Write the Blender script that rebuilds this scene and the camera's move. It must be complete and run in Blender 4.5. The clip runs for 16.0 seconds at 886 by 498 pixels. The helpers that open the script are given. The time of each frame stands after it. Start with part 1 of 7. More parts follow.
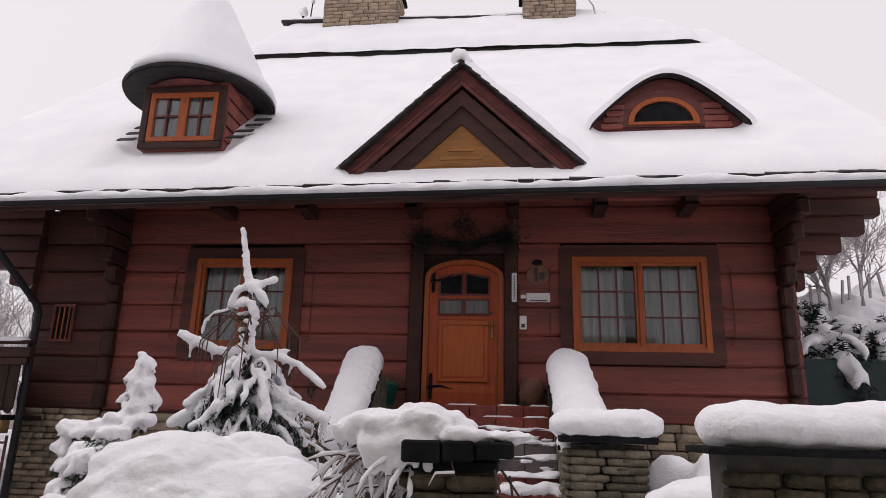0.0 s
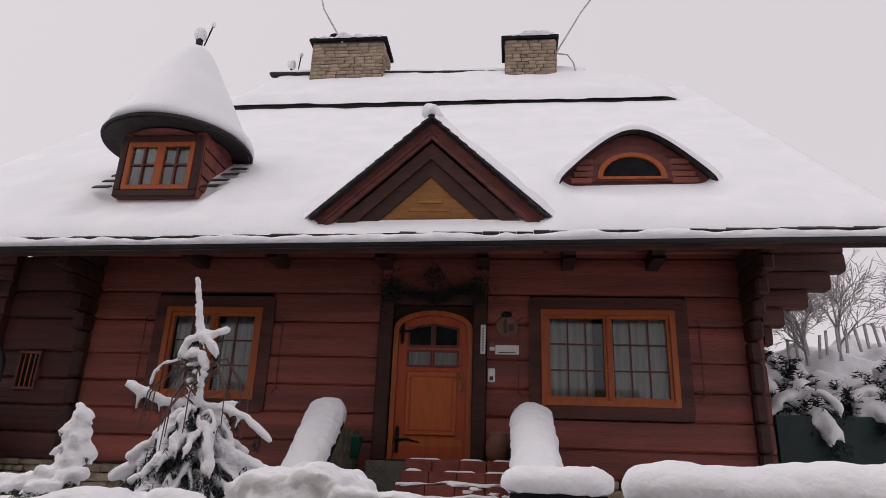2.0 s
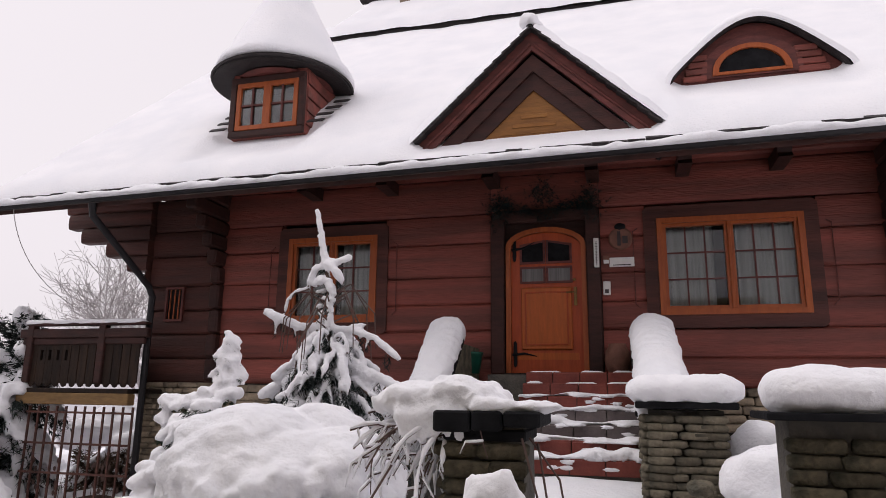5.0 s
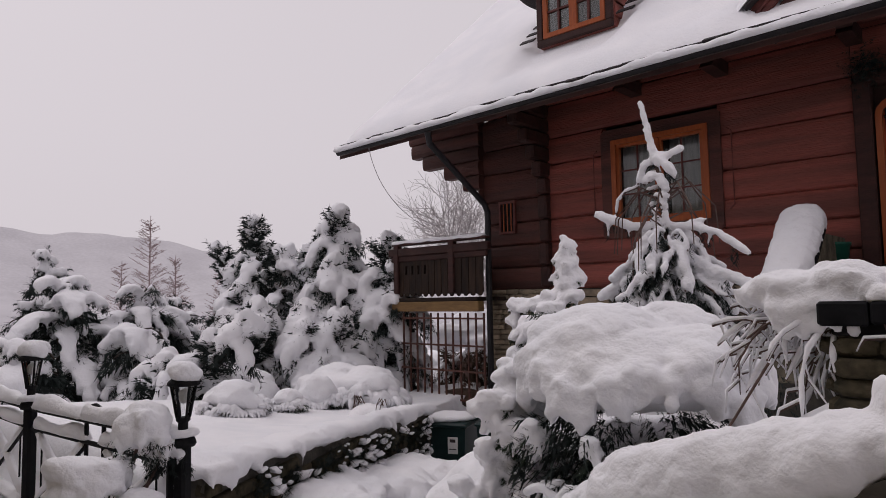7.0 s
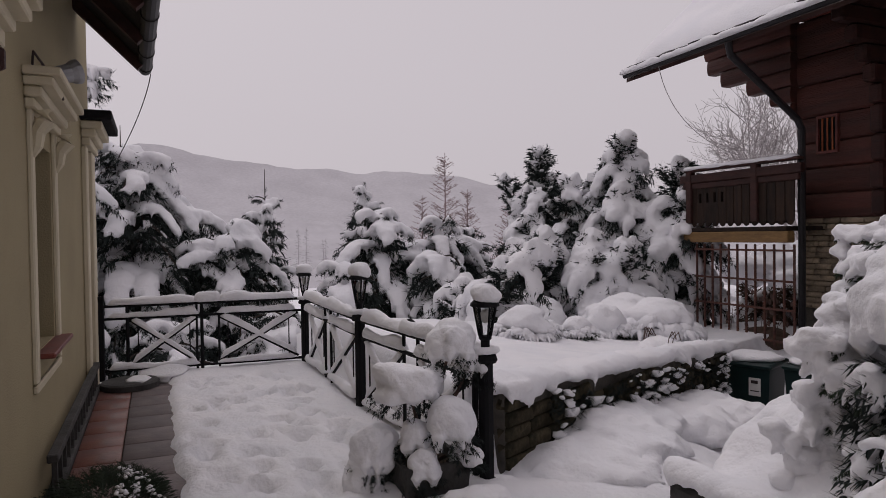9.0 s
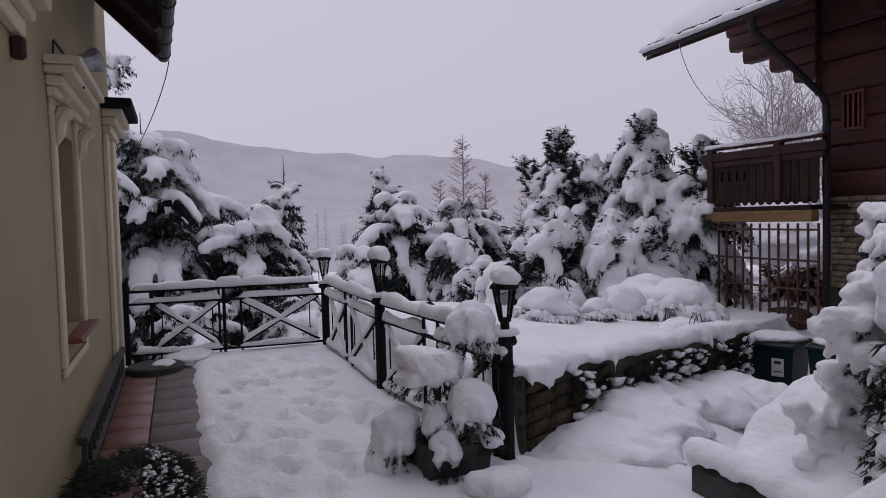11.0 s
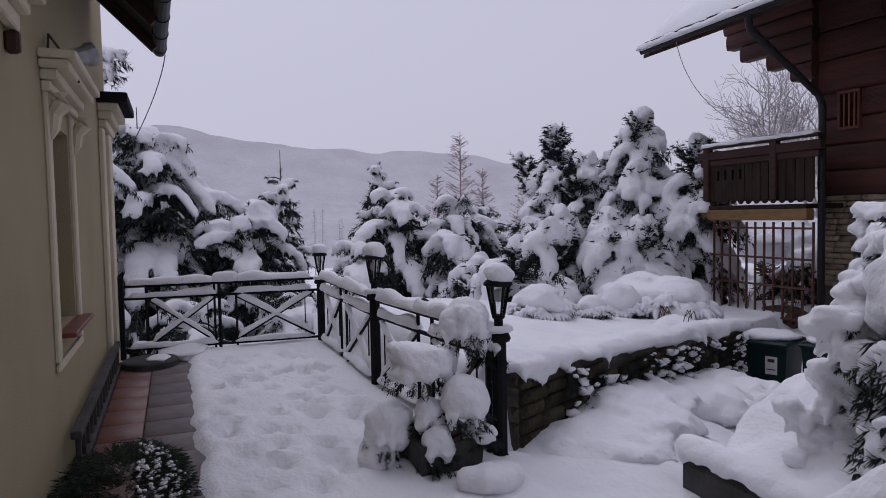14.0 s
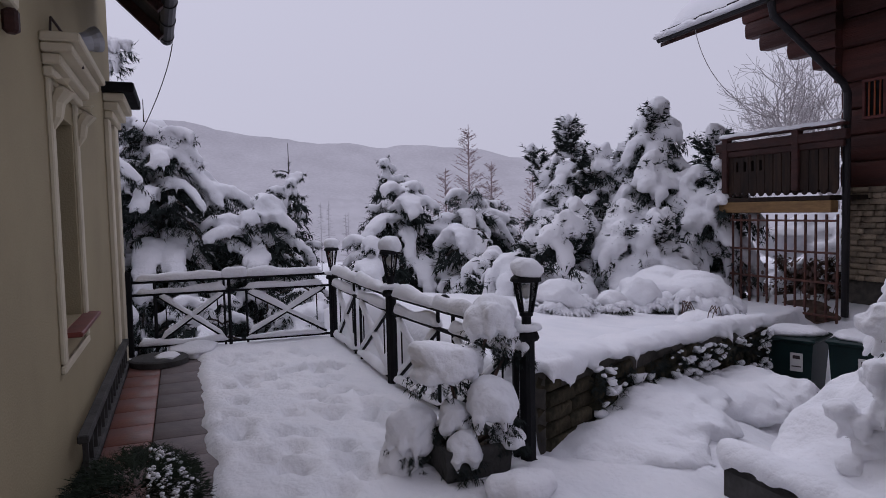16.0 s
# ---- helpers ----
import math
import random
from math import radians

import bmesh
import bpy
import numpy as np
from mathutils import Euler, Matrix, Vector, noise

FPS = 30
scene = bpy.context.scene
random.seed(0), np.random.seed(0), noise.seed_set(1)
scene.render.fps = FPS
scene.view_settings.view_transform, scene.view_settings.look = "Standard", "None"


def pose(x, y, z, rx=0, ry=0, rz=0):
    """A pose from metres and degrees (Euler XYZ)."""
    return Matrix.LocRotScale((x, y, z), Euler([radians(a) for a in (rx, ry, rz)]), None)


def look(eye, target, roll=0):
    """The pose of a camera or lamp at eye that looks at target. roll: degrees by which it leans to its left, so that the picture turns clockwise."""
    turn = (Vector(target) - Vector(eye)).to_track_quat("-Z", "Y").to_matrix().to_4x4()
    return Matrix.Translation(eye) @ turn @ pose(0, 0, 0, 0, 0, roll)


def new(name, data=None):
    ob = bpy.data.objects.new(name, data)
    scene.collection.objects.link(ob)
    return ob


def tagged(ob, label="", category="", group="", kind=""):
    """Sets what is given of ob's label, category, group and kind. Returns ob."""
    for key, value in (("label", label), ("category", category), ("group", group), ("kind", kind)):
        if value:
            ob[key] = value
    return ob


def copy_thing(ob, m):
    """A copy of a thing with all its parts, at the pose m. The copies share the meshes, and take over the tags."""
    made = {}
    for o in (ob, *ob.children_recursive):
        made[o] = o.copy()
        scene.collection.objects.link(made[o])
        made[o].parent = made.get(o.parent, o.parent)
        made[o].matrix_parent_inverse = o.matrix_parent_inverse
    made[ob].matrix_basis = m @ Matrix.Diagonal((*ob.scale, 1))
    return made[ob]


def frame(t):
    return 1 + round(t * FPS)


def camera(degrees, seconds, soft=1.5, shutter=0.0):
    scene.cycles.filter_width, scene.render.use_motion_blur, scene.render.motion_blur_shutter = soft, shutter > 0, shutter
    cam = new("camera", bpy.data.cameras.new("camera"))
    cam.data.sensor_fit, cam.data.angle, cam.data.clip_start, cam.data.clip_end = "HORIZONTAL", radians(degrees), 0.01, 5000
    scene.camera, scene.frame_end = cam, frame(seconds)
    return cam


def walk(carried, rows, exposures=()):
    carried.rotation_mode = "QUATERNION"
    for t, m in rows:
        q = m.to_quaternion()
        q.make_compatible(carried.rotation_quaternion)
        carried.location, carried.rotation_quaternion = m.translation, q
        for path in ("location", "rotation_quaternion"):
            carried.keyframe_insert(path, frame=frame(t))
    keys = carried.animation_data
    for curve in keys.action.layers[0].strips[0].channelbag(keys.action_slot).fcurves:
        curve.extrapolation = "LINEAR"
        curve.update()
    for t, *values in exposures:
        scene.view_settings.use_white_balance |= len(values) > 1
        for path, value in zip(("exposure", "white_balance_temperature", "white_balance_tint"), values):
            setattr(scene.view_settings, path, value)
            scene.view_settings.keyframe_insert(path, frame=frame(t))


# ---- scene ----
cam = camera(67.3, 16.0, soft=0.9)
PATH = [
    (0, (0.074, -0.007, 1.568), (-0.145, 1.912, 2.09), 1.6),
    (0.5, (0.178, -0.006, 1.6), (-0.085, 1.871, 2.238), 0.4),
    (1, (0.371, -0.026, 1.623), (0.041, 1.799, 2.373), 3.1),
    (1.5, (0.476, -0.004, 1.615), (0.223, 1.859, 2.297), 4.1),
    (2, (0.43, -0.006, 1.605), (0.226, 1.87, 2.266), 2.2),
    (2.5, (0.407, -0.032, 1.598), (0.079, 1.836, 2.233), 1.6),
    (3, (0.407, -0.023, 1.578), (0.036, 1.856, 2.152), 1.4),
    (3.2, (0.397, -0.006, 1.571), (0.023, 1.88, 2.121), 1.4),
    (5.3, (0.355, -0.028, 1.59), (-0.239, 1.845, 1.959), 0.3),
    (5.5, (0.358, 0.007, 1.581), (-0.382, 1.839, 1.89), 0.1),
    (6, (0.368, 0.049, 1.582), (-0.603, 1.787, 1.77), -0.3),
    (6.5, (0.331, 0.069, 1.566), (-0.835, 1.687, 1.723), -1.6),
    (7, (0.227, 0.069, 1.555), (-1.123, 1.537, 1.707), -1.0),
    (7.5, (0.1, 0.027, 1.542), (-1.441, 1.297, 1.637), 0.4),
    (8, (0.055, 0.026, 1.524), (-1.628, 1.106, 1.558), -1.2),
    (8.5, (0.103, 0.05, 1.532), (-1.67, 0.975, 1.517), -0.4),
    (9, (0.122, 0.059, 1.525), (-1.713, 0.854, 1.485), -0.8),
    (9.5, (0.121, 0.059, 1.519), (-1.728, 0.818, 1.465), -1.0),
    (12, (0.122, 0.058, 1.528), (-1.734, 0.798, 1.426), -1.7),
    (12.5, (0.123, 0.068, 1.527), (-1.732, 0.812, 1.44), -1.3),
    (13, (0.125, 0.068, 1.526), (-1.724, 0.824, 1.433), -1.2),
    (13.5, (0.137, 0.067, 1.529), (-1.718, 0.811, 1.438), -1.1),
    (14, (0.138, 0.071, 1.526), (-1.714, 0.82, 1.425), -1.1),
    (14.5, (0.146, 0.062, 1.524), (-1.708, 0.805, 1.42), -1.1),
    (15, (0.144, 0.067, 1.525), (-1.705, 0.819, 1.404), -1.2),
    (15.5, (0.051, 0.057, 1.515), (-1.801, 0.799, 1.378), -1.0),
    (16, (-0.103, 0.052, 1.516), (-1.96, 0.784, 1.398), -1.3),
]
EXPOSURES = [(0, 0.19, 6500, 13), (0.5, 0.19, 6500, 13), (1.2, -0.08, 6500, 13), (3, -0.05, 6500, 13), (5.5, 0.27, 6500, 13), (7, -0.22, 6500, 15),
             (9, -0.45, 6500, 16), (9.6, -0.45, 6450, 16), (11.8, -0.43, 5700, 18), (16, -0.43, 5700, 18)]
walk(cam, [(t, look(eye, target, roll)) for t, eye, target, roll in PATH], EXPOSURES)


# ---- light: an overcast winter sky ----
world = bpy.data.worlds.new("winter_sky")
scene.world = world
world.use_nodes = True
wn, wl = world.node_tree.nodes, world.node_tree.links
sky = wn.new("ShaderNodeTexSky")
sky.sky_type, sky.sun_disc = "NISHITA", False
sky.sun_elevation, sky.sun_rotation, sky.dust_density = radians(55), radians(258), 6.0
grey = wn.new("ShaderNodeHueSaturation")
grey.inputs["Saturation"].default_value, grey.inputs["Value"].default_value = 0.10, 0.10
cloud = wn.new("ShaderNodeMix")
cloud.data_type = "RGBA"
cloud.inputs[0].default_value = 0.85
cloud.inputs[7].default_value = (0.80, 0.755, 0.785, 1)
wl.new(sky.outputs[0], grey.inputs["Color"])
wl.new(grey.outputs[0], cloud.inputs[6])
wl.new(cloud.outputs[2], wn["Background"].inputs[0])
wn["Background"].inputs[1].default_value = 1.0
sun = new("sun", bpy.data.lights.new("sun", "SUN"))
sun.data.energy, sun.data.angle, sun.data.color = 0.7, radians(60), (1, 0.97, 0.94)
sun.matrix_world = look((0, 0, 0), (0.55, 0.10, -0.85))


# ---- materials ----
def mat(name, base, rough=0.8, dark=None, scale=6.0, bump=0.0, bump_scale=40.0, stretch=(1, 1, 1), metal=0.0, vary=0.0, grain=0.0, space="Object", spec=0.3):
    """Two colours mixed by stains, grain, relief and a little change from piece to piece."""
    m = bpy.data.materials.new(name)
    m.use_nodes = True
    n, l = m.node_tree.nodes, m.node_tree.links
    b = n["Principled BSDF"]
    b.inputs["Roughness"].default_value, b.inputs["Metallic"].default_value = rough, metal
    b.inputs["Specular IOR Level"].default_value = spec
    geo, tc, mp = n.new("ShaderNodeNewGeometry"), n.new("ShaderNodeTexCoord"), n.new("ShaderNodeMapping")
    mp.inputs["Scale"].default_value = stretch
    l.new(geo.outputs["Position"] if space == "World" else tc.outputs["Object"], mp.inputs[0])
    t1, t2 = n.new("ShaderNodeTexNoise"), n.new("ShaderNodeTexNoise")
    t1.inputs["Scale"].default_value, t1.inputs["Detail"].default_value = scale, 5
    t2.inputs["Scale"].default_value, t2.inputs["Detail"].default_value = bump_scale, 6
    l.new(mp.outputs[0], t1.inputs["Vector"])
    l.new(mp.outputs[0], t2.inputs["Vector"])
    ramp = n.new("ShaderNodeValToRGB")
    ramp.color_ramp.elements[0].position, ramp.color_ramp.elements[1].position = 0.35, 0.68
    dark = dark or [c * 0.8 for c in base]
    ramp.color_ramp.elements[0].color, ramp.color_ramp.elements[1].color = (*dark, 1), (*base, 1)
    l.new(t1.outputs[0], ramp.inputs[0])
    hs = n.new("ShaderNodeHueSaturation")
    l.new(ramp.outputs[0], hs.inputs["Color"])
    oi, mr = n.new("ShaderNodeObjectInfo"), n.new("ShaderNodeMapRange")
    mr.inputs[3].default_value, mr.inputs[4].default_value = 1 - vary, 1 + vary
    l.new(oi.outputs["Random"], mr.inputs[0])
    gr = n.new("ShaderNodeMapRange")
    gr.inputs[3].default_value, gr.inputs[4].default_value = 1 - grain, 1 + grain
    l.new(t2.outputs[0], gr.inputs[0])
    mul = n.new("ShaderNodeMath")
    mul.operation = "MULTIPLY"
    l.new(mr.outputs[0], mul.inputs[0])
    l.new(gr.outputs[0], mul.inputs[1])
    l.new(mul.outputs[0], hs.inputs["Value"])
    l.new(hs.outputs[0], b.inputs["Base Color"])
    if bump:
        bp = n.new("ShaderNodeBump")
        bp.inputs["Strength"].default_value, bp.inputs["Distance"].default_value = bump, 0.02
        l.new(t2.outputs[0], bp.inputs["Height"])
        l.new(bp.outputs[0], b.inputs["Normal"])
    return m


SNOW = mat("snow", (0.86, 0.85, 0.87), 0.9, (0.80, 0.80, 0.83), 1.5, 0.55, 30, space="World", spec=0.15)
SNOW_GROUND = mat("trodden_snow", (0.85, 0.84, 0.86), 0.9, (0.78, 0.78, 0.81), 2.5, 0.7, 22, space="World", spec=0.15)
LOG = mat("red_brown_log", (0.275, 0.072, 0.054), 0.55, (0.130, 0.042, 0.033), 1.1, 0.6, 18, (0.35, 4, 5), vary=0.18, grain=0.35, space="World")
# the log texture again in a darker brown, for left span, surrounds and corbels
DARKER_LOG = mat("darker_brown_log", (0.110, 0.036, 0.028), 0.6, (0.052, 0.021, 0.017), 1.1, 0.6, 18, (0.35, 4, 5), vary=0.2, grain=0.35, space="World")
# dark wood, made darker still to paint in the weak light under the eaves
LOG_DARK = mat("shaded_stained_wood", (0.054, 0.019, 0.015), 0.65, (0.030, 0.012, 0.010), 3, 0.4, 18, (1, 4, 4), vary=0.15, grain=0.3, space="World")
TRIM = mat("maroon_board", (0.150, 0.042, 0.035), 0.55, (0.08, 0.024, 0.020), 3, 0.3, 20, (1, 3, 3), vary=0.1, grain=0.3)
ORANGE = mat("varnished_orange_pine", (0.36, 0.088, 0.021), 0.4, (0.28, 0.062, 0.016), 4, 0.15, 26, (5, 5, 0.7), vary=0.06, grain=0.25)
DOOR = mat("orange_door_wood", (0.43, 0.072, 0.018), 0.4, (0.33, 0.052, 0.014), 4, 0.15, 26, (6, 6, 0.6), vary=0.05, grain=0.2)
DOOR_PANEL = mat("amber_door_panel", (0.46, 0.10, 0.019), 0.4, (0.36, 0.085, 0.016), 4, 0.15, 26, (6, 6, 0.6), grain=0.2)
PINE = mat("carved_pine_board", (0.29, 0.125, 0.03), 0.55, (0.20, 0.08, 0.02), 5, 0.3, 24, (0.6, 4, 4), vary=0.1, grain=0.25)
OCHRE = mat("weathered_ochre_beam", (0.25, 0.15, 0.06), 0.75, (0.17, 0.10, 0.045), 5, 0.3, 24, (0.8, 4, 4), grain=0.3)
# brown board taken near black: the balcony's eave shade is in the colour
BOARD = mat("shaded_weathered_board", (0.032, 0.017, 0.010), 0.8, (0.014, 0.008, 0.006), 4, 0.4, 24, (4, 4, 0.6), vary=0.3, grain=0.3)
STONE = mat("rough_sandstone", (0.34, 0.27, 0.19), 0.9, (0.18, 0.145, 0.11), 6, 0.9, 30, vary=0.3, grain=0.3)
STONE_DARK = mat("mossy_stone", (0.165, 0.140, 0.100), 0.95, (0.060, 0.056, 0.042), 7, 0.9, 30, vary=0.35, grain=0.3)
MOSSY = mat("damp_mossy_stone", (0.085, 0.070, 0.046), 0.95, (0.030, 0.029, 0.020), 9, 0.9, 34, vary=0.3, grain=0.35, spec=0.1)
MORTAR = mat("dark_mortar", (0.10, 0.09, 0.075), 0.95, (0.06, 0.055, 0.05), 10, 0.6, 40)
CHIMNEY = mat("chimney_stone", (0.34, 0.26, 0.185), 0.9, (0.22, 0.17, 0.125), 8, 0.8, 30, vary=0.25, grain=0.3)
SLATE = mat("black_slate_slab", (0.015, 0.015, 0.017), 0.8, (0.007, 0.007, 0.008), 8, 0.4, 30, grain=0.2, spec=0.1)
SHINGLE = mat("dark_shingles", (0.035, 0.028, 0.028), 0.75, (0.02, 0.017, 0.018), 8, 0.6, 30, vary=0.3, grain=0.3)
GUTTER = mat("black_gutter_metal", (0.022, 0.020, 0.022), 0.45, (0.015, 0.014, 0.016), 8, metal=0.2)
IRON = mat("black_painted_iron", (0.007, 0.007, 0.009), 0.7, (0.011, 0.011, 0.012), 12, 0.2, 60, spec=0.12)
RUST = mat("rusty_steel_bar", (0.13, 0.055, 0.04), 0.8, (0.07, 0.035, 0.03), 14, 0.3, 60, grain=0.3)
TILE_RED = mat("terracotta_tile", (0.20, 0.048, 0.034), 0.5, (0.14, 0.034, 0.026), 6, 0.2, 40, vary=0.15, grain=0.2)
TILE_GREY = mat("grey_paving_tile", (0.15, 0.12, 0.115), 0.6, (0.10, 0.08, 0.08), 6, 0.2, 40, vary=0.15, grain=0.2)
TILE_PATH = mat("wet_red_paving_tile", (0.19, 0.075, 0.055), 0.4, (0.12, 0.06, 0.05), 5, 0.2, 40, vary=0.2, grain=0.2)
STUCCO = mat("cream_stucco", (0.345, 0.29, 0.172), 0.9, (0.30, 0.25, 0.15), 1.3, 0.25, 90, grain=0.06)
STUCCO_TRIM = mat("cream_moulding", (0.60, 0.54, 0.40), 0.85, (0.54, 0.48, 0.35), 3, 0.1, 60, grain=0.05)
NEEDLE = mat("dark_conifer_needles", (0.030, 0.040, 0.037), 0.95, (0.014, 0.019, 0.018), 5, space="World", grain=0.3)
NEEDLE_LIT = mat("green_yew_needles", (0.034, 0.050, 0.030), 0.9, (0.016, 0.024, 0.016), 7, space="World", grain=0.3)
BARK = mat("conifer_bark", (0.060, 0.045, 0.038), 0.95, (0.03, 0.024, 0.02), 9, 0.7, 30, grain=0.3)
TWIG = mat("brown_twig", (0.13, 0.085, 0.07), 0.9, (0.08, 0.05, 0.045), 12, grain=0.2)
LARCH = mat("frosted_larch_twig", (0.33, 0.25, 0.245), 0.95, (0.24, 0.175, 0.175), 5, grain=0.2)
FROST = mat("frosted_branch", (0.50, 0.47, 0.47), 0.95, (0.36, 0.33, 0.33), 5, grain=0.2)
# aerial haze is painted into these two pale colours; there is no fog volume
HAZE_WOOD = mat("haze_painted_snowy_wood", (0.56, 0.545, 0.57), 1.0, (0.49, 0.475, 0.50), 0.02, bump_scale=0.3, space="World", grain=0.16)
HAZE_TREE = mat("haze_painted_tree", (0.52, 0.50, 0.52), 1.0, (0.44, 0.42, 0.44), 0.5, space="World")
BIN = mat("dark_green_plastic", (0.007, 0.024, 0.024), 0.45, (0.005, 0.017, 0.017), 6, grain=0.1)
WHITE = mat("white_enamel", (0.72, 0.70, 0.68), 0.5, (0.64, 0.62, 0.60), 9)
INK = mat("dark_ink", (0.06, 0.045, 0.045), 0.7)
CLAY = mat("brown_clay", (0.22, 0.10, 0.07), 0.75, (0.15, 0.07, 0.05), 7, 0.3, 40, grain=0.2)
GREEN_POT = mat("green_glazed_pot", (0.012, 0.10, 0.065), 0.4, (0.01, 0.07, 0.05), 8)
CONCRETE = mat("grey_concrete", (0.075, 0.072, 0.07), 0.9, (0.04, 0.039, 0.037), 5, 0.4, 40, grain=0.2)
STEEL = mat("galvanised_steel", (0.42, 0.42, 0.43), 0.5, (0.34, 0.34, 0.35), 8, metal=0.6)
BRASS = mat("aged_brass", (0.28, 0.17, 0.06), 0.45, (0.2, 0.12, 0.05), 9, metal=0.8)
CURTAIN = mat("white_curtain", (0.50, 0.48, 0.46), 0.9, (0.34, 0.33, 0.32), 3, stretch=(9, 9, 0.3), grain=0.1)
DIM_CURTAIN = mat("grey_net_curtain", (0.20, 0.19, 0.19), 0.9, (0.13, 0.125, 0.12), 4, stretch=(12, 12, 0.4))
# interior darkness put into the colour of the surfaces behind windows
ROOM = mat("painted_room_gloom", (0.05, 0.045, 0.04), 0.9)
EARTH = mat("bare_brown_earth", (0.10, 0.065, 0.045), 0.95, (0.06, 0.04, 0.03), 9, 0.6, 40, grain=0.3)


def glass_mat(name, tint, rough=0.03):
    m = bpy.data.materials.new(name)
    m.use_nodes = True
    n, l = m.node_tree.nodes, m.node_tree.links
    n.remove(n["Principled BSDF"])
    tr, gl, mx, fr = n.new("ShaderNodeBsdfTransparent"), n.new("ShaderNodeBsdfGlossy"), n.new("ShaderNodeMixShader"), n.new("ShaderNodeFresnel")
    fr.inputs[0].default_value = 1.5
    tr.inputs[0].default_value = (*tint, 1)
    gl.inputs["Roughness"].default_value = rough
    l.new(fr.outputs[0], mx.inputs[0])
    l.new(tr.outputs[0], mx.inputs[1])
    l.new(gl.outputs[0], mx.inputs[2])
    l.new(mx.outputs[0], n["Material Output"].inputs[0])
    return m


GLASS = glass_mat("window_glass", (0.85, 0.87, 0.87))
SMOKED = glass_mat("lantern_glass", (0.9, 0.91, 0.91), 0.1)


# ---- mesh helpers ----
def fbm(x, y, z=0.0, s=1.0, octaves=3):
    return noise.fractal(Vector((x * s, y * s, z * s)), 1.0, 2.0, octaves, noise_basis="PERLIN_ORIGINAL")


def ico(level):
    bm = bmesh.new()
    bmesh.ops.create_icosphere(bm, subdivisions=level, radius=1)
    v = [tuple(p.co) for p in bm.verts]
    f = [tuple(p.index for p in q.verts) for q in bm.faces]
    bm.free()
    return np.array(v), f


ICO1, ICO2, ICO3 = ico(1), ico(2), ico(3)


class Soup:
    """Collects vertices and faces of one mesh."""

    def __init__(self):
        self.v, self.f = [], []

    def add(self, verts, faces):
        k = len(self.v)
        self.v.extend(tuple(map(float, p)) for p in verts)
        self.f.extend(tuple(i + k for i in q) for q in faces)

    def box(self, c, size, rot=(0, 0, 0)):
        m = pose(*c, *rot)
        p = [m @ Vector((sx * size[0] / 2, sy * size[1] / 2, sz * size[2] / 2)) for sz in (-1, 1) for sx, sy in ((-1, -1), (1, -1), (1, 1), (-1, 1))]
        self.add(p, [(3, 2, 1, 0), (4, 5, 6, 7), (0, 1, 5, 4), (1, 2, 6, 5), (2, 3, 7, 6), (3, 0, 4, 7)])

    def bevel_box(self, c, size, b=0.01, rot=(0, 0, 0)):
        m = pose(*c, *rot)
        hx, hy, hz = (s / 2 for s in size)
        b = min(b, hx * 0.9, hy * 0.9, hz * 0.9)
        p, rings = [], ((-hz, b), (-hz + b, 0), (hz - b, 0), (hz, b))
        for z, i in rings:
            x, y = hx - i, hy - i
            p += [m @ Vector(q) for q in ((-x + b, -y, z), (x - b, -y, z), (x, -y + b, z), (x, y - b, z), (x - b, y, z), (-x + b, y, z), (-x, y - b, z), (-x, -y + b, z))]
        f = [tuple(range(7, -1, -1)), tuple(range(24, 32))]
        f += [(r * 8 + i, r * 8 + (i + 1) % 8, r * 8 + 8 + (i + 1) % 8, r * 8 + 8 + i) for r in range(3) for i in range(8)]
        self.add(p, f)

    def tube(self, pts, radii, sides=6, cap=True, flat=1.0):
        """A tube along points; flat squashes it in height."""
        pts = [Vector(p) for p in pts]
        p, n = [], len(pts)
        for i, c in enumerate(pts):
            d = (pts[min(i + 1, n - 1)] - pts[max(i - 1, 0)]).normalized()
            side = d.cross(Vector((0, 0, 1)))
            side = side.normalized() if side.length > 1e-3 else Vector((1, 0, 0))
            up = side.cross(d)
            r = radii[i] if hasattr(radii, "__len__") else radii
            for k in range(sides):
                a = 2 * math.pi * k / sides
                p.append(c + side * (r * math.cos(a)) + up * (r * flat * math.sin(a)))
        f = [(i * sides + k, i * sides + (k + 1) % sides, (i + 1) * sides + (k + 1) % sides, (i + 1) * sides + k) for i in range(n - 1) for k in range(sides)]
        if cap:
            f += [tuple(range(sides - 1, -1, -1)), tuple((n - 1) * sides + k for k in range(sides))]
        self.add(p, f)

    def lump(self, c, r, rot=(0, 0, 0), rough=0.22, ball=None, freq=1.4):
        v, f = ball or ICO2
        m = pose(*c, *rot)
        o = random.uniform(0, 90)
        out = []
        for q in v:
            k = 1 + rough * noise.noise(Vector(q) * freq + Vector((o, o, o)))
            out.append(m @ Vector((q[0] * r[0] * k, q[1] * r[1] * k, q[2] * r[2] * k)))
        self.add(out, f)

    def lathe(self, profile, c=(0, 0, 0), sides=24, wobble=0.0):
        p = []
        for j, (r, z) in enumerate(profile):
            for k in range(sides):
                a = 2 * math.pi * k / sides
                w = 1 + wobble * fbm(math.cos(a) * 1.3 + c[0], math.sin(a) * 1.3 + c[1], z * 1.2, 1.5)
                p.append((c[0] + r * w * math.cos(a), c[1] + r * w * math.sin(a), c[2] + z))
        n = len(profile)
        f = [(j * sides + k, j * sides + (k + 1) % sides, (j + 1) * sides + (k + 1) % sides, (j + 1) * sides + k) for j in range(n - 1) for k in range(sides)]
        f += [tuple(range(sides - 1, -1, -1)), tuple((n - 1) * sides + k for k in range(sides))]
        self.add(p, f)

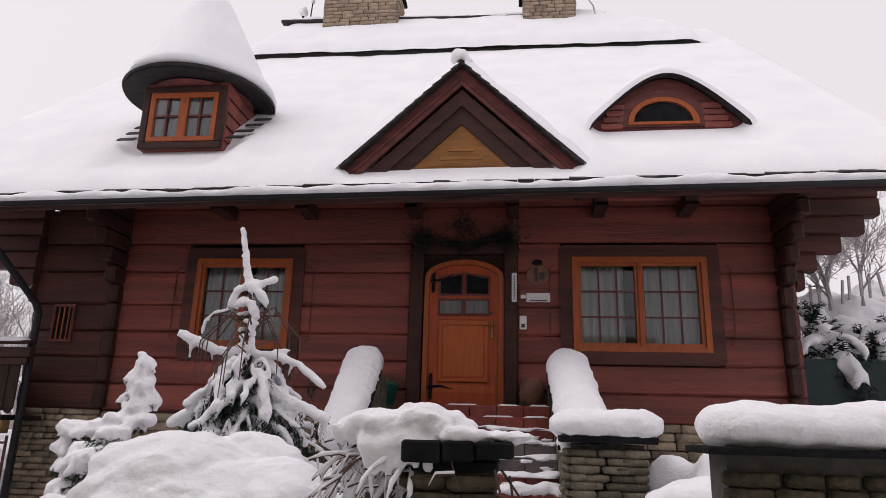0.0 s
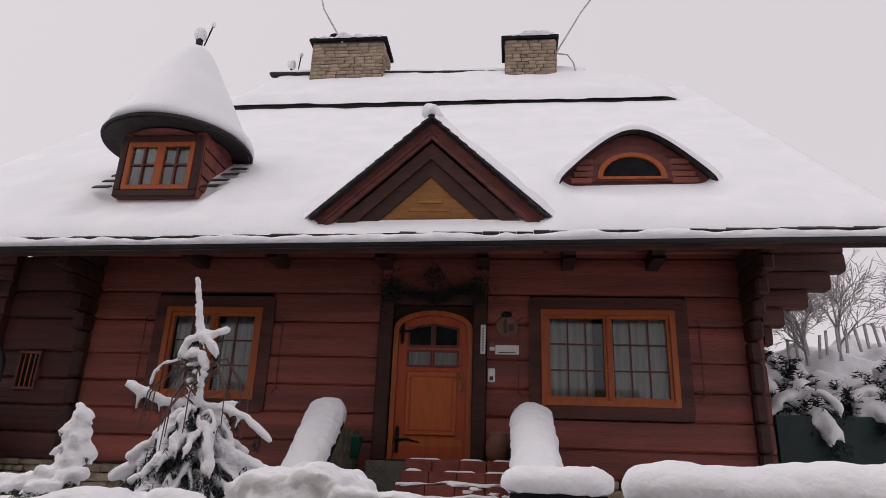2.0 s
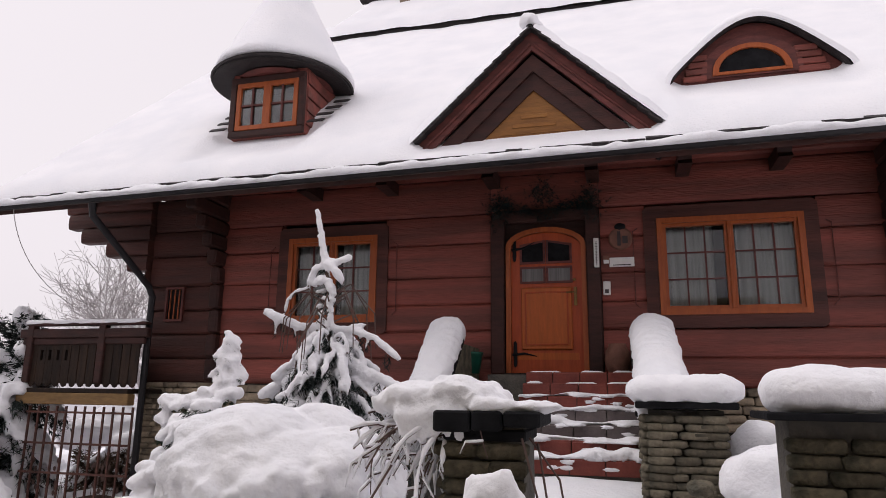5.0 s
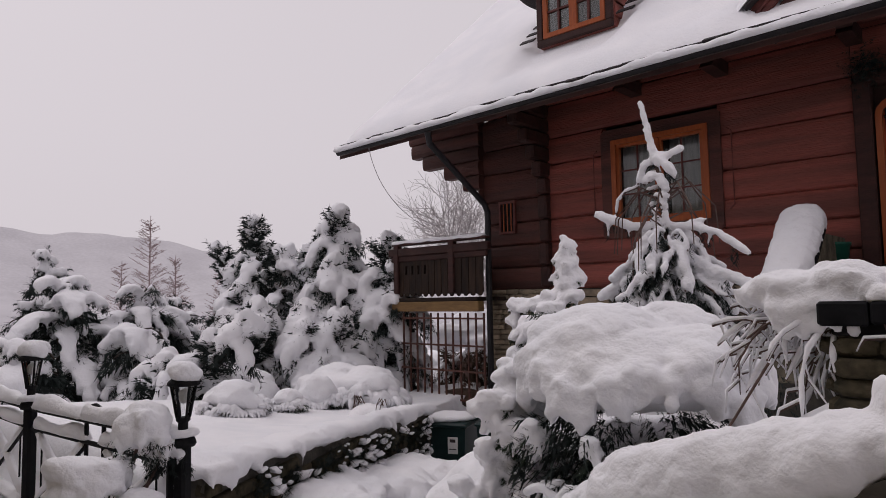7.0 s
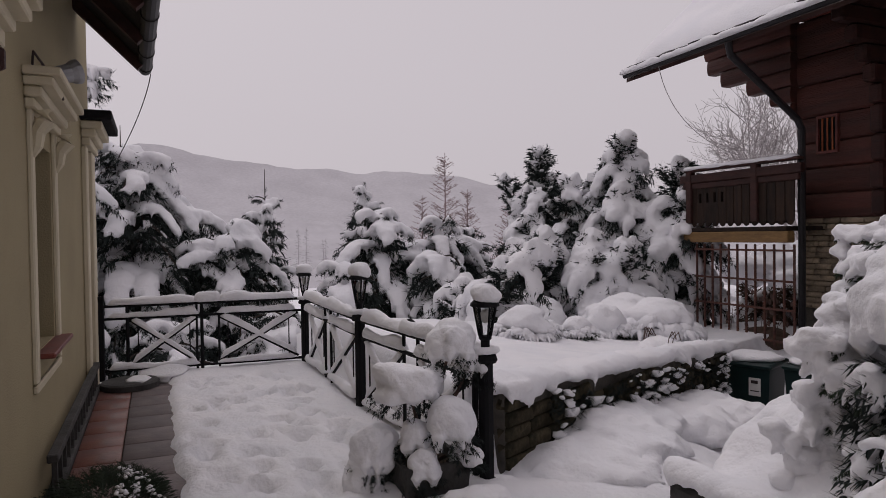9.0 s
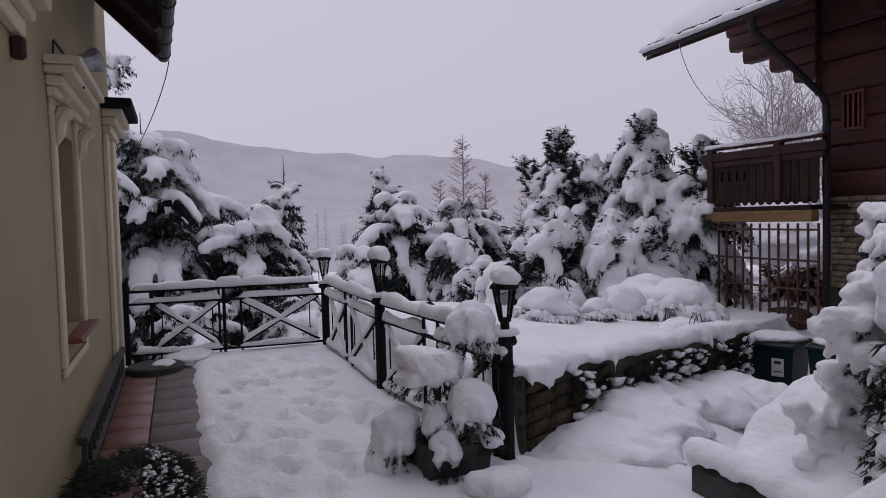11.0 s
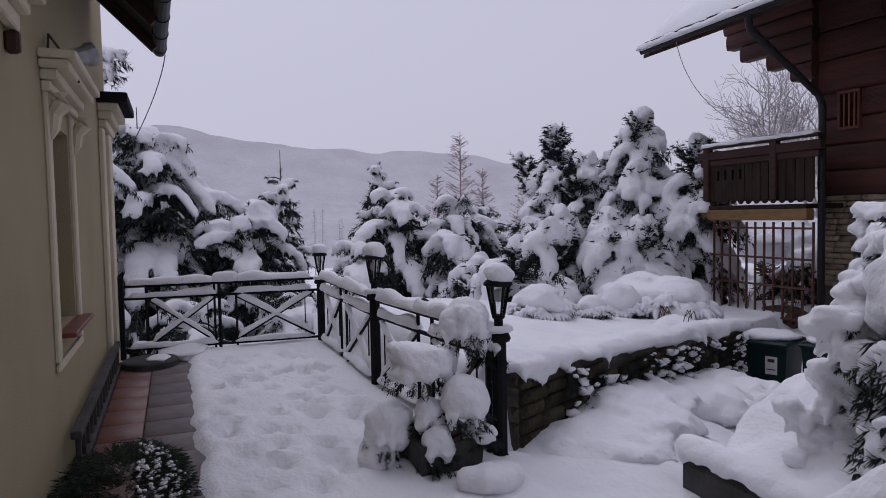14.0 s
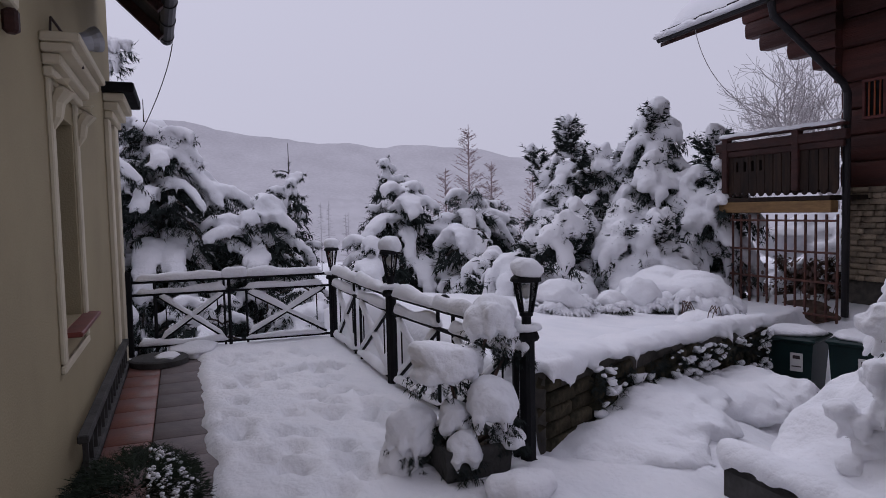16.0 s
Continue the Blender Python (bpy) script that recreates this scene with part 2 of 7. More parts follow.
    def extrude(self, poly, d, m=None):
        """A polygon in x, z, thickened along y from 0 to d."""
        m = m or Matrix()
        n = len(poly)
        p = [m @ Vector((x, 0, z)) for x, z in poly] + [m @ Vector((x, d, z)) for x, z in poly]
        f = [tuple(range(n)), tuple(range(2 * n - 1, n - 1, -1))] + [(i, i + n, (i + 1) % n + n, (i + 1) % n) for i in range(n)]
        self.add(p, f)

    def snow_strip(self, p0, p1, width, height, step=0.06, rough=0.25, taper=True, hang=0.02):
        """A rounded ridge of snow lying along a beam, its underside a little lower at the edges."""
        p0, p1 = Vector(p0), Vector(p1)
        d = p1 - p0
        n = max(4, int(d.length / step))
        side = Vector((0, 0, 1)).cross(d).normalized()
        prof = [(-1, -hang / height), (-1.08, 0.3), (-0.85, 0.72), (-0.4, 0.97), (0.1, 1.0), (0.6, 0.88), (1.0, 0.5), (1.06, 0.1), (0.98, -hang / height)]
        p, o = [], random.uniform(0, 50)
        for i in range(n + 1):
            t = i / n
            e = 1.0
            if taper:
                q = min(t, 1 - t) * d.length / (height * 0.8)
                e = math.sqrt(max(0.04, 1 - max(0, 1 - q) ** 2))
            c = p0 + d * t
            for k, (a, b) in enumerate(prof):
                w = 1 + rough * fbm(c.x * 3 + o, c.y * 3 + k * 0.15, c.z * 3 + k * 0.2, 1.3)
                hh = 1 + 1.3 * rough * fbm(c.x + o, c.y, c.z, 2.2)
                p.append(c + side * (a * width / 2 * w * (0.6 + 0.4 * e)) + Vector((0, 0, b * height * e * (hh if b > 0 else 1))))
        m = len(prof)
        f = [(i * m + k, (i + 1) * m + k, (i + 1) * m + k + 1, i * m + k + 1) for i in range(n) for k in range(m - 1)]
        f += [(i * m + m - 1, (i + 1) * m + m - 1, (i + 1) * m, i * m) for i in range(n)]
        f += [tuple(range(m)), tuple(n * m + k for k in range(m - 1, -1, -1))]
        self.add(p, f)

    def mesh(self, name, material, smooth=True):
        me = bpy.data.meshes.new(name)
        me.from_pydata(self.v, [], self.f)
        me.materials.append(material)
        me.validate()
        if smooth:
            me.polygons.foreach_set("use_smooth", [True] * len(me.polygons))
        me.update()
        return me


def part(name, soup, material, parent, label="", smooth=False):
    ob = new(name, soup.mesh(name, material, smooth))
    ob.parent = parent
    return tagged(ob, label)


def thing(name, label, category, group="", kind="", at=(0, 0, 0)):
    ob = new(name)
    ob.location = at
    return tagged(ob, label, category, group, kind)


def solid(name, soup, material, label, category="", group="", kind="", smooth=False):
    return tagged(new(name, soup.mesh(name, material, smooth)), label, category, group, kind)


def piece(name, mesh, m, parent):
    ob = new(name, mesh)
    ob.parent = parent
    ob.matrix_basis = m
    return ob


def fuse(ob, voxel=0.035, smooth=5, ripple=0.03, size=0.2):
    """Melts overlapping lumps into one soft drift."""
    r = ob.modifiers.new("melt", "REMESH")
    r.mode, r.voxel_size, r.use_smooth_shade = "VOXEL", voxel, True
    s = ob.modifiers.new("soften", "SMOOTH")
    s.factor, s.iterations = 0.5, smooth
    if ripple:
        tx = bpy.data.textures.new("drift", "CLOUDS")
        tx.noise_scale, tx.noise_depth = size, 3
        d = ob.modifiers.new("ripple", "DISPLACE")
        d.texture, d.strength, d.mid_level, d.texture_coords = tx, ripple * 2, 0.5, "GLOBAL"
    return ob


# ---- ground, terrace and distance ----
def ease(a, b, x):
    t = min(1, max(0, (x - a) / (b - a)))
    return t * t * (3 - 2 * t)


def wall_x(y):
    """The line of the retaining wall beside the sunken path."""
    return -3.85 - (y - 2.2) * 0.52


FOOTPRINTS = [(random.uniform(-7.2, -3.4), random.uniform(0.3, 1.45), random.uniform(0.055, 0.10)) for _ in range(85)]


def ground_z(x, y):
    terrace = 0.06 + 0.025 * fbm(x, y, 0, 1.3)
    if y < 1.9 and -8.2 < x < -2.5:
        for fx, fy, fr in FOOTPRINTS:
            q = ((x - fx) / fr / 1.3) ** 2 + ((y - fy) / fr) ** 2
            if q < 4:
                terrace += 0.025 * math.exp(-(q - 1.6) ** 2 * 2) - 0.10 * math.exp(-q * 1.8)
    bare = 0.13 + 0.07 * fbm(x, 0, 3, 2.0)
    if x < -2.6 and y < bare + 0.1:
        terrace = -0.05 + (terrace + 0.05) * ease(bare - 0.05, bare + 0.1, y)
    bed = 0.50 - 0.100 * (y - 2.2) + 0.05 * fbm(x, y, 5, 0.9)
    bed -= max(0, -8.8 - x) * 0.16
    path = 0.0 - 0.12 * max(0, y - 2.0) - 0.20 * max(0, y - 5.0) + 0.22 * ease(2.2, 3.2, y) * ease(1.3, 0.1, x - wall_x(y)) * ease(6.6, 5.6, y) + 0.12 * fbm(x, y, 9, 0.8) + 0.05 * fbm(x, y, 2, 2.5)
    rise = 0.05 + 0.2 * max(0, y - 1.9)
    rise = min(rise, 0.88) + 0.04 * fbm(x, y, 7, 1.1)
    path += (rise - path) * ease(-3.2, -0.6, x)
    path += (0.95 - path) * ease(2.0, 4.5, x) * ease(2.5, 5, y)
    inner = bed + (path - bed) * ease(wall_x(y) - 0.06, wall_x(y) + 0.04, x) if y < 8.6 else bed - 0.1
    if y > 7.0:
        inner += (0.0 - inner) * ease(7.4, 9, y) * (1 - ease(-3, -1, x))
    z = terrace + (inner - terrace) * ease(1.72, 2.0, y)
    z -= ease(-8.15, -9.6, x) * (1.0 if y < 1.9 else 0.25)
    far = math.hypot(x + 2, y - 4)
    z -= ease(7, 45, far) * 9 * ease(2, -14, x)
    z += ease(7, 30, x) * 5 + ease(14, 60, y) * ease(-2, 12, x) * 10
    return z


def axis(lo, hi, step, far):
    a = list(np.arange(lo, hi + step, step))
    k, left, right = step, [lo], [a[-1]]
    while right[-1] < far:
        k *= 1.22
        left.append(left[-1] - k)
        right.append(right[-1] + k)
    return left[:0:-1] + a + right[1:]


gx, gy = axis(-9.0, 2.6, 0.06, 2500), axis(-0.4, 7.6, 0.06, 2500)
ground = Soup()
nx, ny = len(gx), len(gy)
ground.v = [(x, y, ground_z(x, y)) for y in gy for x in gx]
ground.f = [(j * nx + i, j * nx + i + 1, (j + 1) * nx + i + 1, (j + 1) * nx + i) for j in range(ny - 1) for i in range(nx - 1)]
solid("ground", ground, SNOW_GROUND, "deep white snow with footprints over garden and terrace", "ground", kind="structure", smooth=True)


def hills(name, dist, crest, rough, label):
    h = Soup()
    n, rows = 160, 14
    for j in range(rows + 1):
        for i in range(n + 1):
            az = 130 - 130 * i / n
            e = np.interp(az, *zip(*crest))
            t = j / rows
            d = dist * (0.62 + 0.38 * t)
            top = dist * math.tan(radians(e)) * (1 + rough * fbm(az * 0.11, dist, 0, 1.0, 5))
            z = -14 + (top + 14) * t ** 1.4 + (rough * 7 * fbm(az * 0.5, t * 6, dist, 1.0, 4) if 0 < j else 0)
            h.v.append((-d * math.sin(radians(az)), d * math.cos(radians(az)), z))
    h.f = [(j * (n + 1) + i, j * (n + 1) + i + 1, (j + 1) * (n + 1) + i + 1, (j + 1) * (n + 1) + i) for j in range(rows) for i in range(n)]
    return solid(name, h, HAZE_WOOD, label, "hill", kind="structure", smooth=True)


# both ridges get their haze from the pale surface colour alone
hills("backdrop", 900, [(0, 1.2), (40, 2.2), (50, 3.0), (62, 4.6), (70, 5.4), (80, 6.0), (91, 7.6), (105, 8.4), (130, 8)], 0.12, "wooded hillside, winter haze painted into its pale colour")

hills("backdrop", 190, [(0, 0.5), (50, 0.8), (62, 1.3), (72, 1.0), (80, 1.9), (92, 3.0), (105, 3.6), (130, 3.6)], 0.10, "snowy slope, valley haze painted into its pale colour")

# ---- the log house ----
FRONT = 9.2
house = thing("log_house", "dark red log house under a thick snow-covered roof", "house", at=(-1.7, 9.2, 1.0))
house.location = (0, 0, 0)


def log(x0, x1, z0, z1, parent=house, y=FRONT, material=LOG, deep=0.16, name="log"):
    """A hewn log along x with a bulging, slightly waney face."""
    s = Soup()
    h = z1 - z0
    prof = [(0.035, 0.0), (0.008, 0.07), (-0.006, 0.3), (-0.010, 0.55), (-0.004, 0.8), (0.010, 0.93), (0.04, 0.985), (deep, 0.985), (deep, 0.0)]
    n, m = max(2, int((x1 - x0) / 0.35)), len(prof)
    for i in range(n + 1):
        x = x0 + (x1 - x0) * i / n
        w = 0.008 * fbm(x, z0 * 3, 1, 1.5)
        for a, b in prof:
            s.v.append((x, y + a + w * (1 if a < 0.03 else 0), z0 + b * h + (0.012 * fbm(x, z0, 4, 0.8) if 0 < b < 0.9 else 0)))
    s.f = [(i * m + k, i * m + (k + 1) % m, (i + 1) * m + (k + 1) % m, (i + 1) * m + k) for i in range(n) for k in range(m)]
    s.f += [tuple(range(m - 1, -1, -1)), tuple(n * m + k for k in range(m))]
    return part(name, s, material, parent)


COURSES = [1.70, 2.08, 2.46, 2.84, 3.24, 3.74, 4.17, 4.72]
for z0, z1 in zip(COURSES, COURSES[1:]):
    if z0 < 4.1:
        spans = [(-7.15, -5.86), (-5.84, -4.80 if 2.3 < z0 < 4 else -1.44), (0.10, 0.70 if 2.3 < z0 < 4 else 3.80)]
        if 2.3 < z0 < 4:
            spans += [(-3.04, -1.44), (2.82, 3.80)]
    else:
        spans = [(-7.15, -5.86), (-5.84, -1.44), (-1.43, 0.09), (0.10, 3.80)]
    for a, b in spans:
        log(a, b, z0, z1, material=DARKER_LOG if b < -5.8 else LOG)

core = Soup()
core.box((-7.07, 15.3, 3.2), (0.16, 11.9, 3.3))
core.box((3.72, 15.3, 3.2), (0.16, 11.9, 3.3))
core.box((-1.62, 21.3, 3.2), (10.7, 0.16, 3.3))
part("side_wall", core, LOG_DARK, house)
# plain shell behind the windows, coloured dark to read as an unlit room
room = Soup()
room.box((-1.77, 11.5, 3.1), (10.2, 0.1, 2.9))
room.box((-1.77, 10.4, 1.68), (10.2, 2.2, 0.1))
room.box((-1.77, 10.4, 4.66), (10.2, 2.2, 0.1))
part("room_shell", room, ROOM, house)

# stone foundation, course by course
base = Soup()
base.box((-6.48, 9.36, 0.75), (1.3, 0.2, 1.9))
base.box((-3.6, 9.36, 0.75), (4.5, 0.2, 1.9))
base.box((1.75, 9.36, 0.95), (4.1, 0.2, 1.5))
foundation = part("foundation", base, MORTAR, house, "rough sandstone foundation")
rng = random.Random(5)


def stone_mesh(seed, w, d, h, material):
    s, r = Soup(), random.Random(seed)
    s.bevel_box((0, 0, 0), (w, d, h), 0.014)
    s.v = [(x + r.uniform(-1, 1) * w * 0.03, y + r.uniform(-1, 1) * 0.008, z + r.uniform(-1, 1) * h * 0.06) for x, y, z in s.v]
    return s.mesh("stone", material)


def masonry(parent, p0, p1, z0, z1, material, course=0.07, seed=1, length=(0.14, 0.36), out=0.05, top=None):
    """Courses of rough flat stones on the face of a wall from p0 to p1, facing to the right of that way."""
    r = random.Random(seed)
    p0, p1 = Vector((*p0, 0)), Vector((*p1, 0))
    d = p1 - p0
    ang = math.degrees(math.atan2(d.y, d.x))
    meshes = [stone_mesh(seed * 50 + i, w, 0.1, course * h, material) for i, (w, h) in enumerate(((length[0], 0.9), ((length[0] + length[1]) / 2, 0.95), (length[1], 0.88), (length[1] * 0.8, 0.92)))]
    sizes = (length[0], (length[0] + length[1]) / 2, length[1], length[1] * 0.8)
    nrm = Vector((d.y, -d.x, 0)).normalized()
    z, count = z0 + course / 2, 0
    while z < z1:
        t = -r.uniform(0, length[0])
        while t < d.length - 0.03:
            k = r.randrange(4)
            w = sizes[k]
            c = min(max(t + w / 2, w / 2), d.length - w / 2)
            lim = top(c / d.length) if top else z1
            if z + course / 2 <= lim + 0.02:
                q = p0 + d * (c / d.length) + nrm * (out - 0.05 + r.uniform(-0.014, 0.014))
                piece("stone", meshes[k], pose(q.x, q.y, z, r.uniform(-2, 2), r.uniform(-1.5, 1.5), ang + r.uniform(-2, 2)), parent)
                count += 1
            t += w + 0.012
        z += course
    return count


masonry(foundation, (-7.12, 9.22), (-5.85, 9.22), 0.35, 1.7, STONE, 0.085, 3)
masonry(foundation, (1.15, 9.22), (3.8, 9.22), 1.15, 1.7, STONE, 0.11, 4, (0.2, 0.45))
masonry(foundation, (-5.8, 9.22), (-2.0, 9.22), 1.2, 1.7, STONE, 0.12, 6, (0.25, 0.5))


def ring(outer, inner, depth, m):
    s = Soup()
    n = len(outer)
    p = [m @ Vector((x, yy, z)) for yy in (0, depth) for x, z in outer + inner]
    f = []
    for i in range(n):
        j = (i + 1) % n
        f += [(i, j, n + j, n + i), (2 * n + j, 2 * n + i, 3 * n + i, 3 * n + j), (j, i, 2 * n + i, 2 * n + j), (n + i, n + j, 3 * n + j, 3 * n + i)]
    s.add(p, f)
    return s


def window(x0, x1, z0, z1, cols, rows, y=FRONT):
    """A two-sash window with muntins, a wide maroon surround and curtains."""
    b = 0.075
    rect = lambda x0, x1, z0, z1: [(x0, z0), (x1, z0), (x1, z1), (x0, z1)]
    f = ring(rect(x0, x1, z0, z1), rect(x0 + b, x1 - b, z0 + b, z1 - b), 0.12, pose(0, y - 0.05, 0))
    win = part("window", f, ORANGE, house, "varnished orange window frame with small panes")
    xm = (x0 + x1) / 2
    for a, c in ((x0 + b, xm - 0.012), (xm + 0.012, x1 - b)):
        q, lo, hi = 0.045, z0 + b, z1 - b
        s = ring(rect(a, c, lo, hi), rect(a + q, c - q, lo + q, hi - q), 0.07, pose(0, y - 0.015, 0))
        part("sash", s, ORANGE, win)
        mu = Soup()
        for i in range(1, cols):
            mu.box((a + q + (c - a - 2 * q) * i / cols, y + 0.03, (lo + hi) / 2), (0.02, 0.03, hi - lo - 2 * q))
        for j in range(1, rows):
            mu.box(((a + c) / 2, y + 0.027, lo + q + (hi - lo - 2 * q) * j / rows), (c - a - 2 * q, 0.022, 0.02))
        part("muntin", mu, TRIM, win)
        pane = Soup()
        pane.box(((a + c) / 2, y + 0.045, (lo + hi) / 2), (c - a - 2 * q + 0.01, 0.006, hi - lo - 2 * q + 0.01))
        g = part("pane", pane, GLASS, win)
        g.visible_shadow = False
    mull = Soup()
    mull.bevel_box((xm, y - 0.022, (z0 + z1) / 2), (0.05, 0.03, z1 - z0 - 2 * b), 0.008)
    part("mullion", mull, ORANGE, win)
    cur = Soup()
    for side in (-1, 1):
        n = 26
        xa = x0 + 0.08 if side < 0 else xm + 0.06 * (x1 - x0)
        xb = xm - 0.10 * (x1 - x0) if side < 0 else x1 - 0.08
        k = len(cur.v)
        for i in range(n + 1):
            x = xa + (xb - xa) * i / n
            w = 0.03 * math.sin(i * 1.35) + 0.01 * math.sin(i * 2.9)
            cur.v += [(x, y + 0.20 + w, z0 + 0.05), (x, y + 0.20 + w * 0.6, z1 - 0.04)]
        cur.f += [(k + 2 * i, k + 2 * i + 2, k + 2 * i + 3, k + 2 * i + 1) for i in range(n)]
    part("curtain", cur, CURTAIN, win, smooth=True)
    w = 0.17
    c = 0.05
    out = [(x0 - w + c, z0 - w), (x1 + w - c, z0 - w), (x1 + w, z0 - w + c), (x1 + w, z1 + w - c), (x1 + w - c, z1 + w), (x0 - w + c, z1 + w), (x0 - w, z1 + w - c), (x0 - w, z0 - w + c)]
    k = 0.003
    inn = [(x0 - k, z0 - k), (x1 + k, z0 - k), (x1 + k, z0 - k), (x1 + k, z1 + k), (x1 + k, z1 + k), (x0 - k, z1 + k), (x0 - k, z1 + k), (x0 - k, z0 - k)]
    part("surround", ring(out, inn, 0.05, pose(0, y - 0.036, 0)), DARKER_LOG, win, "dark carved surround boards")
    for sgn, xe in ((-1, x0 - 0.31), (1, x1 + 0.31)):
        sc = Soup()
        sc.tube([(xe + sgn * -0.06, y - 0.02, z1 - 0.12), (xe, y - 0.02, z1 - 0.16), (xe, y - 0.02, z0 + 0.16), (xe - sgn * 0.06, y - 0.02, z0 + 0.1)], 0.009, 5)
        part("bead", sc, TRIM, win)
    return win


window(0.845, 2.66, 2.63, 3.945, 3, 3)
window(-4.635, -3.17, 2.60, 3.92, 2, 3)
box4 = lambda x0, x1, z0, z1: [(x0, z0), (x1, z0), (x1, z1), (x0, z1)]
sw = part("window", ring(box4(-6.80, -6.46, 2.66, 3.22), box4(-6.765, -6.495, 2.70, 3.18), 0.06, pose(0, FRONT - 0.05, 0)), TRIM, house, "small casement with iron bars")
sp = Soup()
sp.box((-6.63, FRONT - 0.012, 2.94), (0.30, 0.004, 0.5))
part("pane", sp, SLATE, sw)
for i in range(3):
    sp = Soup()
    sp.box((-6.71 + 0.08 * i, FRONT - 0.03, 2.94), (0.016, 0.016, 0.48))
    part("muntin", sp, ORANGE, sw)

# the arched door
DX0, DX1, DZ0, DZ1 = -1.22, -0.10, 1.87, 3.92


def arch(x0, x1, z0, spring, rise, n=12):
    c = (x0 + x1) / 2
    return [(x0, z0), (x1, z0)] + [(c + (x1 - x0) / 2 * math.cos(math.pi * i / n), spring + rise * math.sin(math.pi * i / n)) for i in range(n + 1)]


MID = (DX0 + DX1) / 2
leaf = Soup()
leaf.extrude(arch(DX0 + 0.07, DX1 - 0.07, DZ0, 3.62, 0.22), 0.06, pose(0, FRONT + 0.03, 0))
door = part("door", leaf, DOOR, house, "arched orange wooden door with black strap hinges")
part("door_frame", ring(arch(DX0, DX1, DZ0, 3.64, 0.27), arch(DX0 + 0.068, DX1 - 0.068, DZ0, 3.62, 0.222), 0.14, pose(0, FRONT - 0.03, 0)), ORANGE, door)
for x0, x1 in ((MID - 0.335, MID - 0.035), (MID + 0.035, MID + 0.335)):
    for z0, z1, top in ((3.14, 3.32, 0), (3.42, 3.70, 0.06)):
        inner_x = x1 if x0 < MID - 0.1 else x0
        tl, tr = (z1 - top, z1) if x0 < MID - 0.1 else (z1, z1 - top)
        o = [(x0 - 0.03, z0 - 0.03), (x1 + 0.03, z0 - 0.03), (x1 + 0.03, tr + 0.03), (x0 - 0.03, tl + 0.03)]
        q = [(x0, z0), (x1, z0), (x1, tr), (x0, tl)]
        part("glazing_bead", ring(o, q, 0.03, pose(0, FRONT + 0.008, 0)), TRIM, door)
        g = Soup()
        g.extrude(q, 0.006, pose(0, FRONT + 0.02, 0))
        part("pane", g, SLATE if top else DIM_CURTAIN, door)
pn = Soup()
pn.bevel_box((MID, FRONT + 0.018, 2.62), (0.70, 0.03, 0.86), 0.012)
pn.bevel_box((MID, FRONT + 0.034, 2.10), (0.86, 0.012, 0.10), 0.004)
part("lower_panel", pn, DOOR_PANEL, door)
rim = Soup()
for a, c, sx, sz in ((MID, 2.98, 0.58, 0.022), (MID, 2.26, 0.58, 0.022), (MID - 0.29, 2.62, 0.022, 0.70), (MID + 0.29, 2.62, 0.022, 0.70)):
    rim.bevel_box((a, FRONT - 0.003, c), (sx, 0.012, sz), 0.003)
part("panel_moulding", rim, DOOR, door)
for z, sg in ((3.60, 1), (2.12, -1)):
    hg = Soup()
    hg.bevel_box((DX0 + 0.12, FRONT + 0.012, z), (0.05, 0.02, 0.26), 0.006)
    hg.tube([(DX0 + 0.08, FRONT + 0.012, z), (DX0 + 0.25, FRONT + 0.012, z + 0.02), (DX0 + 0.42, FRONT + 0.012, z + (0.11 if sg > 0 else -0.02))], [0.022, 0.016, 0.005], 6)
    hg.lump((DX0 + 0.12, FRONT + 0.012, z + 0.14), (0.025, 0.012, 0.05))
    hg.lump((DX0 + 0.12, FRONT + 0.012, z - 0.14), (0.022, 0.012, 0.03))
    part("hinge", hg, IRON, door, "black wrought strap hinge")
hd = Soup()
hd.bevel_box((DX1 - 0.16, FRONT + 0.02, 2.92), (0.045, 0.02, 0.26), 0.008)
hd.tube([(DX1 - 0.16, FRONT + 0.02, 2.96), (DX1 - 0.16, FRONT - 0.05, 2.97), (DX1 - 0.28, FRONT - 0.05, 2.965)], 0.011, 6)
hd.lump((DX1 - 0.17, FRONT + 0.01, 3.15), (0.022, 0.02, 0.022))
part("door_handle", hd, BRASS, door, "aged brass handle")
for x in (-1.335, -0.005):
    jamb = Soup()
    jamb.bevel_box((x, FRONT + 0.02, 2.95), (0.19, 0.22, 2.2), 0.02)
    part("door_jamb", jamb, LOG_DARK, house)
jamb = Soup()
jamb.bevel_box((MID, FRONT + 0.02, 4.08), (1.5, 0.2, 0.18), 0.03)
part("door_lintel", jamb, LOG_DARK, house)
board = Soup()
board.bevel_box((MID, FRONT + 0.10, 3.86), (1.24, 0.04, 0.50), 0.006)
part("door_head", board, LOG_DARK, house)
sill = Soup()
sill.bevel_box((MID, FRONT - 0.04, 1.855), (1.15, 0.22, 0.03), 0.008)
part("threshold", sill, BOARD, house)

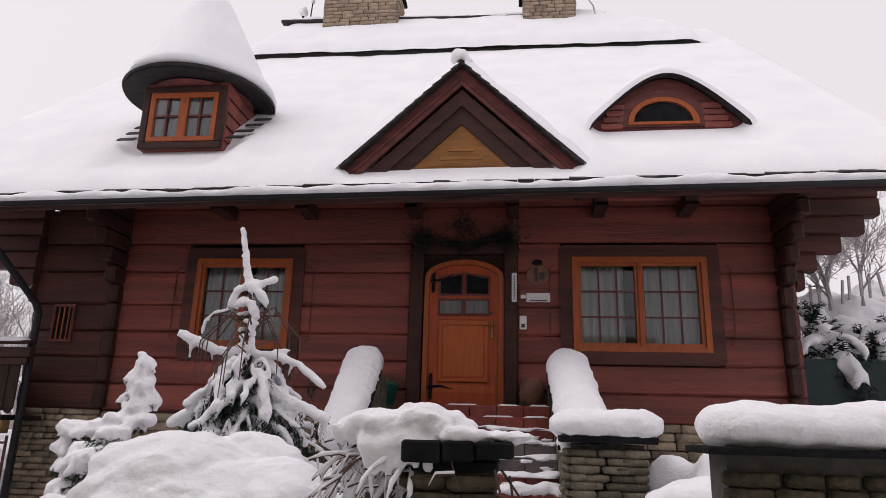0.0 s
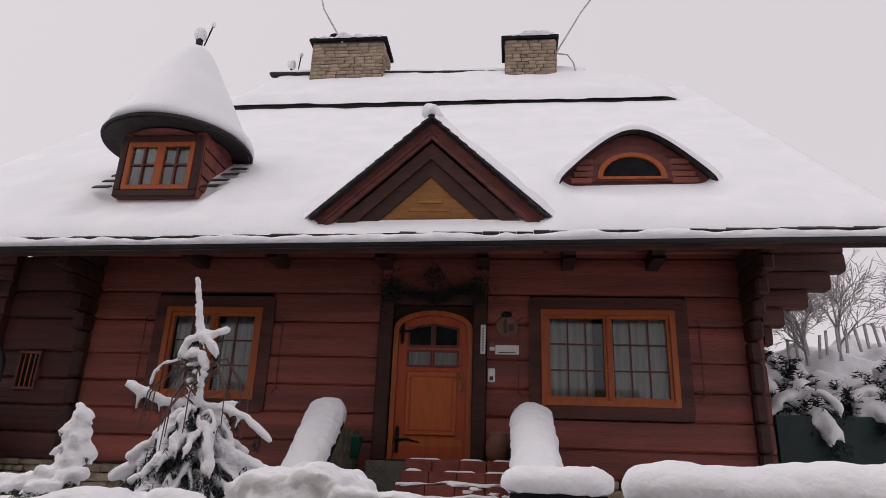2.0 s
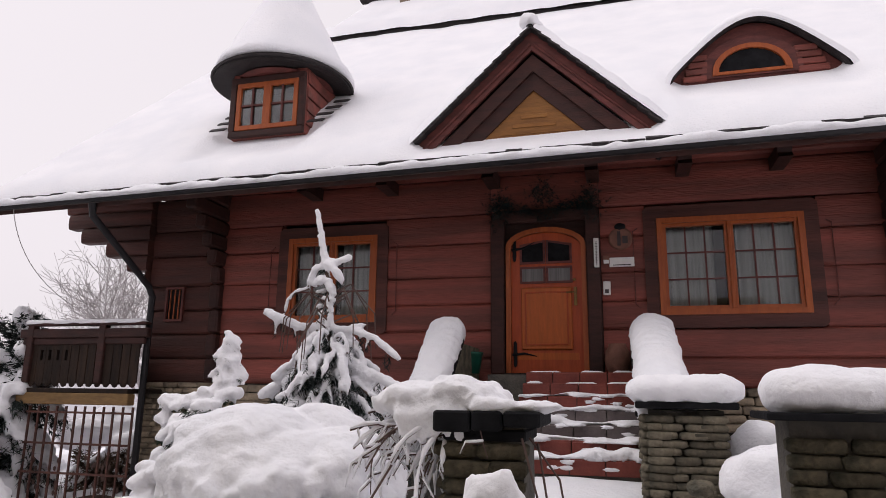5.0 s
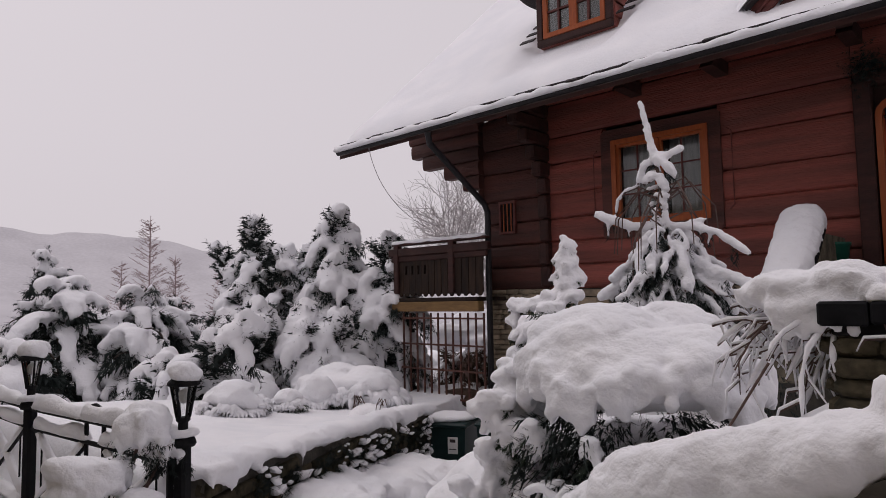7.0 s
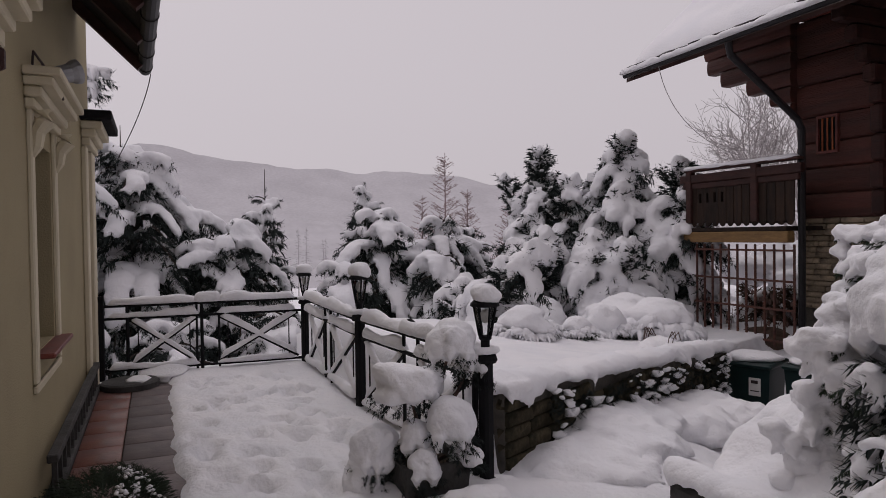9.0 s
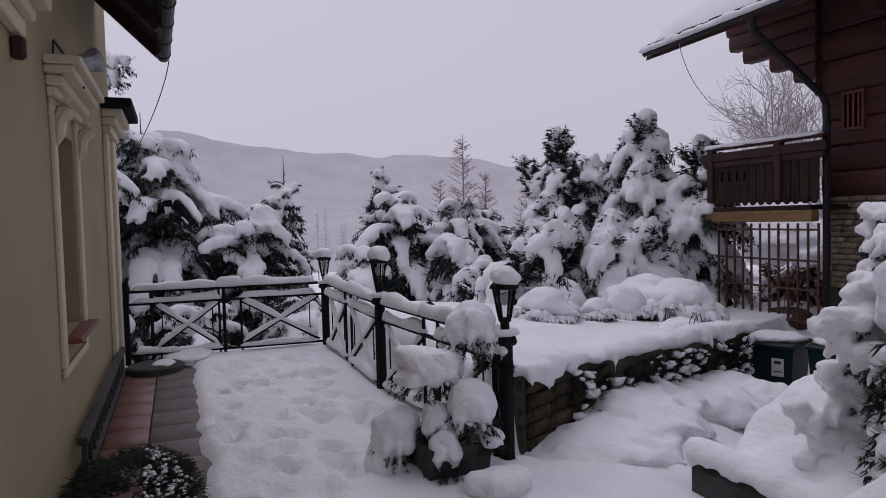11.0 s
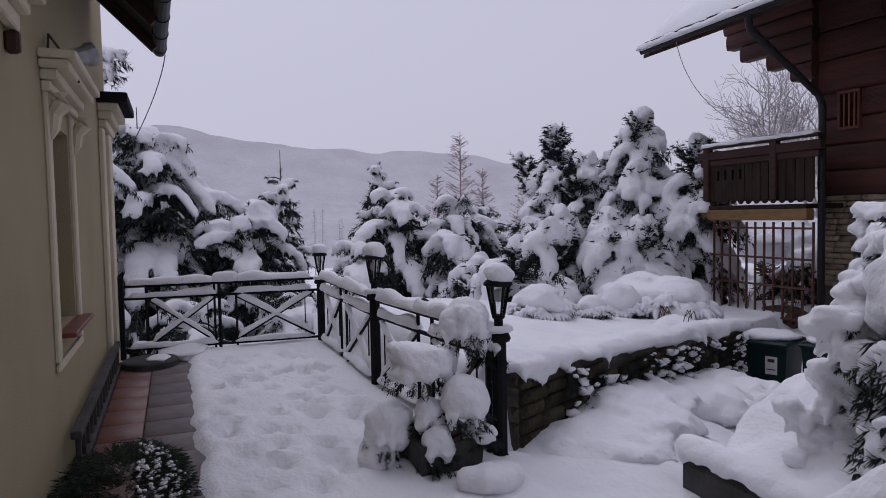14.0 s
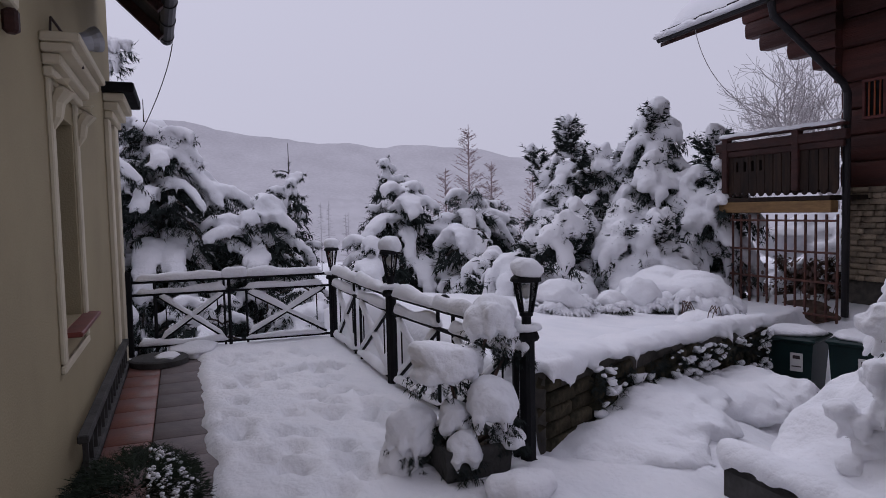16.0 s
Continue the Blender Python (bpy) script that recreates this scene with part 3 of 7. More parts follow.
# beams under the eave and log ends
plate = Soup()
plate.bevel_box((-1.68, FRONT - 0.06, 4.80), (10.94, 0.26, 0.16), 0.03)
plate.bevel_box((-1.68, FRONT - 0.10, 4.93), (10.94, 0.30, 0.10), 0.02)
plate.bevel_box((-1.68, FRONT + 0.02, 5.24), (10.94, 0.2, 0.60), 0.02)
part("wall_plate", plate, LOG, house)
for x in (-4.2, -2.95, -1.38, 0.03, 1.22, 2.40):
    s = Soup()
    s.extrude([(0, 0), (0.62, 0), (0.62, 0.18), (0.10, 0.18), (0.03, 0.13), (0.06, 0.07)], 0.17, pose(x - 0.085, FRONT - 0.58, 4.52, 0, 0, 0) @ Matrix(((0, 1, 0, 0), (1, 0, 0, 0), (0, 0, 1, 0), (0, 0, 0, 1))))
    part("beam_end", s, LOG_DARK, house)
for x in (-5.85, 3.64):
    for i, (z0, z1, out) in enumerate(((1.72, 2.08, 0.12), (2.08, 2.46, 0.14), (2.46, 2.84, 0.12), (2.84, 3.24, 0.15), (3.24, 3.52, 0.17), (3.52, 3.78, 0.30), (3.78, 4.02, 0.46), (4.02, 4.26, 0.66), (4.26, 4.5, 0.92), (4.5, 4.74, 1.2))):
        s = Soup()
        s.bevel_box((x, FRONT + 0.05 - out / 2, (z0 + z1) / 2), (0.17, out + 0.1, z1 - z0 - 0.012), 0.03)
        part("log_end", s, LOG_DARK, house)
for z0, z1, out in ((3.50, 3.76, 0.10), (3.76, 4.02, 0.28), (4.02, 4.28, 0.62), (4.28, 4.54, 0.95), (4.54, 4.80, 1.18), (4.80, 5.06, 1.18), (5.06, 5.32, 1.18)):
    log(3.82, 3.82 + out, z0, z1, y=FRONT - 0.02, deep=0.2, material=DARKER_LOG, name="log_end")
for z0, z1, out in ((3.24, 3.50, 0.14), (3.50, 3.76, 0.50), (3.76, 4.02, 0.95), (4.02, 4.28, 1.50), (4.28, 4.54, 1.80), (4.54, 4.80, 1.86), (4.80, 5.06, 1.88), (5.06, 5.32, 1.88)):
    log(-7.05 - out, -7.17, z0, z1, y=FRONT - 0.12, deep=0.2, material=DARKER_LOG, name="log_end")

# roof: deck, snow, gutter
RX0, RX1 = -8.93, 5.10


def roof_z(y):
    return 4.22 + 0.88 * (y - 7.38)


def tilt(x, y):
    """The old eave sags towards one end."""
    return 0.014 * (x + 1) * max(0, 1 - (y - 7.38) / 8.12)


deck = Soup()
for xa, xb in ((RX0, RX1),):
    p = []
    for y, dz in ((7.38, 0.06), (7.92, 0.34), (15.5, 0.34), (23.6, None)):
        z = roof_z(y) if dz is not None else roof_z(7.38)
        ta, tb = tilt(xa, y), tilt(xb, y)
        p += [(xa, y, z + ta), (xb, y, z + tb), (xa, y, z - (dz or 0.1) + ta), (xb, y, z - (dz or 0.1) + tb)]
    deck.add(p, [(4 * i + a, 4 * i + b, 4 * i + 4 + b, 4 * i + 4 + a) for i in range(3) for a, b in ((0, 1), (3, 2), (2, 0), (1, 3))] + [(0, 2, 3, 1), (12, 13, 15, 14)])
part("roof", deck, LOG_DARK, house, "dark boarded roof deck")
for x in (-7.1, 3.7):
    ends = Soup()
    ends.add([(x, 9.3, 4.7), (x, 21.3, 4.7), (x, 15.5, roof_z(15.5) - 0.2), (x + 0.1, 9.3, 4.7), (x + 0.1, 21.3, 4.7), (x + 0.1, 15.5, roof_z(15.5) - 0.2)], [(0, 1, 2), (5, 4, 3), (0, 2, 5, 3), (1, 4, 5, 2), (0, 3, 4, 1)])
    part("gable_wall", ends, LOG_DARK, house)


def sheltered(x, y):
    """Less snow lies right before the gable and the dormers."""
    k = 1.0
    for x0, x1, y1 in ((-2.15, 0.88, 8.3), (-5.75, -4.1, 8.9), (1.2, 3.3, 9.2)):
        k = min(k, 1 - 0.85 * ease(x0 - 0.25, x0 + 0.15, x) * (1 - ease(x1 - 0.15, x1 + 0.25, x)) * ease(y1 + 0.2, y1 - 0.05, y) * ease(y1 - 1.3, y1 - 0.3, y))
    return k


def snow_sheet(x0, x1, y0, y1, zf, thick, nx, ny, edge=0.25, seed=0, verge=True):
    """A thick blanket of snow on a slope, rounded at the edges."""
    s = Soup()
    for j in range(ny + 1):
        v = j / ny
        y = y0 + (y1 - y0) * v ** 1.3
        for i in range(nx + 1):
            u = i / nx
            x = x0 + (x1 - x0) * u
            ex = min(1, (x - x0) / edge, (x1 - x) / edge) if verge else 1
            ey = min(1, (y - y0) / edge)
            e = math.sqrt(max(0, 1 - (1 - max(0, ex)) ** 2)) * math.sqrt(max(0, 1 - (1 - max(0, ey)) ** 2))
            low = 0.05 * fbm(x, seed, 0, 0.9) + 0.03 * fbm(x, seed, 3, 3.0)
            yy = y + (1 - v) ** 6 * low
            h = thick * sheltered(x, y) * (1 + 0.10 * fbm(x, y, seed, 0.5) + 0.08 * fbm(x, y, seed + 4, 1.5) * ey)
            s.v.append((x, yy, zf(yy) + (tilt(x, yy) if verge else 0) + 0.012 + e * h))
    n = nx + 1
    s.f = [(j * n + i, j * n + i + 1, (j + 1) * n + i + 1, (j + 1) * n + i) for j in range(ny) for i in range(nx)]
    k = len(s.v)
    s.v += [(x, y, z - 0.001) for x, y, z in ((v[0], v[1], zf(v[1]) + (tilt(v[0], v[1]) if verge else 0) - 0.01) for v in s.v[:n])]
    s.f += [(k + i, k + i + 1, i + 1, i) for i in range(nx)]
    return s


part("roof_snow", snow_sheet(RX0 - 0.06, RX1 + 0.06, 7.45, 15.4, roof_z, 0.25, 190, 80, 0.3, 2), SNOW, house, "thick smooth blanket of snow", smooth=True)
gut = Soup()
gutter_z = lambda x: 4.245 + 0.014 * (x + 1)
prof = [(-0.06, 0.05), (-0.065, 0.0), (-0.045, -0.05), (0, -0.07), (0.045, -0.05), (0.065, 0.0), (0.065, 0.05), (0.055, 0.05), (0.05, 0), (0, -0.055), (-0.05, 0), (-0.05, 0.05)]
for x in (RX0 + 0.05, RX1 - 0.05):
    gut.v += [(x, 7.30 + a * 0.7, gutter_z(x) + b * 0.62) for a, b in prof]
m = len(prof)
gut.f = [(k, (k + 1) % m, m + (k + 1) % m, m + k) for k in range(m)] + [tuple(range(m - 1, -1, -1)), tuple(range(m, 2 * m))]
gutter = part("gutter", gut, GUTTER, house, "black half-round gutter packed with snow")
gs = Soup()
gs.snow_strip((RX0 + 0.03, 7.27, gutter_z(RX0) + 0.022), (RX1 - 0.03, 7.27, gutter_z(RX1) + 0.022), 0.15, 0.072, 0.05, 0.6, hang=0.015)
part("gutter_snow", gs, SNOW, gutter, smooth=True)
for i in range(70):
    a, b = RX0 + (RX1 - RX0) * i / 70, RX0 + (RX1 - RX0) * (i + 1) / 70
    es = Soup()
    es.box(((a + b) / 2, 7.42, 4.405 + 0.014 * ((a + b) / 2 + 1) + random.uniform(-0.008, 0.008)), (b - a - 0.006, 0.09, 0.035), (random.uniform(20, 34), 0.8, 0))
    part("eave_shingle", es, SHINGLE, house)
for i in range(13):
    x = RX0 + 0.6 + i * 1.1
    b = Soup()
    b.box((x, 7.38, gutter_z(x) + 0.03), (0.03, 0.22, 0.02))
    part("gutter_bracket", b, IRON, gutter)
dp = Soup()
dp.tube([(-6.72, 7.32, 4.12), (-6.72, 7.36, 3.95), (-6.60, 8.5, 3.12), (-6.59, 8.58, 2.98), (-6.59, 8.58, -0.1)], 0.05, 10)
part("downpipe", dp, GUTTER, house, "black round downpipe")
# upper roof step with its own snow
up = Soup()
up.add([(-6.45, 13.75, 10.02), (4.20, 13.75, 9.98), (4.20, 13.75, 10.14), (-6.45, 13.75, 10.18), (-6.2, 15.5, 12.1), (2.6, 15.5, 12.0), (-6.2, 15.5, 11.2), (4.2, 15.5, 11.2)], [(0, 1, 2, 3), (3, 2, 5, 4), (0, 3, 4, 6), (1, 7, 5, 2), (0, 6, 7, 1), (6, 4, 5, 7)])
part("upper_roof", up, SHINGLE, house, "dark upper roof tier")
us = Soup()
us.v = []
nxu, nyu = 80, 14
for j in range(nyu + 1):
    v = j / nyu
    for i in range(nxu + 1):
        u = i / nxu
        xl, xr = -6.5 + 0.35 * v, 4.25 - 1.75 * v ** 1.5
        x = xl + (xr - xl) * u
        e = math.sqrt(max(0, 1 - (1 - min(1, v / 0.12)) ** 2)) * math.sqrt(max(0, 1 - (1 - min(1, u / 0.03, (1 - u) / 0.03)) ** 2))
        us.v.append((x, 13.68 + 1.85 * v, 10.16 + 1.92 * v + e * (0.22 + 0.06 * fbm(x, v, 1, 0.9)) + 0.03 * fbm(x, v * 2, 7, 1.4)))
us.f = [(j * (nxu + 1) + i, j * (nxu + 1) + i + 1, (j + 1) * (nxu + 1) + i + 1, (j + 1) * (nxu + 1) + i) for j in range(nyu) for i in range(nxu)]
part("roof_snow", us, SNOW, house, smooth=True)
ridge = Soup()
ridge.snow_strip((-6.2, 15.5, 12.2), (2.3, 15.5, 12.02), 0.3, 0.16, 0.12, 0.35)
part("ridge_snow", ridge, SNOW, house, smooth=True)
rc = Soup()
rc.bevel_box((-1.95, 15.42, 12.12), (8.7, 0.2, 0.09), 0.02, (0, 1.1, 0))
part("ridge_cap", rc, SHINGLE, house)


def chimney(x0, x1, y, z0, z1, pipes):
    s = Soup()
    s.box(((x0 + x1) / 2, y + 0.5, (z0 + z1) / 2 - 0.3), (x1 - x0 - 0.06, 0.94, z1 - z0 + 0.5))
    ch = part("chimney", s, MORTAR, house, "stone chimney capped with snow")
    masonry(ch, (x0 + 0.03, y + 0.04), (x1 - 0.03, y + 0.04), z0 - 0.1, z1 - 0.1, CHIMNEY, 0.11, int(abs(x0) * 10), (0.18, 0.36), 0.03)
    masonry(ch, (x1 - 0.03, y + 0.04), (x1 - 0.03, y + 0.97), z0 - 0.1, z1 - 0.1, CHIMNEY, 0.11, int(abs(x0) * 10) + 1, (0.16, 0.32), 0.03)
    c = Soup()
    c.bevel_box(((x0 + x1) / 2, y + 0.5, z1 - 0.02), (x1 - x0 + 0.14, 1.14, 0.10), 0.02)
    part("chimney_cap", c, SLATE, ch)
    f = Soup()
    f.bevel_box(((x0 + x1) / 2, y + 0.5, z0 - 0.08), (x1 - x0 + 0.06, 1.06, 0.12), 0.02)
    part("flashing", f, SLATE, ch)
    sn = Soup()
    sn.snow_strip((x0 - 0.02, y + 0.45, z1 + 0.02), (x1 + 0.02, y + 0.45, z1 + 0.02), 1.05, 0.10, 0.08, 0.3)
    part("cap_snow", sn, SNOW, ch, smooth=True)
    for px in pipes:
        p = Soup()
        p.lathe([(0.11, 0), (0.11, 0.22), (0.15, 0.24), (0.19, 0.26), (0.19, 0.32), (0.001, 0.42)], (px, y + 0.35, z1 + 0.02), 12)
        part("flue", p, IRON, ch)


chimney(-5.05, -3.02, 15.0, 11.55, 13.0, (-4.5,))
chimney(0.22, 1.60, 15.0, 11.6, 12.9, ())
for pts in ([(-4.2, 15.0, 12.9), (-4.9, 15.2, 14.2), (-5.4, 15.4, 16.0)], [(1.55, 15.2, 12.4), (2.3, 15.2, 13.8), (3.2, 15.3, 15.2)]):
    w = Soup()
    w.tube(pts, 0.025, 5)
    part("lightning_wire", w, FROST, house)
w = Soup()
w.tube([(1.62, 15.2, 12.5), (1.9, 15.2, 12.45), (2.05, 15.2, 12.2), (2.1, 15.2, 11.9)], 0.02, 5)
part("lightning_wire", w, FROST, house)
for x, y, z in ((-5.75, 15.5, 12.25),):
    f = Soup()
    f.tube([(x, y, z), (x, y, z + 0.25)], 0.03, 6)
    f.tube([(x + 0.2, y, z), (x + 0.24, y, z + 0.6)], 0.018, 5)
    fin = part("ridge_finial", f, IRON, house)
    f = Soup()
    f.lump((x, y, z + 0.33), (0.12, 0.12, 0.16))
    f.lump((x + 0.24, y, z + 0.65), (0.06, 0.06, 0.08))
    part("finial_snow", f, SNOW, fin, smooth=True)

# entrance gable
GX, GY, GZ = -0.64, 7.9, 6.20
HALF, RISE = 1.50, 1.43
LEN = math.hypot(HALF, RISE)
ANG = math.degrees(math.atan2(RISE, HALF))
gp = Soup()
gp.extrude([(GX - HALF + 0.2, 4.55), (GX + HALF - 0.2, 4.55), (GX, GZ - 0.25)], 0.08, pose(0, GY + 0.17, 0))
gable = part("entrance_gable", gp, LOG_DARK, house, "small triangular entrance gable with carved panel")
for inset, yy, wid, material, nm in ((0.0, 0.0, 0.20, TRIM, "bargeboard"), (0.19, 0.06, 0.17, LOG_DARK, "bargeboard"), (0.34, 0.10, 0.20, LOG_DARK, "bargeboard")):
    for sg in (-1, 1):
        s = Soup()
        dz = inset / math.cos(radians(ANG)) - (0.05 if inset == 0 else 0)
        top = (GX, GZ - dz)
        bot = (GX + sg * HALF, GZ - RISE - dz)
        tz = wid / math.cos(radians(ANG))
        foot, k = 4.62, HALF / RISE
        u, low = (top[1] - foot) * k, (top[1] - tz - foot) * k
        poly = [top] + ([bot, (bot[0], foot)] if u > HALF else [(GX + sg * u, foot)]) + [(GX + sg * low, foot), (top[0], top[1] - tz)]
        if sg > 0:
            poly = poly[::-1]
        s.extrude(poly, 0.05, pose(0, GY + yy, 0))
        part(nm, s, material, gable)
        if inset == 0:
            mo = Soup()
            mo.tube([(GX + sg * 0.02, GY - 0.012, GZ - tz * 0.55), (bot[0], GY - 0.012, bot[1] - tz * 0.55)], 0.02, 6)
            part("moulding", mo, TRIM, gable)
panel = Soup()
panel.extrude([(GX - 0.74, 4.74), (GX + 0.74, 4.74), (GX, 5.50)], 0.04, pose(0.0, GY + 0.125, 0))
panel = part("carved_panel", panel, PINE, gable, "golden pine panel with carved lettering")
for w, z in ((0.34, 5.10), (0.56, 4.98), (0.92, 4.87)):
    cb = Soup()
    cb.bevel_box((GX, GY + 0.121, z), (w, 0.012, 0.055 if w < 0.9 else 0.014), 0.004)
    part("carved_bar", cb, PINE, panel)
for sg in (-1, 1):
    d = Soup()
    d.add([(GX, GY + 0.03, GZ + 0.0), (GX + sg * (HALF + 0.06), GY + 0.03, GZ - RISE - 0.06), (GX + sg * (HALF + 0.06), 9.0, GZ - RISE - 0.06), (GX, 10.4, GZ),
           (GX, GY + 0.03, GZ + 0.07), (GX + sg * (HALF + 0.1), GY + 0.03, GZ - RISE - 0.02), (GX + sg * (HALF + 0.1), 9.0, GZ - RISE - 0.02), (GX, 10.4, GZ + 0.07)],
          [(0, 1, 2, 3), (7, 6, 5, 4), (0, 4, 5, 1), (1, 5, 6, 2)])
    part("gable_roof", d, SHINGLE, gable)
    for i in range(13):
        t = (i + 0.5) / 13
        b = Soup()
        b.box((GX + sg * (HALF + 0.03) * t, GY - 0.04, GZ + 0.045 - (RISE + 0.03) * t), (LEN / 13 + 0.03, 0.18, 0.022), (0, sg * (ANG - 7), 0))
        part("shingle", b, SHINGLE, gable)
    sn = Soup()
    n, mm = 26, 12
    for j in range(mm + 1):
        for i in range(n + 1):
            u, v = i / n, j / mm
            yy = GY - 0.11 + v * (2.7 - 1.1 * u)
            e = math.sqrt(max(0, 1 - (1 - min(1, v / 0.12)) ** 2))
            hh = 0.16 * (1 + 0.35 * fbm(u * 4 + sg * 7, v * 3, 2, 1.2))
            sn.v.append((GX + sg * (HALF + 0.10) * u + sg * 0.04, yy - 0.04 * e, GZ + 0.025 - (RISE + 0.06) * u + 0.045 * min(1, v * 12) + e * hh * (1.0 if u < 0.96 else 0.8)))
    k = len(sn.v)
    sn.v += [(x, y + 0.02, z - 0.01) for x, y, z in sn.v[:n + 1]]
    sn.f = [(j * (n + 1) + i, j * (n + 1) + i + 1, (j + 1) * (n + 1) + i + 1, (j + 1) * (n + 1) + i) for j in range(mm) for i in range(n)]
    part("gable_snow", sn, SNOW, gable, smooth=True)
sn = Soup()
sn.lump((GX - 0.03, GY + 0.06, GZ + 0.20), (0.13, 0.16, 0.11), ball=ICO3)
sn.snow_strip((GX, GY, GZ + 0.12), (GX, 10.5, GZ + 0.12), 0.26, 0.14)
part("ridge_snow", sn, SNOW, gable, smooth=True)
bm_ = Soup()
bm_.lump((GX - 0.02, GY - 0.02, GZ + 0.08), (0.05, 0.06, 0.05))
part("ridge_knob", bm_, IRON, gable)

# conical dormer
CX, CY, CZ, CR = -5.0, 9.3, 6.58, 1.12
dz = Soup()
dz.box((-4.92, 9.6, 6.05), (1.30, 1.76, 1.1))
dormer = part("conical_dormer", dz, LOG, house, "round dormer with a conical snow-covered cap")
for zz in (5.75, 5.98, 6.21, 6.44):
    db = Soup()
    db.bevel_box((-4.262, 9.6, zz), (0.03, 1.7, 0.21), 0.012)
    part("side_board", db, LOG, dormer)
wf = Soup()
wx0, wx1, wz0, wz1 = -5.57, -4.27, 5.50, 6.50
for cx, cz, sx, sz in (((wx0 + wx1) / 2, wz1 - 0.05, 1.3, 0.1), ((wx0 + wx1) / 2, wz0 + 0.04, 1.3, 0.1), (wx0 + 0.05, 6.0, 0.1, 0.82), (wx1 - 0.05, 6.0, 0.1, 0.82)):
    wf.bevel_box((cx, 8.69, cz), (sx, 0.08, sz), 0.01)
part("window_surround", wf, LOG_DARK, dormer)
fr = Soup()
for cx, cz, sx, sz in ((-4.92, 6.36, 1.08, 0.08), (-4.92, 5.64, 1.08, 0.08), (-5.42, 6.0, 0.08, 0.66), (-4.42, 6.0, 0.08, 0.66), (-4.92, 6.0, 0.13, 0.66)):
    fr.bevel_box((cx, 8.685, cz), (sx, 0.06, sz), 0.008)
part("window_frame", fr, ORANGE, dormer)
for cx in (-5.18, -4.66):
    mu = Soup()
    mu.box((cx, 8.69, 6.0), (0.03, 0.04, 0.64))
    mu.box((cx, 8.692, 6.02), (0.40, 0.032, 0.03))
    part("muntin", mu, TRIM, dormer)
    pn = Soup()
    pn.box((cx, 8.705, 6.0), (0.40, 0.006, 0.64))
    g = part("pane", pn, GLASS, dormer)
    g.visible_shadow = False
cu = Soup()
cu.box((-4.92, 8.716, 6.0), (1.0, 0.004, 0.64))
part("curtain", cu, DIM_CURTAIN, dormer)
br = Soup()
br.lathe([(0.3, 0.02), (CR - 0.16, 0.0), (CR, -0.03), (CR + 0.02, 0.03), (CR - 0.02, 0.08), (0.3, 0.2)], (CX, CY, CZ), 48)
part("dormer_soffit", br, SHINGLE, dormer)
sf = Soup()
sf.lathe([(0.2, 0.0), (0.72, -0.02), (0.78, -0.06), (0.70, -0.10), (0.2, -0.1)], (CX + 0.06, CY - 0.02, CZ + 0.03), 32)
part("soffit_board", sf, TRIM, dormer)
for i in range(60):
    a = 2 * math.pi * i / 60
    if math.sin(a) < 0.45:
        s = Soup()
        s.box((CX + (CR + 0.0) * math.cos(a), CY + (CR + 0.0) * math.sin(a), CZ + 0.02), (0.10, 0.145, 0.035), (0, 24, math.degrees(a)))
        part("shingle", s, SHINGLE, dormer)
cs = Soup()
cs.lathe([(CR - 0.04, 0.07), (CR + 0.045, 0.10), (CR + 0.02, 0.22), (0.99, 0.42), (0.88, 0.64), (0.74, 0.92), (0.58, 1.24), (0.41, 1.58), (0.25, 1.86), (0.14, 1.98), (0.05, 2.03), (0.001, 2.04)], (CX, CY, CZ), 48, 0.05)
part("dormer_snow", cs, SNOW, dormer, "smooth cone of snow", smooth=True)
fn = Soup()
fn.tube([(CX, CY, CZ + 2.0), (CX, CY, CZ + 2.2)], 0.06, 8)
fn.tube([(CX + 0.1, CY, CZ + 2.05), (CX + 0.2, CY, CZ + 2.45)], 0.014, 5)
fin = part("finial", fn, SHINGLE, dormer)
fs = Soup()
fs.lump((CX, CY, CZ + 2.28), (0.11, 0.11, 0.15))
fs.lump((CX + 0.21, CY, CZ + 2.48), (0.04, 0.04, 0.06))
part("finial_snow", fs, SNOW, fin, smooth=True)
for sg, xx in ((-1, -5.75), (1, -4.05)):
    for i in range(4):
        s = Soup()
        s.box((xx + sg * 0.03 * i, 8.66 + 0.24 * i, roof_z(8.66 + 0.24 * i) + 0.30), (0.26, 0.12, 0.018), (38, 0, 0))
        part("shingle", s, SHINGLE, dormer)

# eyebrow dormer
EX0, EX1, EZ0, EZ1, EY = 1.10, 3.38, 5.74, 6.64, 8.98


def brow(u):
    t = max(0.0, 1 - abs(2 * u - 1))
    return ease(0, 1, t) ** 0.85 * 0.55 + 0.45 * math.sqrt(max(0, 1 - (1 - t) ** 2)) if t > 0 else 0


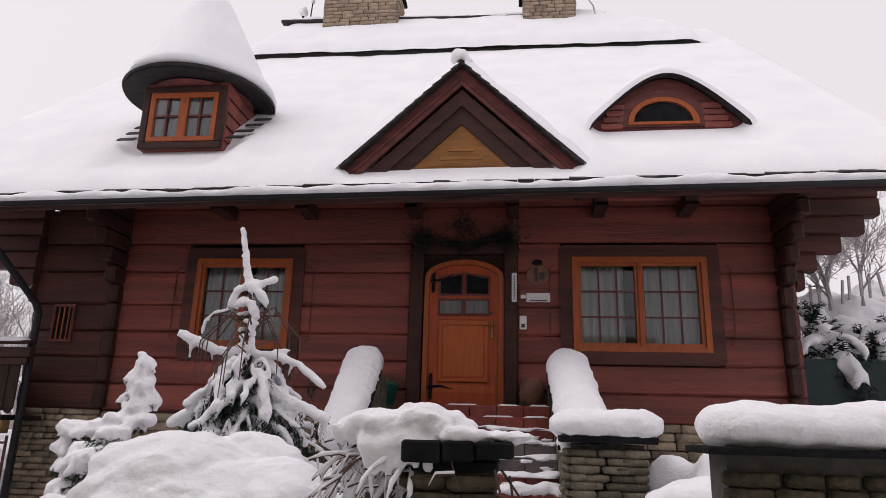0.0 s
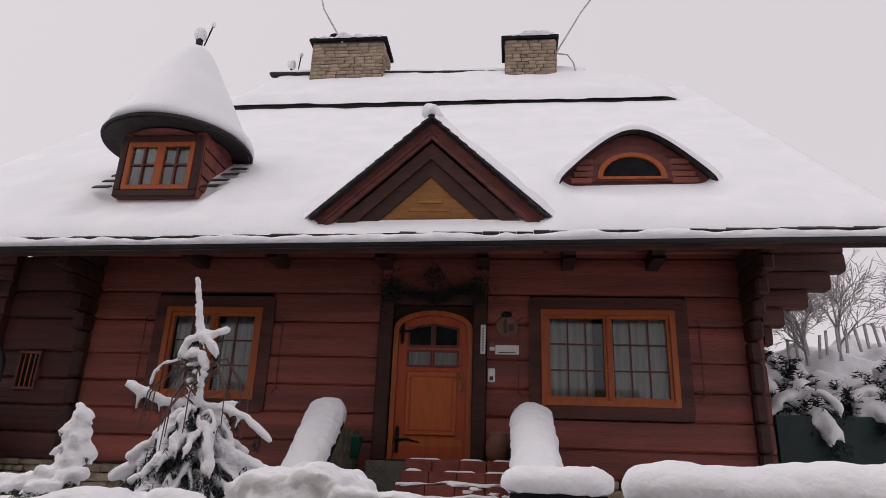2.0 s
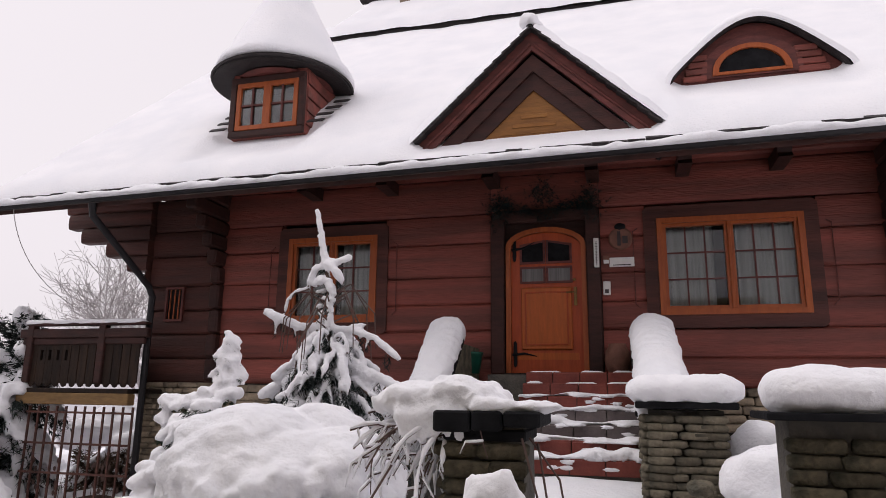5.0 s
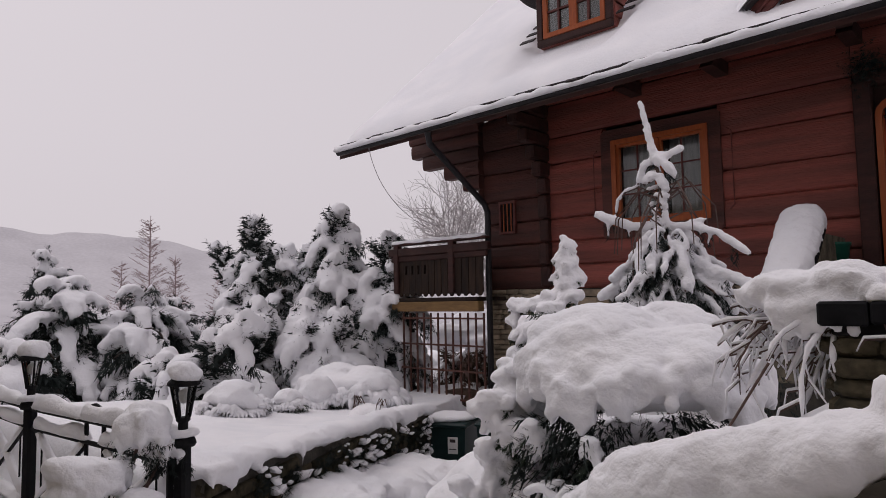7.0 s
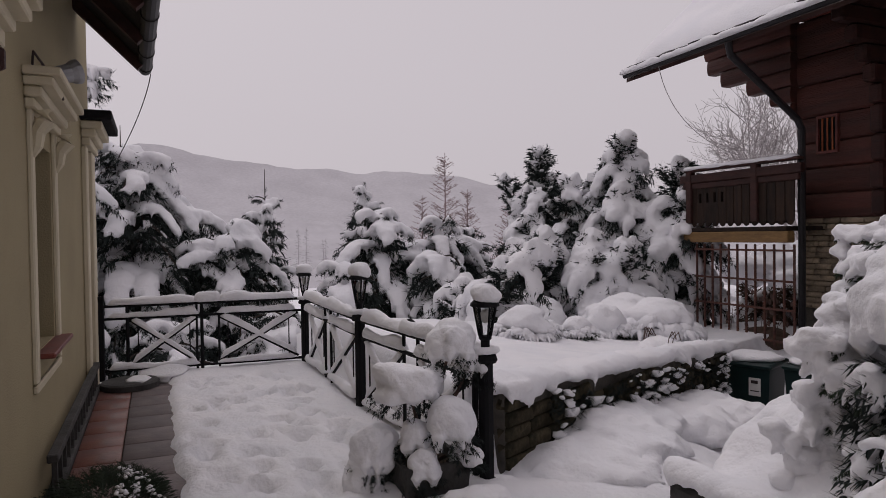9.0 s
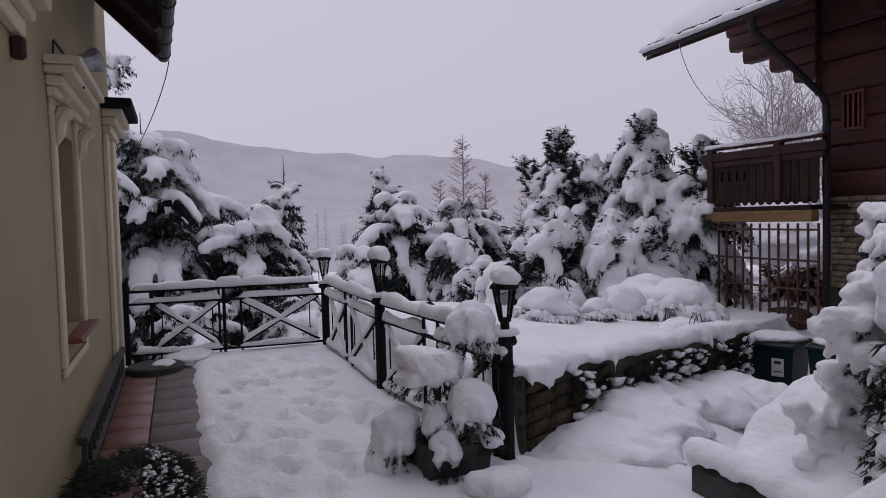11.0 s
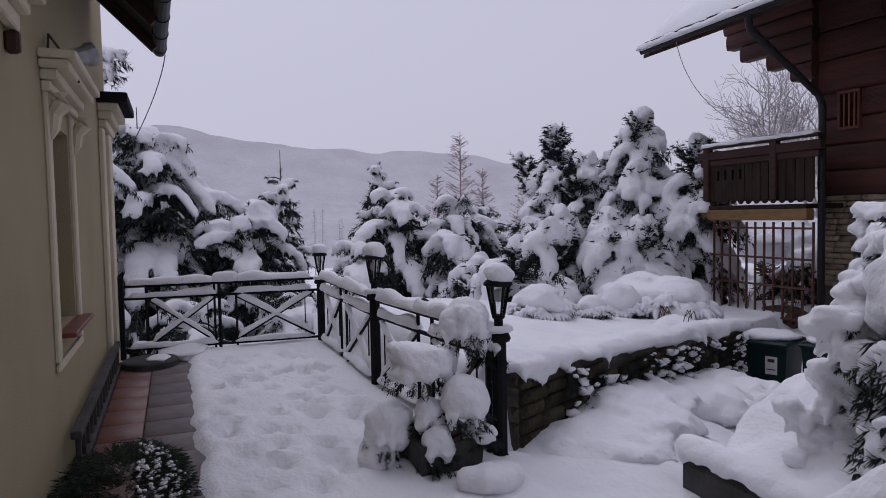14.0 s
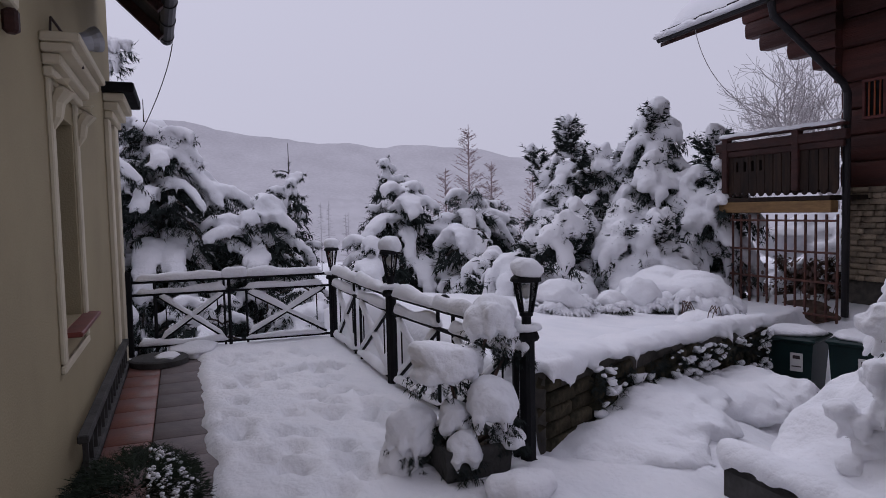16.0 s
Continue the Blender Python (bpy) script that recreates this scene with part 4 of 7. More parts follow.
N = 40
curve = [(EX0 + (EX1 - EX0) * i / N, EZ0 + (EZ1 - EZ0) * brow(i / N)) for i in range(N + 1)]
ef = Soup()
ef.extrude([(EX0, EZ0 - 0.15)] + [(EX1, EZ0 - 0.15)] + curve[::-1], 0.08, pose(0, EY + 0.12, 0))
brow_dormer = part("eyebrow_dormer", ef, TRIM, house, "eyebrow dormer with a half-round window")
er, es = Soup(), Soup()
for k, (s, lift, yo, dep) in enumerate(((er, 0.0, -0.04, 2.2), (es, 0.06, -0.10, 2.2))):
    for j in range(9):
        v = j / 8
        for x, z in curve:
            e = math.sqrt(max(0, 1 - (1 - min(1, v / 0.12)) ** 2)) if k else 1
            hh = (0.20 * (1 + 0.2 * fbm(x, v, 1, 1.5)) * e) if k else 0.04
            s.v.append((EX0 + (x - EX0) * 1.0 + (x - (EX0 + EX1) / 2) * 0.05 * k, EY + yo + dep * v, z + lift * 0.6 + hh * (0.5 + 0.5 * (z - EZ0) / (EZ1 - EZ0))))
    s.f = [(j * (N + 1) + i, j * (N + 1) + i + 1, (j + 1) * (N + 1) + i + 1, (j + 1) * (N + 1) + i) for j in range(8) for i in range(N)]
    q = len(s.v)
    s.v += [(x, EY + yo + 0.01, z - 0.02) for x, z in curve]
    s.f += [(q + i, q + i + 1, i + 1, i) for i in range(N)]
part("brow_roof", er, SHINGLE, brow_dormer)
part("brow_snow", es, SNOW, brow_dormer, smooth=True)
for i in range(N):
    x, z = curve[i]
    x2, z2 = curve[i + 1]
    s = Soup()
    s.box(((x + x2) / 2, EY + 0.0, (z + z2) / 2 + 0.015), (math.hypot(x2 - x, z2 - z) + 0.01, 0.13, 0.05), (0, -math.degrees(math.atan2(z2 - z, x2 - x)), 0))
    part("shingle", s, SHINGLE, brow_dormer)
WX, WZ = 2.19, 5.92
half = lambda r, n=14: [(WX + r * math.cos(math.pi * i / n), WZ + 0.8 * r * math.sin(math.pi * i / n)) for i in range(n + 1)]
part("window_frame", ring(half(0.50) + [(WX - 0.5, WZ - 0.03), (WX + 0.5, WZ - 0.03)], half(0.42) + [(WX - 0.42, WZ + 0.01), (WX + 0.42, WZ + 0.01)], 0.06, pose(0, EY + 0.06, 0)), ORANGE, brow_dormer)
part("window_surround", ring(half(0.64) + [(WX - 0.64, WZ - 0.06), (WX + 0.64, WZ - 0.06)], half(0.503) + [(WX - 0.503, WZ - 0.034), (WX + 0.503, WZ - 0.034)], 0.05, pose(0, EY + 0.08, 0)), TRIM, brow_dormer)
pn = Soup()
pn.extrude(half(0.43), 0.006, pose(0, EY + 0.10, 0))
part("pane", pn, SLATE, brow_dormer)
for a, b in ((1.30, 1.62), (2.76, 3.14)):
    for i in range(4):
        s = Soup()
        t = i / 4
        s.bevel_box(((a + b) / 2 + (0.10 * t if a < 2 else -0.10 * t), EY + 0.10, 5.88 + 0.1 * i), (b - a - 0.12 * t, 0.05, 0.085), 0.012)
        part("cladding_log", s, LOG, brow_dormer)


# ---- entrance steps ----
steps = thing("entrance_steps", "red and grey tiled entrance steps dusted with snow", "stairs")
TOPS = [1.85 - 0.136 * i for i in range(8)]
for i in range(7):
    y_front = 8.05 - 0.30 * i
    depth = 1.15 if i == 0 else 0.31
    b = Soup()
    b.box((-0.16, y_front + depth / 2, TOPS[i] - 0.35), (1.28 if i else 2.2, depth, 0.64))
    step = part("step", b, MORTAR, steps)
    grey = i in (3, 4)
    n = 4
    for k in range(n):
        t = Soup()
        w = 1.26 / n
        t.bevel_box((-0.79 + w * (k + 0.5), y_front - 0.012, TOPS[i] - 0.075), (w - 0.008, 0.024, 0.125), 0.004)
        t.bevel_box((-0.79 + w * (k + 0.5), y_front + 0.14, TOPS[i] - 0.015), (w - 0.008, 0.30, 0.03), 0.004)
        part("tile", t, TILE_GREY if grey else TILE_RED, step)
    s = Soup()
    rr = random.Random(i)
    if i < 2:
        x = -0.75
        while x < 0.3:
            l = rr.uniform(0.15, 0.4)
            s.snow_strip((x, y_front + 0.06, TOPS[i] + 0.002), (min(x + l, 0.45), y_front + 0.07, TOPS[i] + 0.002), 0.05, 0.018, 0.04, 0.5)
            x += l + rr.uniform(0.05, 0.3)
    else:
        s.snow_strip((-0.79, y_front + 0.12, TOPS[i] - 0.002), (0.47, y_front + 0.12, TOPS[i] - 0.002), 0.26, 0.016 + 0.006 * i, 0.04, 1.1, taper=False, hang=0.012)
        for _ in range(5):
            s.lump((rr.uniform(-0.75, 0.45), y_front - 0.02, TOPS[i] - rr.uniform(0.0, 0.1)), (0.07, 0.014, 0.02), rough=0.6)
    part("step_snow", s, SNOW, step, smooth=True)


def parapet(x0, x1, foot, pillar, label, seed):
    """A sloping stair wall with a snow-covered coping."""
    p = thing("stair_parapet", label, "wall", "stair parapets")
    b = Soup()
    b.add([(x, y, z) for x in (x0 + 0.05, x1 - 0.05) for y, z in ((foot, 0.7), (9.1, 0.7), (9.1, 2.2), (8.0, 2.2), (foot, 1.40))], [(0, 1, 2, 3, 4), (9, 8, 7, 6, 5), (0, 5, 6, 1), (4, 9, 5, 0), (3, 8, 9, 4), (2, 7, 8, 3), (1, 6, 7, 2)])
    part("body", b, STONE_DARK, p)
    c = Soup()
    ang = math.degrees(math.atan2(0.8, 8.0 - foot))
    c.bevel_box(((x0 + x1) / 2, (foot + 8.0) / 2, 1.84), (x1 - x0, math.hypot(0.8, 8.0 - foot), 0.06), 0.01, (ang, 0, 0))
    part("coping", c, SLATE, p)
    s = Soup()
    n = 26
    for i in range(n):
        t = i / (n - 1)
        y, z = foot + 0.05 + (8.0 - foot) * t, 1.45 + 0.86 * t
        s.lump(((x0 + x1) / 2, y, z + 0.04), ((x1 - x0) / 2 * 1.03, 0.16, 0.19), rough=0.12)
    s.lump(((x0 + x1) / 2, 8.08, 2.28), ((x1 - x0) / 2 * 0.95, 0.2, 0.18), rough=0.15)
    if pillar:
        px0, px1, py0, py1, pz = pillar
        q = Soup()
        q.box(((px0 + px1) / 2, (py0 + py1) / 2, (0.6 + pz) / 2 - 0.04), (px1 - px0 - 0.2, py1 - py0 - 0.2, pz - 0.66))
        pil = part("pillar", q, MORTAR, p)
        masonry(pil, (px0 + 0.08, py0 + 0.08), (px1 - 0.08, py0 + 0.08), 0.7, pz - 0.07, STONE_DARK, 0.062, seed, (0.12, 0.26))
        masonry(pil, (px0 + 0.08, py1 - 0.08), (px0 + 0.08, py0 + 0.08), 0.7, pz - 0.07, STONE_DARK, 0.062, seed + 1, (0.12, 0.26))
        k = Soup()
        k.bevel_box(((px0 + px1) / 2, (py0 + py1) / 2, pz - 0.03), (px1 - px0, py1 - py0, 0.055), 0.008)
        part("slab", k, SLATE, p)
        for a in np.linspace(px0 + 0.1, px1 - 0.1, 6):
            for c2 in np.linspace(py0 + 0.1, py1 - 0.1, 4):
                s.lump((a, c2, pz + 0.09), (0.17, 0.17, 0.125), rough=0.12)
    fuse(part("coping_snow", s, SNOW, p, "thick rounded snow", smooth=True), 0.026, 3, 0.02, 0.10)
    return p


parapet(0.42, 0.92, 5.9, (0.42, 1.18, 5.55, 6.25, 1.55), "stone stair parapet and pillar under deep snow", 21)
parapet(-2.02, -1.54, 7.05, None, "stone stair parapet under deep snow, half hidden by shrubs", 31)

# things by the door
pot = Soup()
pot.lathe([(0.09, 0), (0.14, 0.06), (0.165, 0.17), (0.15, 0.28), (0.11, 0.35), (0.115, 0.38), (0.09, 0.38), (0.08, 0.3)], (0.27, 8.85, 1.855), 20)
solid("clay_jug", pot, CLAY, "brown clay jug standing beside the door", "jug", smooth=True)
gp = Soup()
gp.lathe([(0.11, 0), (0.15, 0.24), (0.16, 0.25), (0.16, 0.28), (0.14, 0.28), (0.13, 0.2)], (-1.62, 8.75, 1.85), 20)
fp = solid("flower_pot", gp, GREEN_POT, "green glazed pot on the landing", "pot", smooth=True)
th = Soup()
th.bevel_box((0.045, FRONT - 0.11, 3.49), (0.07, 0.03, 0.41), 0.008)
tho = solid("wall_thermometer", th, WHITE, "long white thermometer on the door jamb", "thermometer")
b = Soup()
for i in range(15):
    b.box((0.045, FRONT - 0.127, 3.33 + 0.022 * i), (0.03, 0.003, 0.005))
b.box((0.045, FRONT - 0.1275, 3.48), (0.006, 0.003, 0.34))
part("scale_marks", b, INK, tho)
pl = Soup()
pl.bevel_box((0.375, FRONT - 0.02, 3.365), (0.33, 0.012, 0.13), 0.005)
plo = solid("name_plate", pl, WHITE, "white enamel plate with small writing", "plate")
b = Soup()
b.box((0.375, FRONT - 0.029, 3.325), (0.24, 0.004, 0.012))
part("writing_bar", b, INK, plo)
st = Soup()
st.bevel_box((0.17, FRONT - 0.02, 3.40), (0.09, 0.02, 0.12), 0.006)
sto = solid("sticker", st, CLAY, "faded red and white sticker on the logs", "sticker")
b = Soup()
b.box((0.17, FRONT - 0.032, 3.375), (0.07, 0.003, 0.05))
part("white_field", b, WHITE, sto)
sw = Soup()
sw.bevel_box((0.165, FRONT - 0.03, 3.01), (0.10, 0.05, 0.19), 0.01)
swo = solid("door_bell", sw, WHITE, "white plastic bell box beside the door", "bell")
b = Soup()
b.bevel_box((0.165, FRONT - 0.058, 2.965), (0.05, 0.008, 0.05), 0.003)
part("button", b, INK, swo)
rd = Soup()
rd.lathe([(0.001, -0.015), (0.15, -0.015), (0.16, 0), (0.14, 0.015), (0.001, 0.012)], (0, 0, 0), 24)
m = pose(0.37, FRONT - 0.025, 3.69, 90)
rd.v = [tuple(m @ Vector(p)) for p in rd.v]
rdo = solid("round_sign", rd, CLAY, "round carved wooden sign with a dark emblem", "sign")
b = Soup()
b.box((0.35, FRONT - 0.045, 3.69), (0.045, 0.01, 0.2))
b.box((0.43, FRONT - 0.045, 3.67), (0.07, 0.01, 0.1))
part("writing_bar", b, INK, rdo)
b = Soup()
b.lump((0.37, FRONT - 0.03, 3.86), (0.08, 0.02, 0.05))
part("crest", b, IRON, rdo)
fl = Soup()
fl.bevel_box((4.72, 9.5, 4.62), (0.22, 0.12, 0.13), 0.02, (-25, 0, 0))
flo = solid("floodlight", fl, WHITE, "white floodlight under the eave", "lamp")
fl = Soup()
fl.tube([(4.72, 9.55, 4.66), (4.72, 9.6, 4.9), (4.72, 9.6, 5.9)], 0.02, 6)
part("bracket", fl, IRON, flo)


# ---- evergreens ----
def tuft(s, c, d, length, width, n, r, broad=0.085):
    """Needle blades fanned round a twig."""
    c, d = Vector(c), Vector(d).normalized()
    side = d.cross(Vector((0, 0, 1)))
    side = side.normalized() if side.length > 0.01 else Vector((1, 0, 0))
    up = side.cross(d)
    for _ in range(int(n * 1.5)):
        t = r.uniform(0, 1)
        a = r.uniform(0, 2 * math.pi)
        o = (side * math.cos(a) + up * math.sin(a))
        b = c + d * (length * t)
        tip = b + d * (width * r.uniform(0.5, 1.3)) + o * (width * r.uniform(0.5, 1.2))
        w = side.cross(o)
        w = (w.normalized() if w.length > 0.01 else d) * (width * broad) + d * (width * broad * 0.6)
        k = len(s.v)
        s.v += [tuple(b - w), tuple(b + w), tuple(tip)]
        s.f.append((k, k + 1, k + 2))


def snow_pad(snow, pts, width, thick, r, start=0.25, fingers=6, finger=0.16):
    """A thick quilt of snow along a bending branch, broad in the middle, with drooping fingers at its edge and tip."""
    n = len(pts) - 1
    for i in range(max(1, int(n * start)), n + 1):
        t = i / n
        d = (pts[i] - pts[i - 1])
        step = d.length
        w = width * (0.45 + 0.65 * math.sin(math.pi * min(1, 0.15 + 0.75 * t))) * r.uniform(0.8, 1.2)
        az, pitch = math.degrees(math.atan2(d.y, d.x)), -math.degrees(math.atan2(d.z, math.hypot(d.x, d.y)))
        snow.lump(pts[i] + Vector((0, 0, thick * 0.45)), (step * 0.85 + 0.02, w, thick * r.uniform(0.75, 1.15)), (0, pitch, az), 0.4, freq=1.8)
    for _ in range(fingers):
        i = r.randint(max(1, int(n * start)), n)
        d = (pts[i] - pts[i - 1]).normalized()
        side = Vector((-d.y, d.x, 0))
        sg = r.choice((-1, 1)) * r.uniform(0.2, 1.0) if i < n else r.uniform(-0.8, 0.8)
        a = pts[i] + side * (sg * width * r.uniform(0.5, 1.0))
        l = finger * r.uniform(0.5, 1.25)
        w = r.uniform(0.20, 0.34) * finger
        o = (side * sg + d * 0.8) * (0.45 * l)
        snow.tube([a + Vector((0, 0, w)), a + o * 0.7, a + o * 1.1 + Vector((0, 0, -0.5 * l)), a + o * 1.2 + Vector((0, 0, -l))], [w * 1.2, w * 1.25, w, w * 0.35], 6)


def bough(needles, snow, wood, p, az, length, lift, droop, r, load=1.0, twig=0.35, dense=1.0, fingers=1.0, bare=0.28):
    """A branch that bends under its snow, with dark twigs of needles hanging along both sides."""
    p = Vector(p)
    d = Vector((math.cos(az), math.sin(az), 0))
    side = Vector((-d.y, d.x, 0))
    n = max(4, int(length / 0.12))
    pts = []
    for i in range(n + 1):
        t = i / n
        pts.append(p + d * (length * t * (1 - 0.12 * t)) + Vector((0, 0, length * (lift * t - droop * t * t))) + side * (0.06 * length * math.sin(t * 3 + az * 5)))
    wood.tube(pts, [0.012 + 0.012 * length * (1 - i / n) for i in range(n + 1)], 5)
    clear = r.random() < bare
    for i in range(1, n + 1):
        t = i / n
        reach = length * twig * (1 - 0.65 * t) * (0.35 + 0.65 * min(1, t * 3.5)) + 0.07
        for sg in (-1, 1):
            for _ in range(2):
                a = r.uniform(0.4, 1.2)
                td = (d * math.cos(a) + side * (sg * math.sin(a)) + Vector((0, 0, -0.25 - 0.7 * r.random() - 0.3 * droop))).normalized()
                l = reach * r.uniform(0.6, 1.25)
                tuft(needles, pts[i] + td * l * 0.1 + Vector((0, 0, -0.05)), td, l * 1.05, 0.06, int(11 * dense), r, 0.13)
                if r.random() < (0.34 if clear else 0.16):
                    q = pts[i] + td * l
                    snow.tube([pts[i] + Vector((0, 0, 0.02)), pts[i] + td * l * 0.5 + Vector((0, 0, 0.03)), q], [0.024, 0.030, 0.014], 5)
    if not clear:
        snow_pad(snow, pts, min(0.15, length * twig * 0.34 + 0.045) * load, min(0.075, 0.045 + 0.015 * length) * load, r, r.uniform(0.12, 0.35), int((8 + 13 * length) * fingers), 0.15)
    tuft(needles, pts[-1], (pts[-1] - pts[-2]).normalized(), 0.14, 0.07, 12, r, 0.14)


def cushion(needles, snow, c, az, size, r, fringe=8, dark=26, flat=0.5):
    """A clump of snow on a spray of foliage: lumpy on top, ragged at its lower edge, dark beneath."""
    c = Vector(c)
    d = Vector((math.cos(az), math.sin(az), 0))
    side = Vector((-d.y, d.x, 0))
    for _ in range(3):
        snow.lump(c + d * (size * r.uniform(-0.3, 0.35)) + side * (size * r.uniform(-0.4, 0.4)) + Vector((0, 0, size * r.uniform(-0.06, 0.1))), (size * r.uniform(0.38, 0.6), size * r.uniform(0.38, 0.6), size * flat * r.uniform(0.55, 0.85)), (r.uniform(-14, 14), r.uniform(-5, 22), math.degrees(az)), 0.5, freq=1.8)
    for k in range(fringe):
        b = az + (k / max(1, fringe - 1) - 0.5) * 3.6 + r.uniform(-0.15, 0.15)
        e = Vector((math.cos(b), math.sin(b), 0))
        q = c + e * (size * r.uniform(0.45, 0.7))
        l = size * r.uniform(0.2, 0.6)
        w = size * r.uniform(0.09, 0.18)
        snow.tube([c + e * size * 0.2, q + Vector((0, 0, -0.02 * size)), q + e * (l * 0.45) + Vector((0, 0, -0.35 * l)), q + e * (l * 0.6) + Vector((0, 0, -l))], [w * 1.3, w * 1.2, w * 0.9, w * 0.2], 6)
    for _ in range(dark):
        b = az + r.uniform(-1.9, 1.9)
        e = Vector((math.cos(b), math.sin(b), -0.5))
        tuft(needles, c + Vector((e.x, e.y, 0)) * (size * r.uniform(0.1, 0.75)) + Vector((0, 0, -size * r.uniform(0.15, 0.8))), e, 0.10, 0.042, 10, r)


def conifer(name, at, height, radius, label, seed, lean=(0, 0), boughs=40, top_bare=0.0, load=1.0, lift=0.25, droop=0.55, twig=0.35, dense=1.0, bottom=0.06, power=0.8, material=NEEDLE, category="conifer", fingers=1.0, group="", layers=9):
    r = random.Random(seed)
    t = thing(name, label, category, group, at=at)
    wood, needles, snow = Soup(), Soup(), Soup()
    ax = lambda f: Vector((lean[0] * height * f * f, lean[1] * height * f * f, height * f))
    wood.tube([ax(f) for f in (0, 0.25, 0.5, 0.75, 1)], [0.018 * height + 0.02, 0.014 * height + 0.015, 0.010 * height + 0.01, 0.006 * height, 0.008], 8)
    for i in range(boughs):
        f = (i + r.random()) / boughs
        f = bottom + (1 - bottom) * max(0.0, round(f * layers) / layers + r.uniform(-0.07, 0.07)) ** 0.92 if f > 0.04 else bottom
        f = min(0.985, f.real)
        az = i * 2.39996 + r.uniform(-0.5, 0.5)
        l = radius * (max(0.05, 1 - f) ** power) * r.uniform(0.5, 1.22) + 0.08
        bough(needles, snow, wood, ax(f), az, l, lift + 0.5 * f * f, droop * r.uniform(0.7, 1.3), r, load * r.uniform(0.7, 1.25), twig, dense, fingers)
    for i in range(int(60 * radius * height)):
        f = r.uniform(bottom, 0.9)
        a = r.uniform(0, 6.28)
        q = radius * (1 - f) ** power * r.uniform(0.05, 0.55)
        tuft(needles, ax(f) + Vector((q * math.cos(a), q * math.sin(a), 0)), (math.cos(a), math.sin(a), -0.4), 0.25, 0.14, 12, r, 0.16)
    for f in np.linspace(0.86, 1.0, 6):
        tuft(needles, ax(f), (0, 0, 1), 0.12, 0.07, 16, r)
        if f < 0.99 or not top_bare:
            snow.lump(ax(f) + Vector((r.uniform(-0.03, 0.03), 0, 0)), (0.05 * load, 0.05 * load, 0.07), rough=0.5)
    if top_bare:
        wood.tube([ax(1), ax(1) + Vector((0, 0, top_bare))], [0.012, 0.006], 5)
    part("trunk", wood, BARK, t)
    part("needles", needles, material, t)
    fuse(part("snow", snow, SNOW, t, "clumped wet snow on the boughs", smooth=True), 0.050 if at[0] < -14 or height > 8 else 0.044, 1, 0.012, 0.08)
    return t


def juniper(at, stems, label, seed, size=0.30, group="junipers", name="juniper", material=NEEDLE, category="conifer"):
    """Several leaning plumes; each stem (dx, dy, height, girth, snow) carries arching sprays bowed by quilts of snow."""
    r = random.Random(seed)
    t = thing(name, label, category, group, at=at)
    wood, needles, snow = Soup(), Soup(), Soup()
    for dx, dy, h, girth, load in stems:
        ax = lambda f: Vector((dx * f ** 1.2, dy * f ** 1.2, h * f))
        wood.tube([ax(f) for f in (0, 0.3, 0.6, 0.85, 1)], [0.05, 0.04, 0.03, 0.02, 0.008], 6)
        n = max(5, int(8.5 * h * max(0.35, girth) / 0.4))
        for i in range(n):
            f = 0.10 + 0.89 * ((i + r.random()) / n) ** 0.8
            a = i * 2.39996 + r.uniform(-0.4, 0.4)
            g = (girth * 1.45 * (1 - f ** 3.5 * 0.7) * r.uniform(0.7, 1.15) + 0.10) * (0.7 + 0.3 * min(1, f * 4))
            d = Vector((math.cos(a), math.sin(a), 0))
            k = max(5, int(g / 0.09))
            if r.random() < load * 0.74:
                droop = r.uniform(0.7, 1.25)
                g *= 1.12
                pts = [ax(max(0.03, f - 0.08)) + d * (g * q / k) + Vector((0, 0, g * (0.75 * q / k - droop * (q / k) ** 2.2))) for q in range(k + 1)]
                snow_pad(snow, pts, size * r.uniform(0.38, 0.75), size * r.uniform(0.22, 0.34), r, 0.25, 8, size * 0.55)
                for q in pts[1:]:
                    for _ in range(6):
                        b = a + r.uniform(-1.3, 1.3)
                        tuft(needles, q + Vector((r.uniform(-0.12, 0.12), r.uniform(-0.12, 0.12), -0.10 - r.uniform(0, 0.16))), (math.cos(b), math.sin(b), -0.7), 0.22, 0.08, 8, r, 0.15)
            else:
                pts = [ax(max(0.03, f - 0.08)) + d * (g * q / k * (1 - 0.25 * q / k)) + Vector((0, 0, g * (0.95 * q / k - 0.25 * (q / k) ** 2))) for q in range(k + 1)]
                wood.tube(pts, 0.01, 4)
                for q0, q1 in zip(pts, pts[1:]):
                    for _ in range(5):
                        e = (q1 - q0).normalized() + Vector((r.uniform(-0.8, 0.8), r.uniform(-0.8, 0.8), r.uniform(-0.3, 0.5)))
                        tuft(needles, q0, e, 0.16, 0.07, 8, r, 0.15)
                    if r.random() < 0.55:
                        snow.lump(q1 + Vector((0, 0, 0.03)), (0.075, 0.055, 0.035), (r.uniform(-20, 20), -20, math.degrees(a)), 0.5)
        for i in range(int(230 * h * girth)):
            f = r.uniform(0.02, 0.97)
            a = r.uniform(0, 6.28)
            q = girth * (1 - f ** 3 * 0.8) * r.uniform(0.1, 0.9)
            tuft(needles, ax(f) + Vector((q * math.cos(a), q * math.sin(a), 0)), (math.cos(a) * 0.7, math.sin(a) * 0.7, 0.5), 0.2, 0.09, 9, r, 0.16)
        cushion(needles, snow, ax(0.98), 0, size * (0.4 + 0.45 * load), r, 6, 10, 0.9)
    part("trunk", wood, BARK, t)
    part("needles", needles, material, t)
    fuse(part("snow", snow, SNOW, t, "clumped wet snow with ragged edges", smooth=True), 0.056 if group.startswith(("bank", "gate")) else 0.038, 1, 0.014, 0.10)
    return t


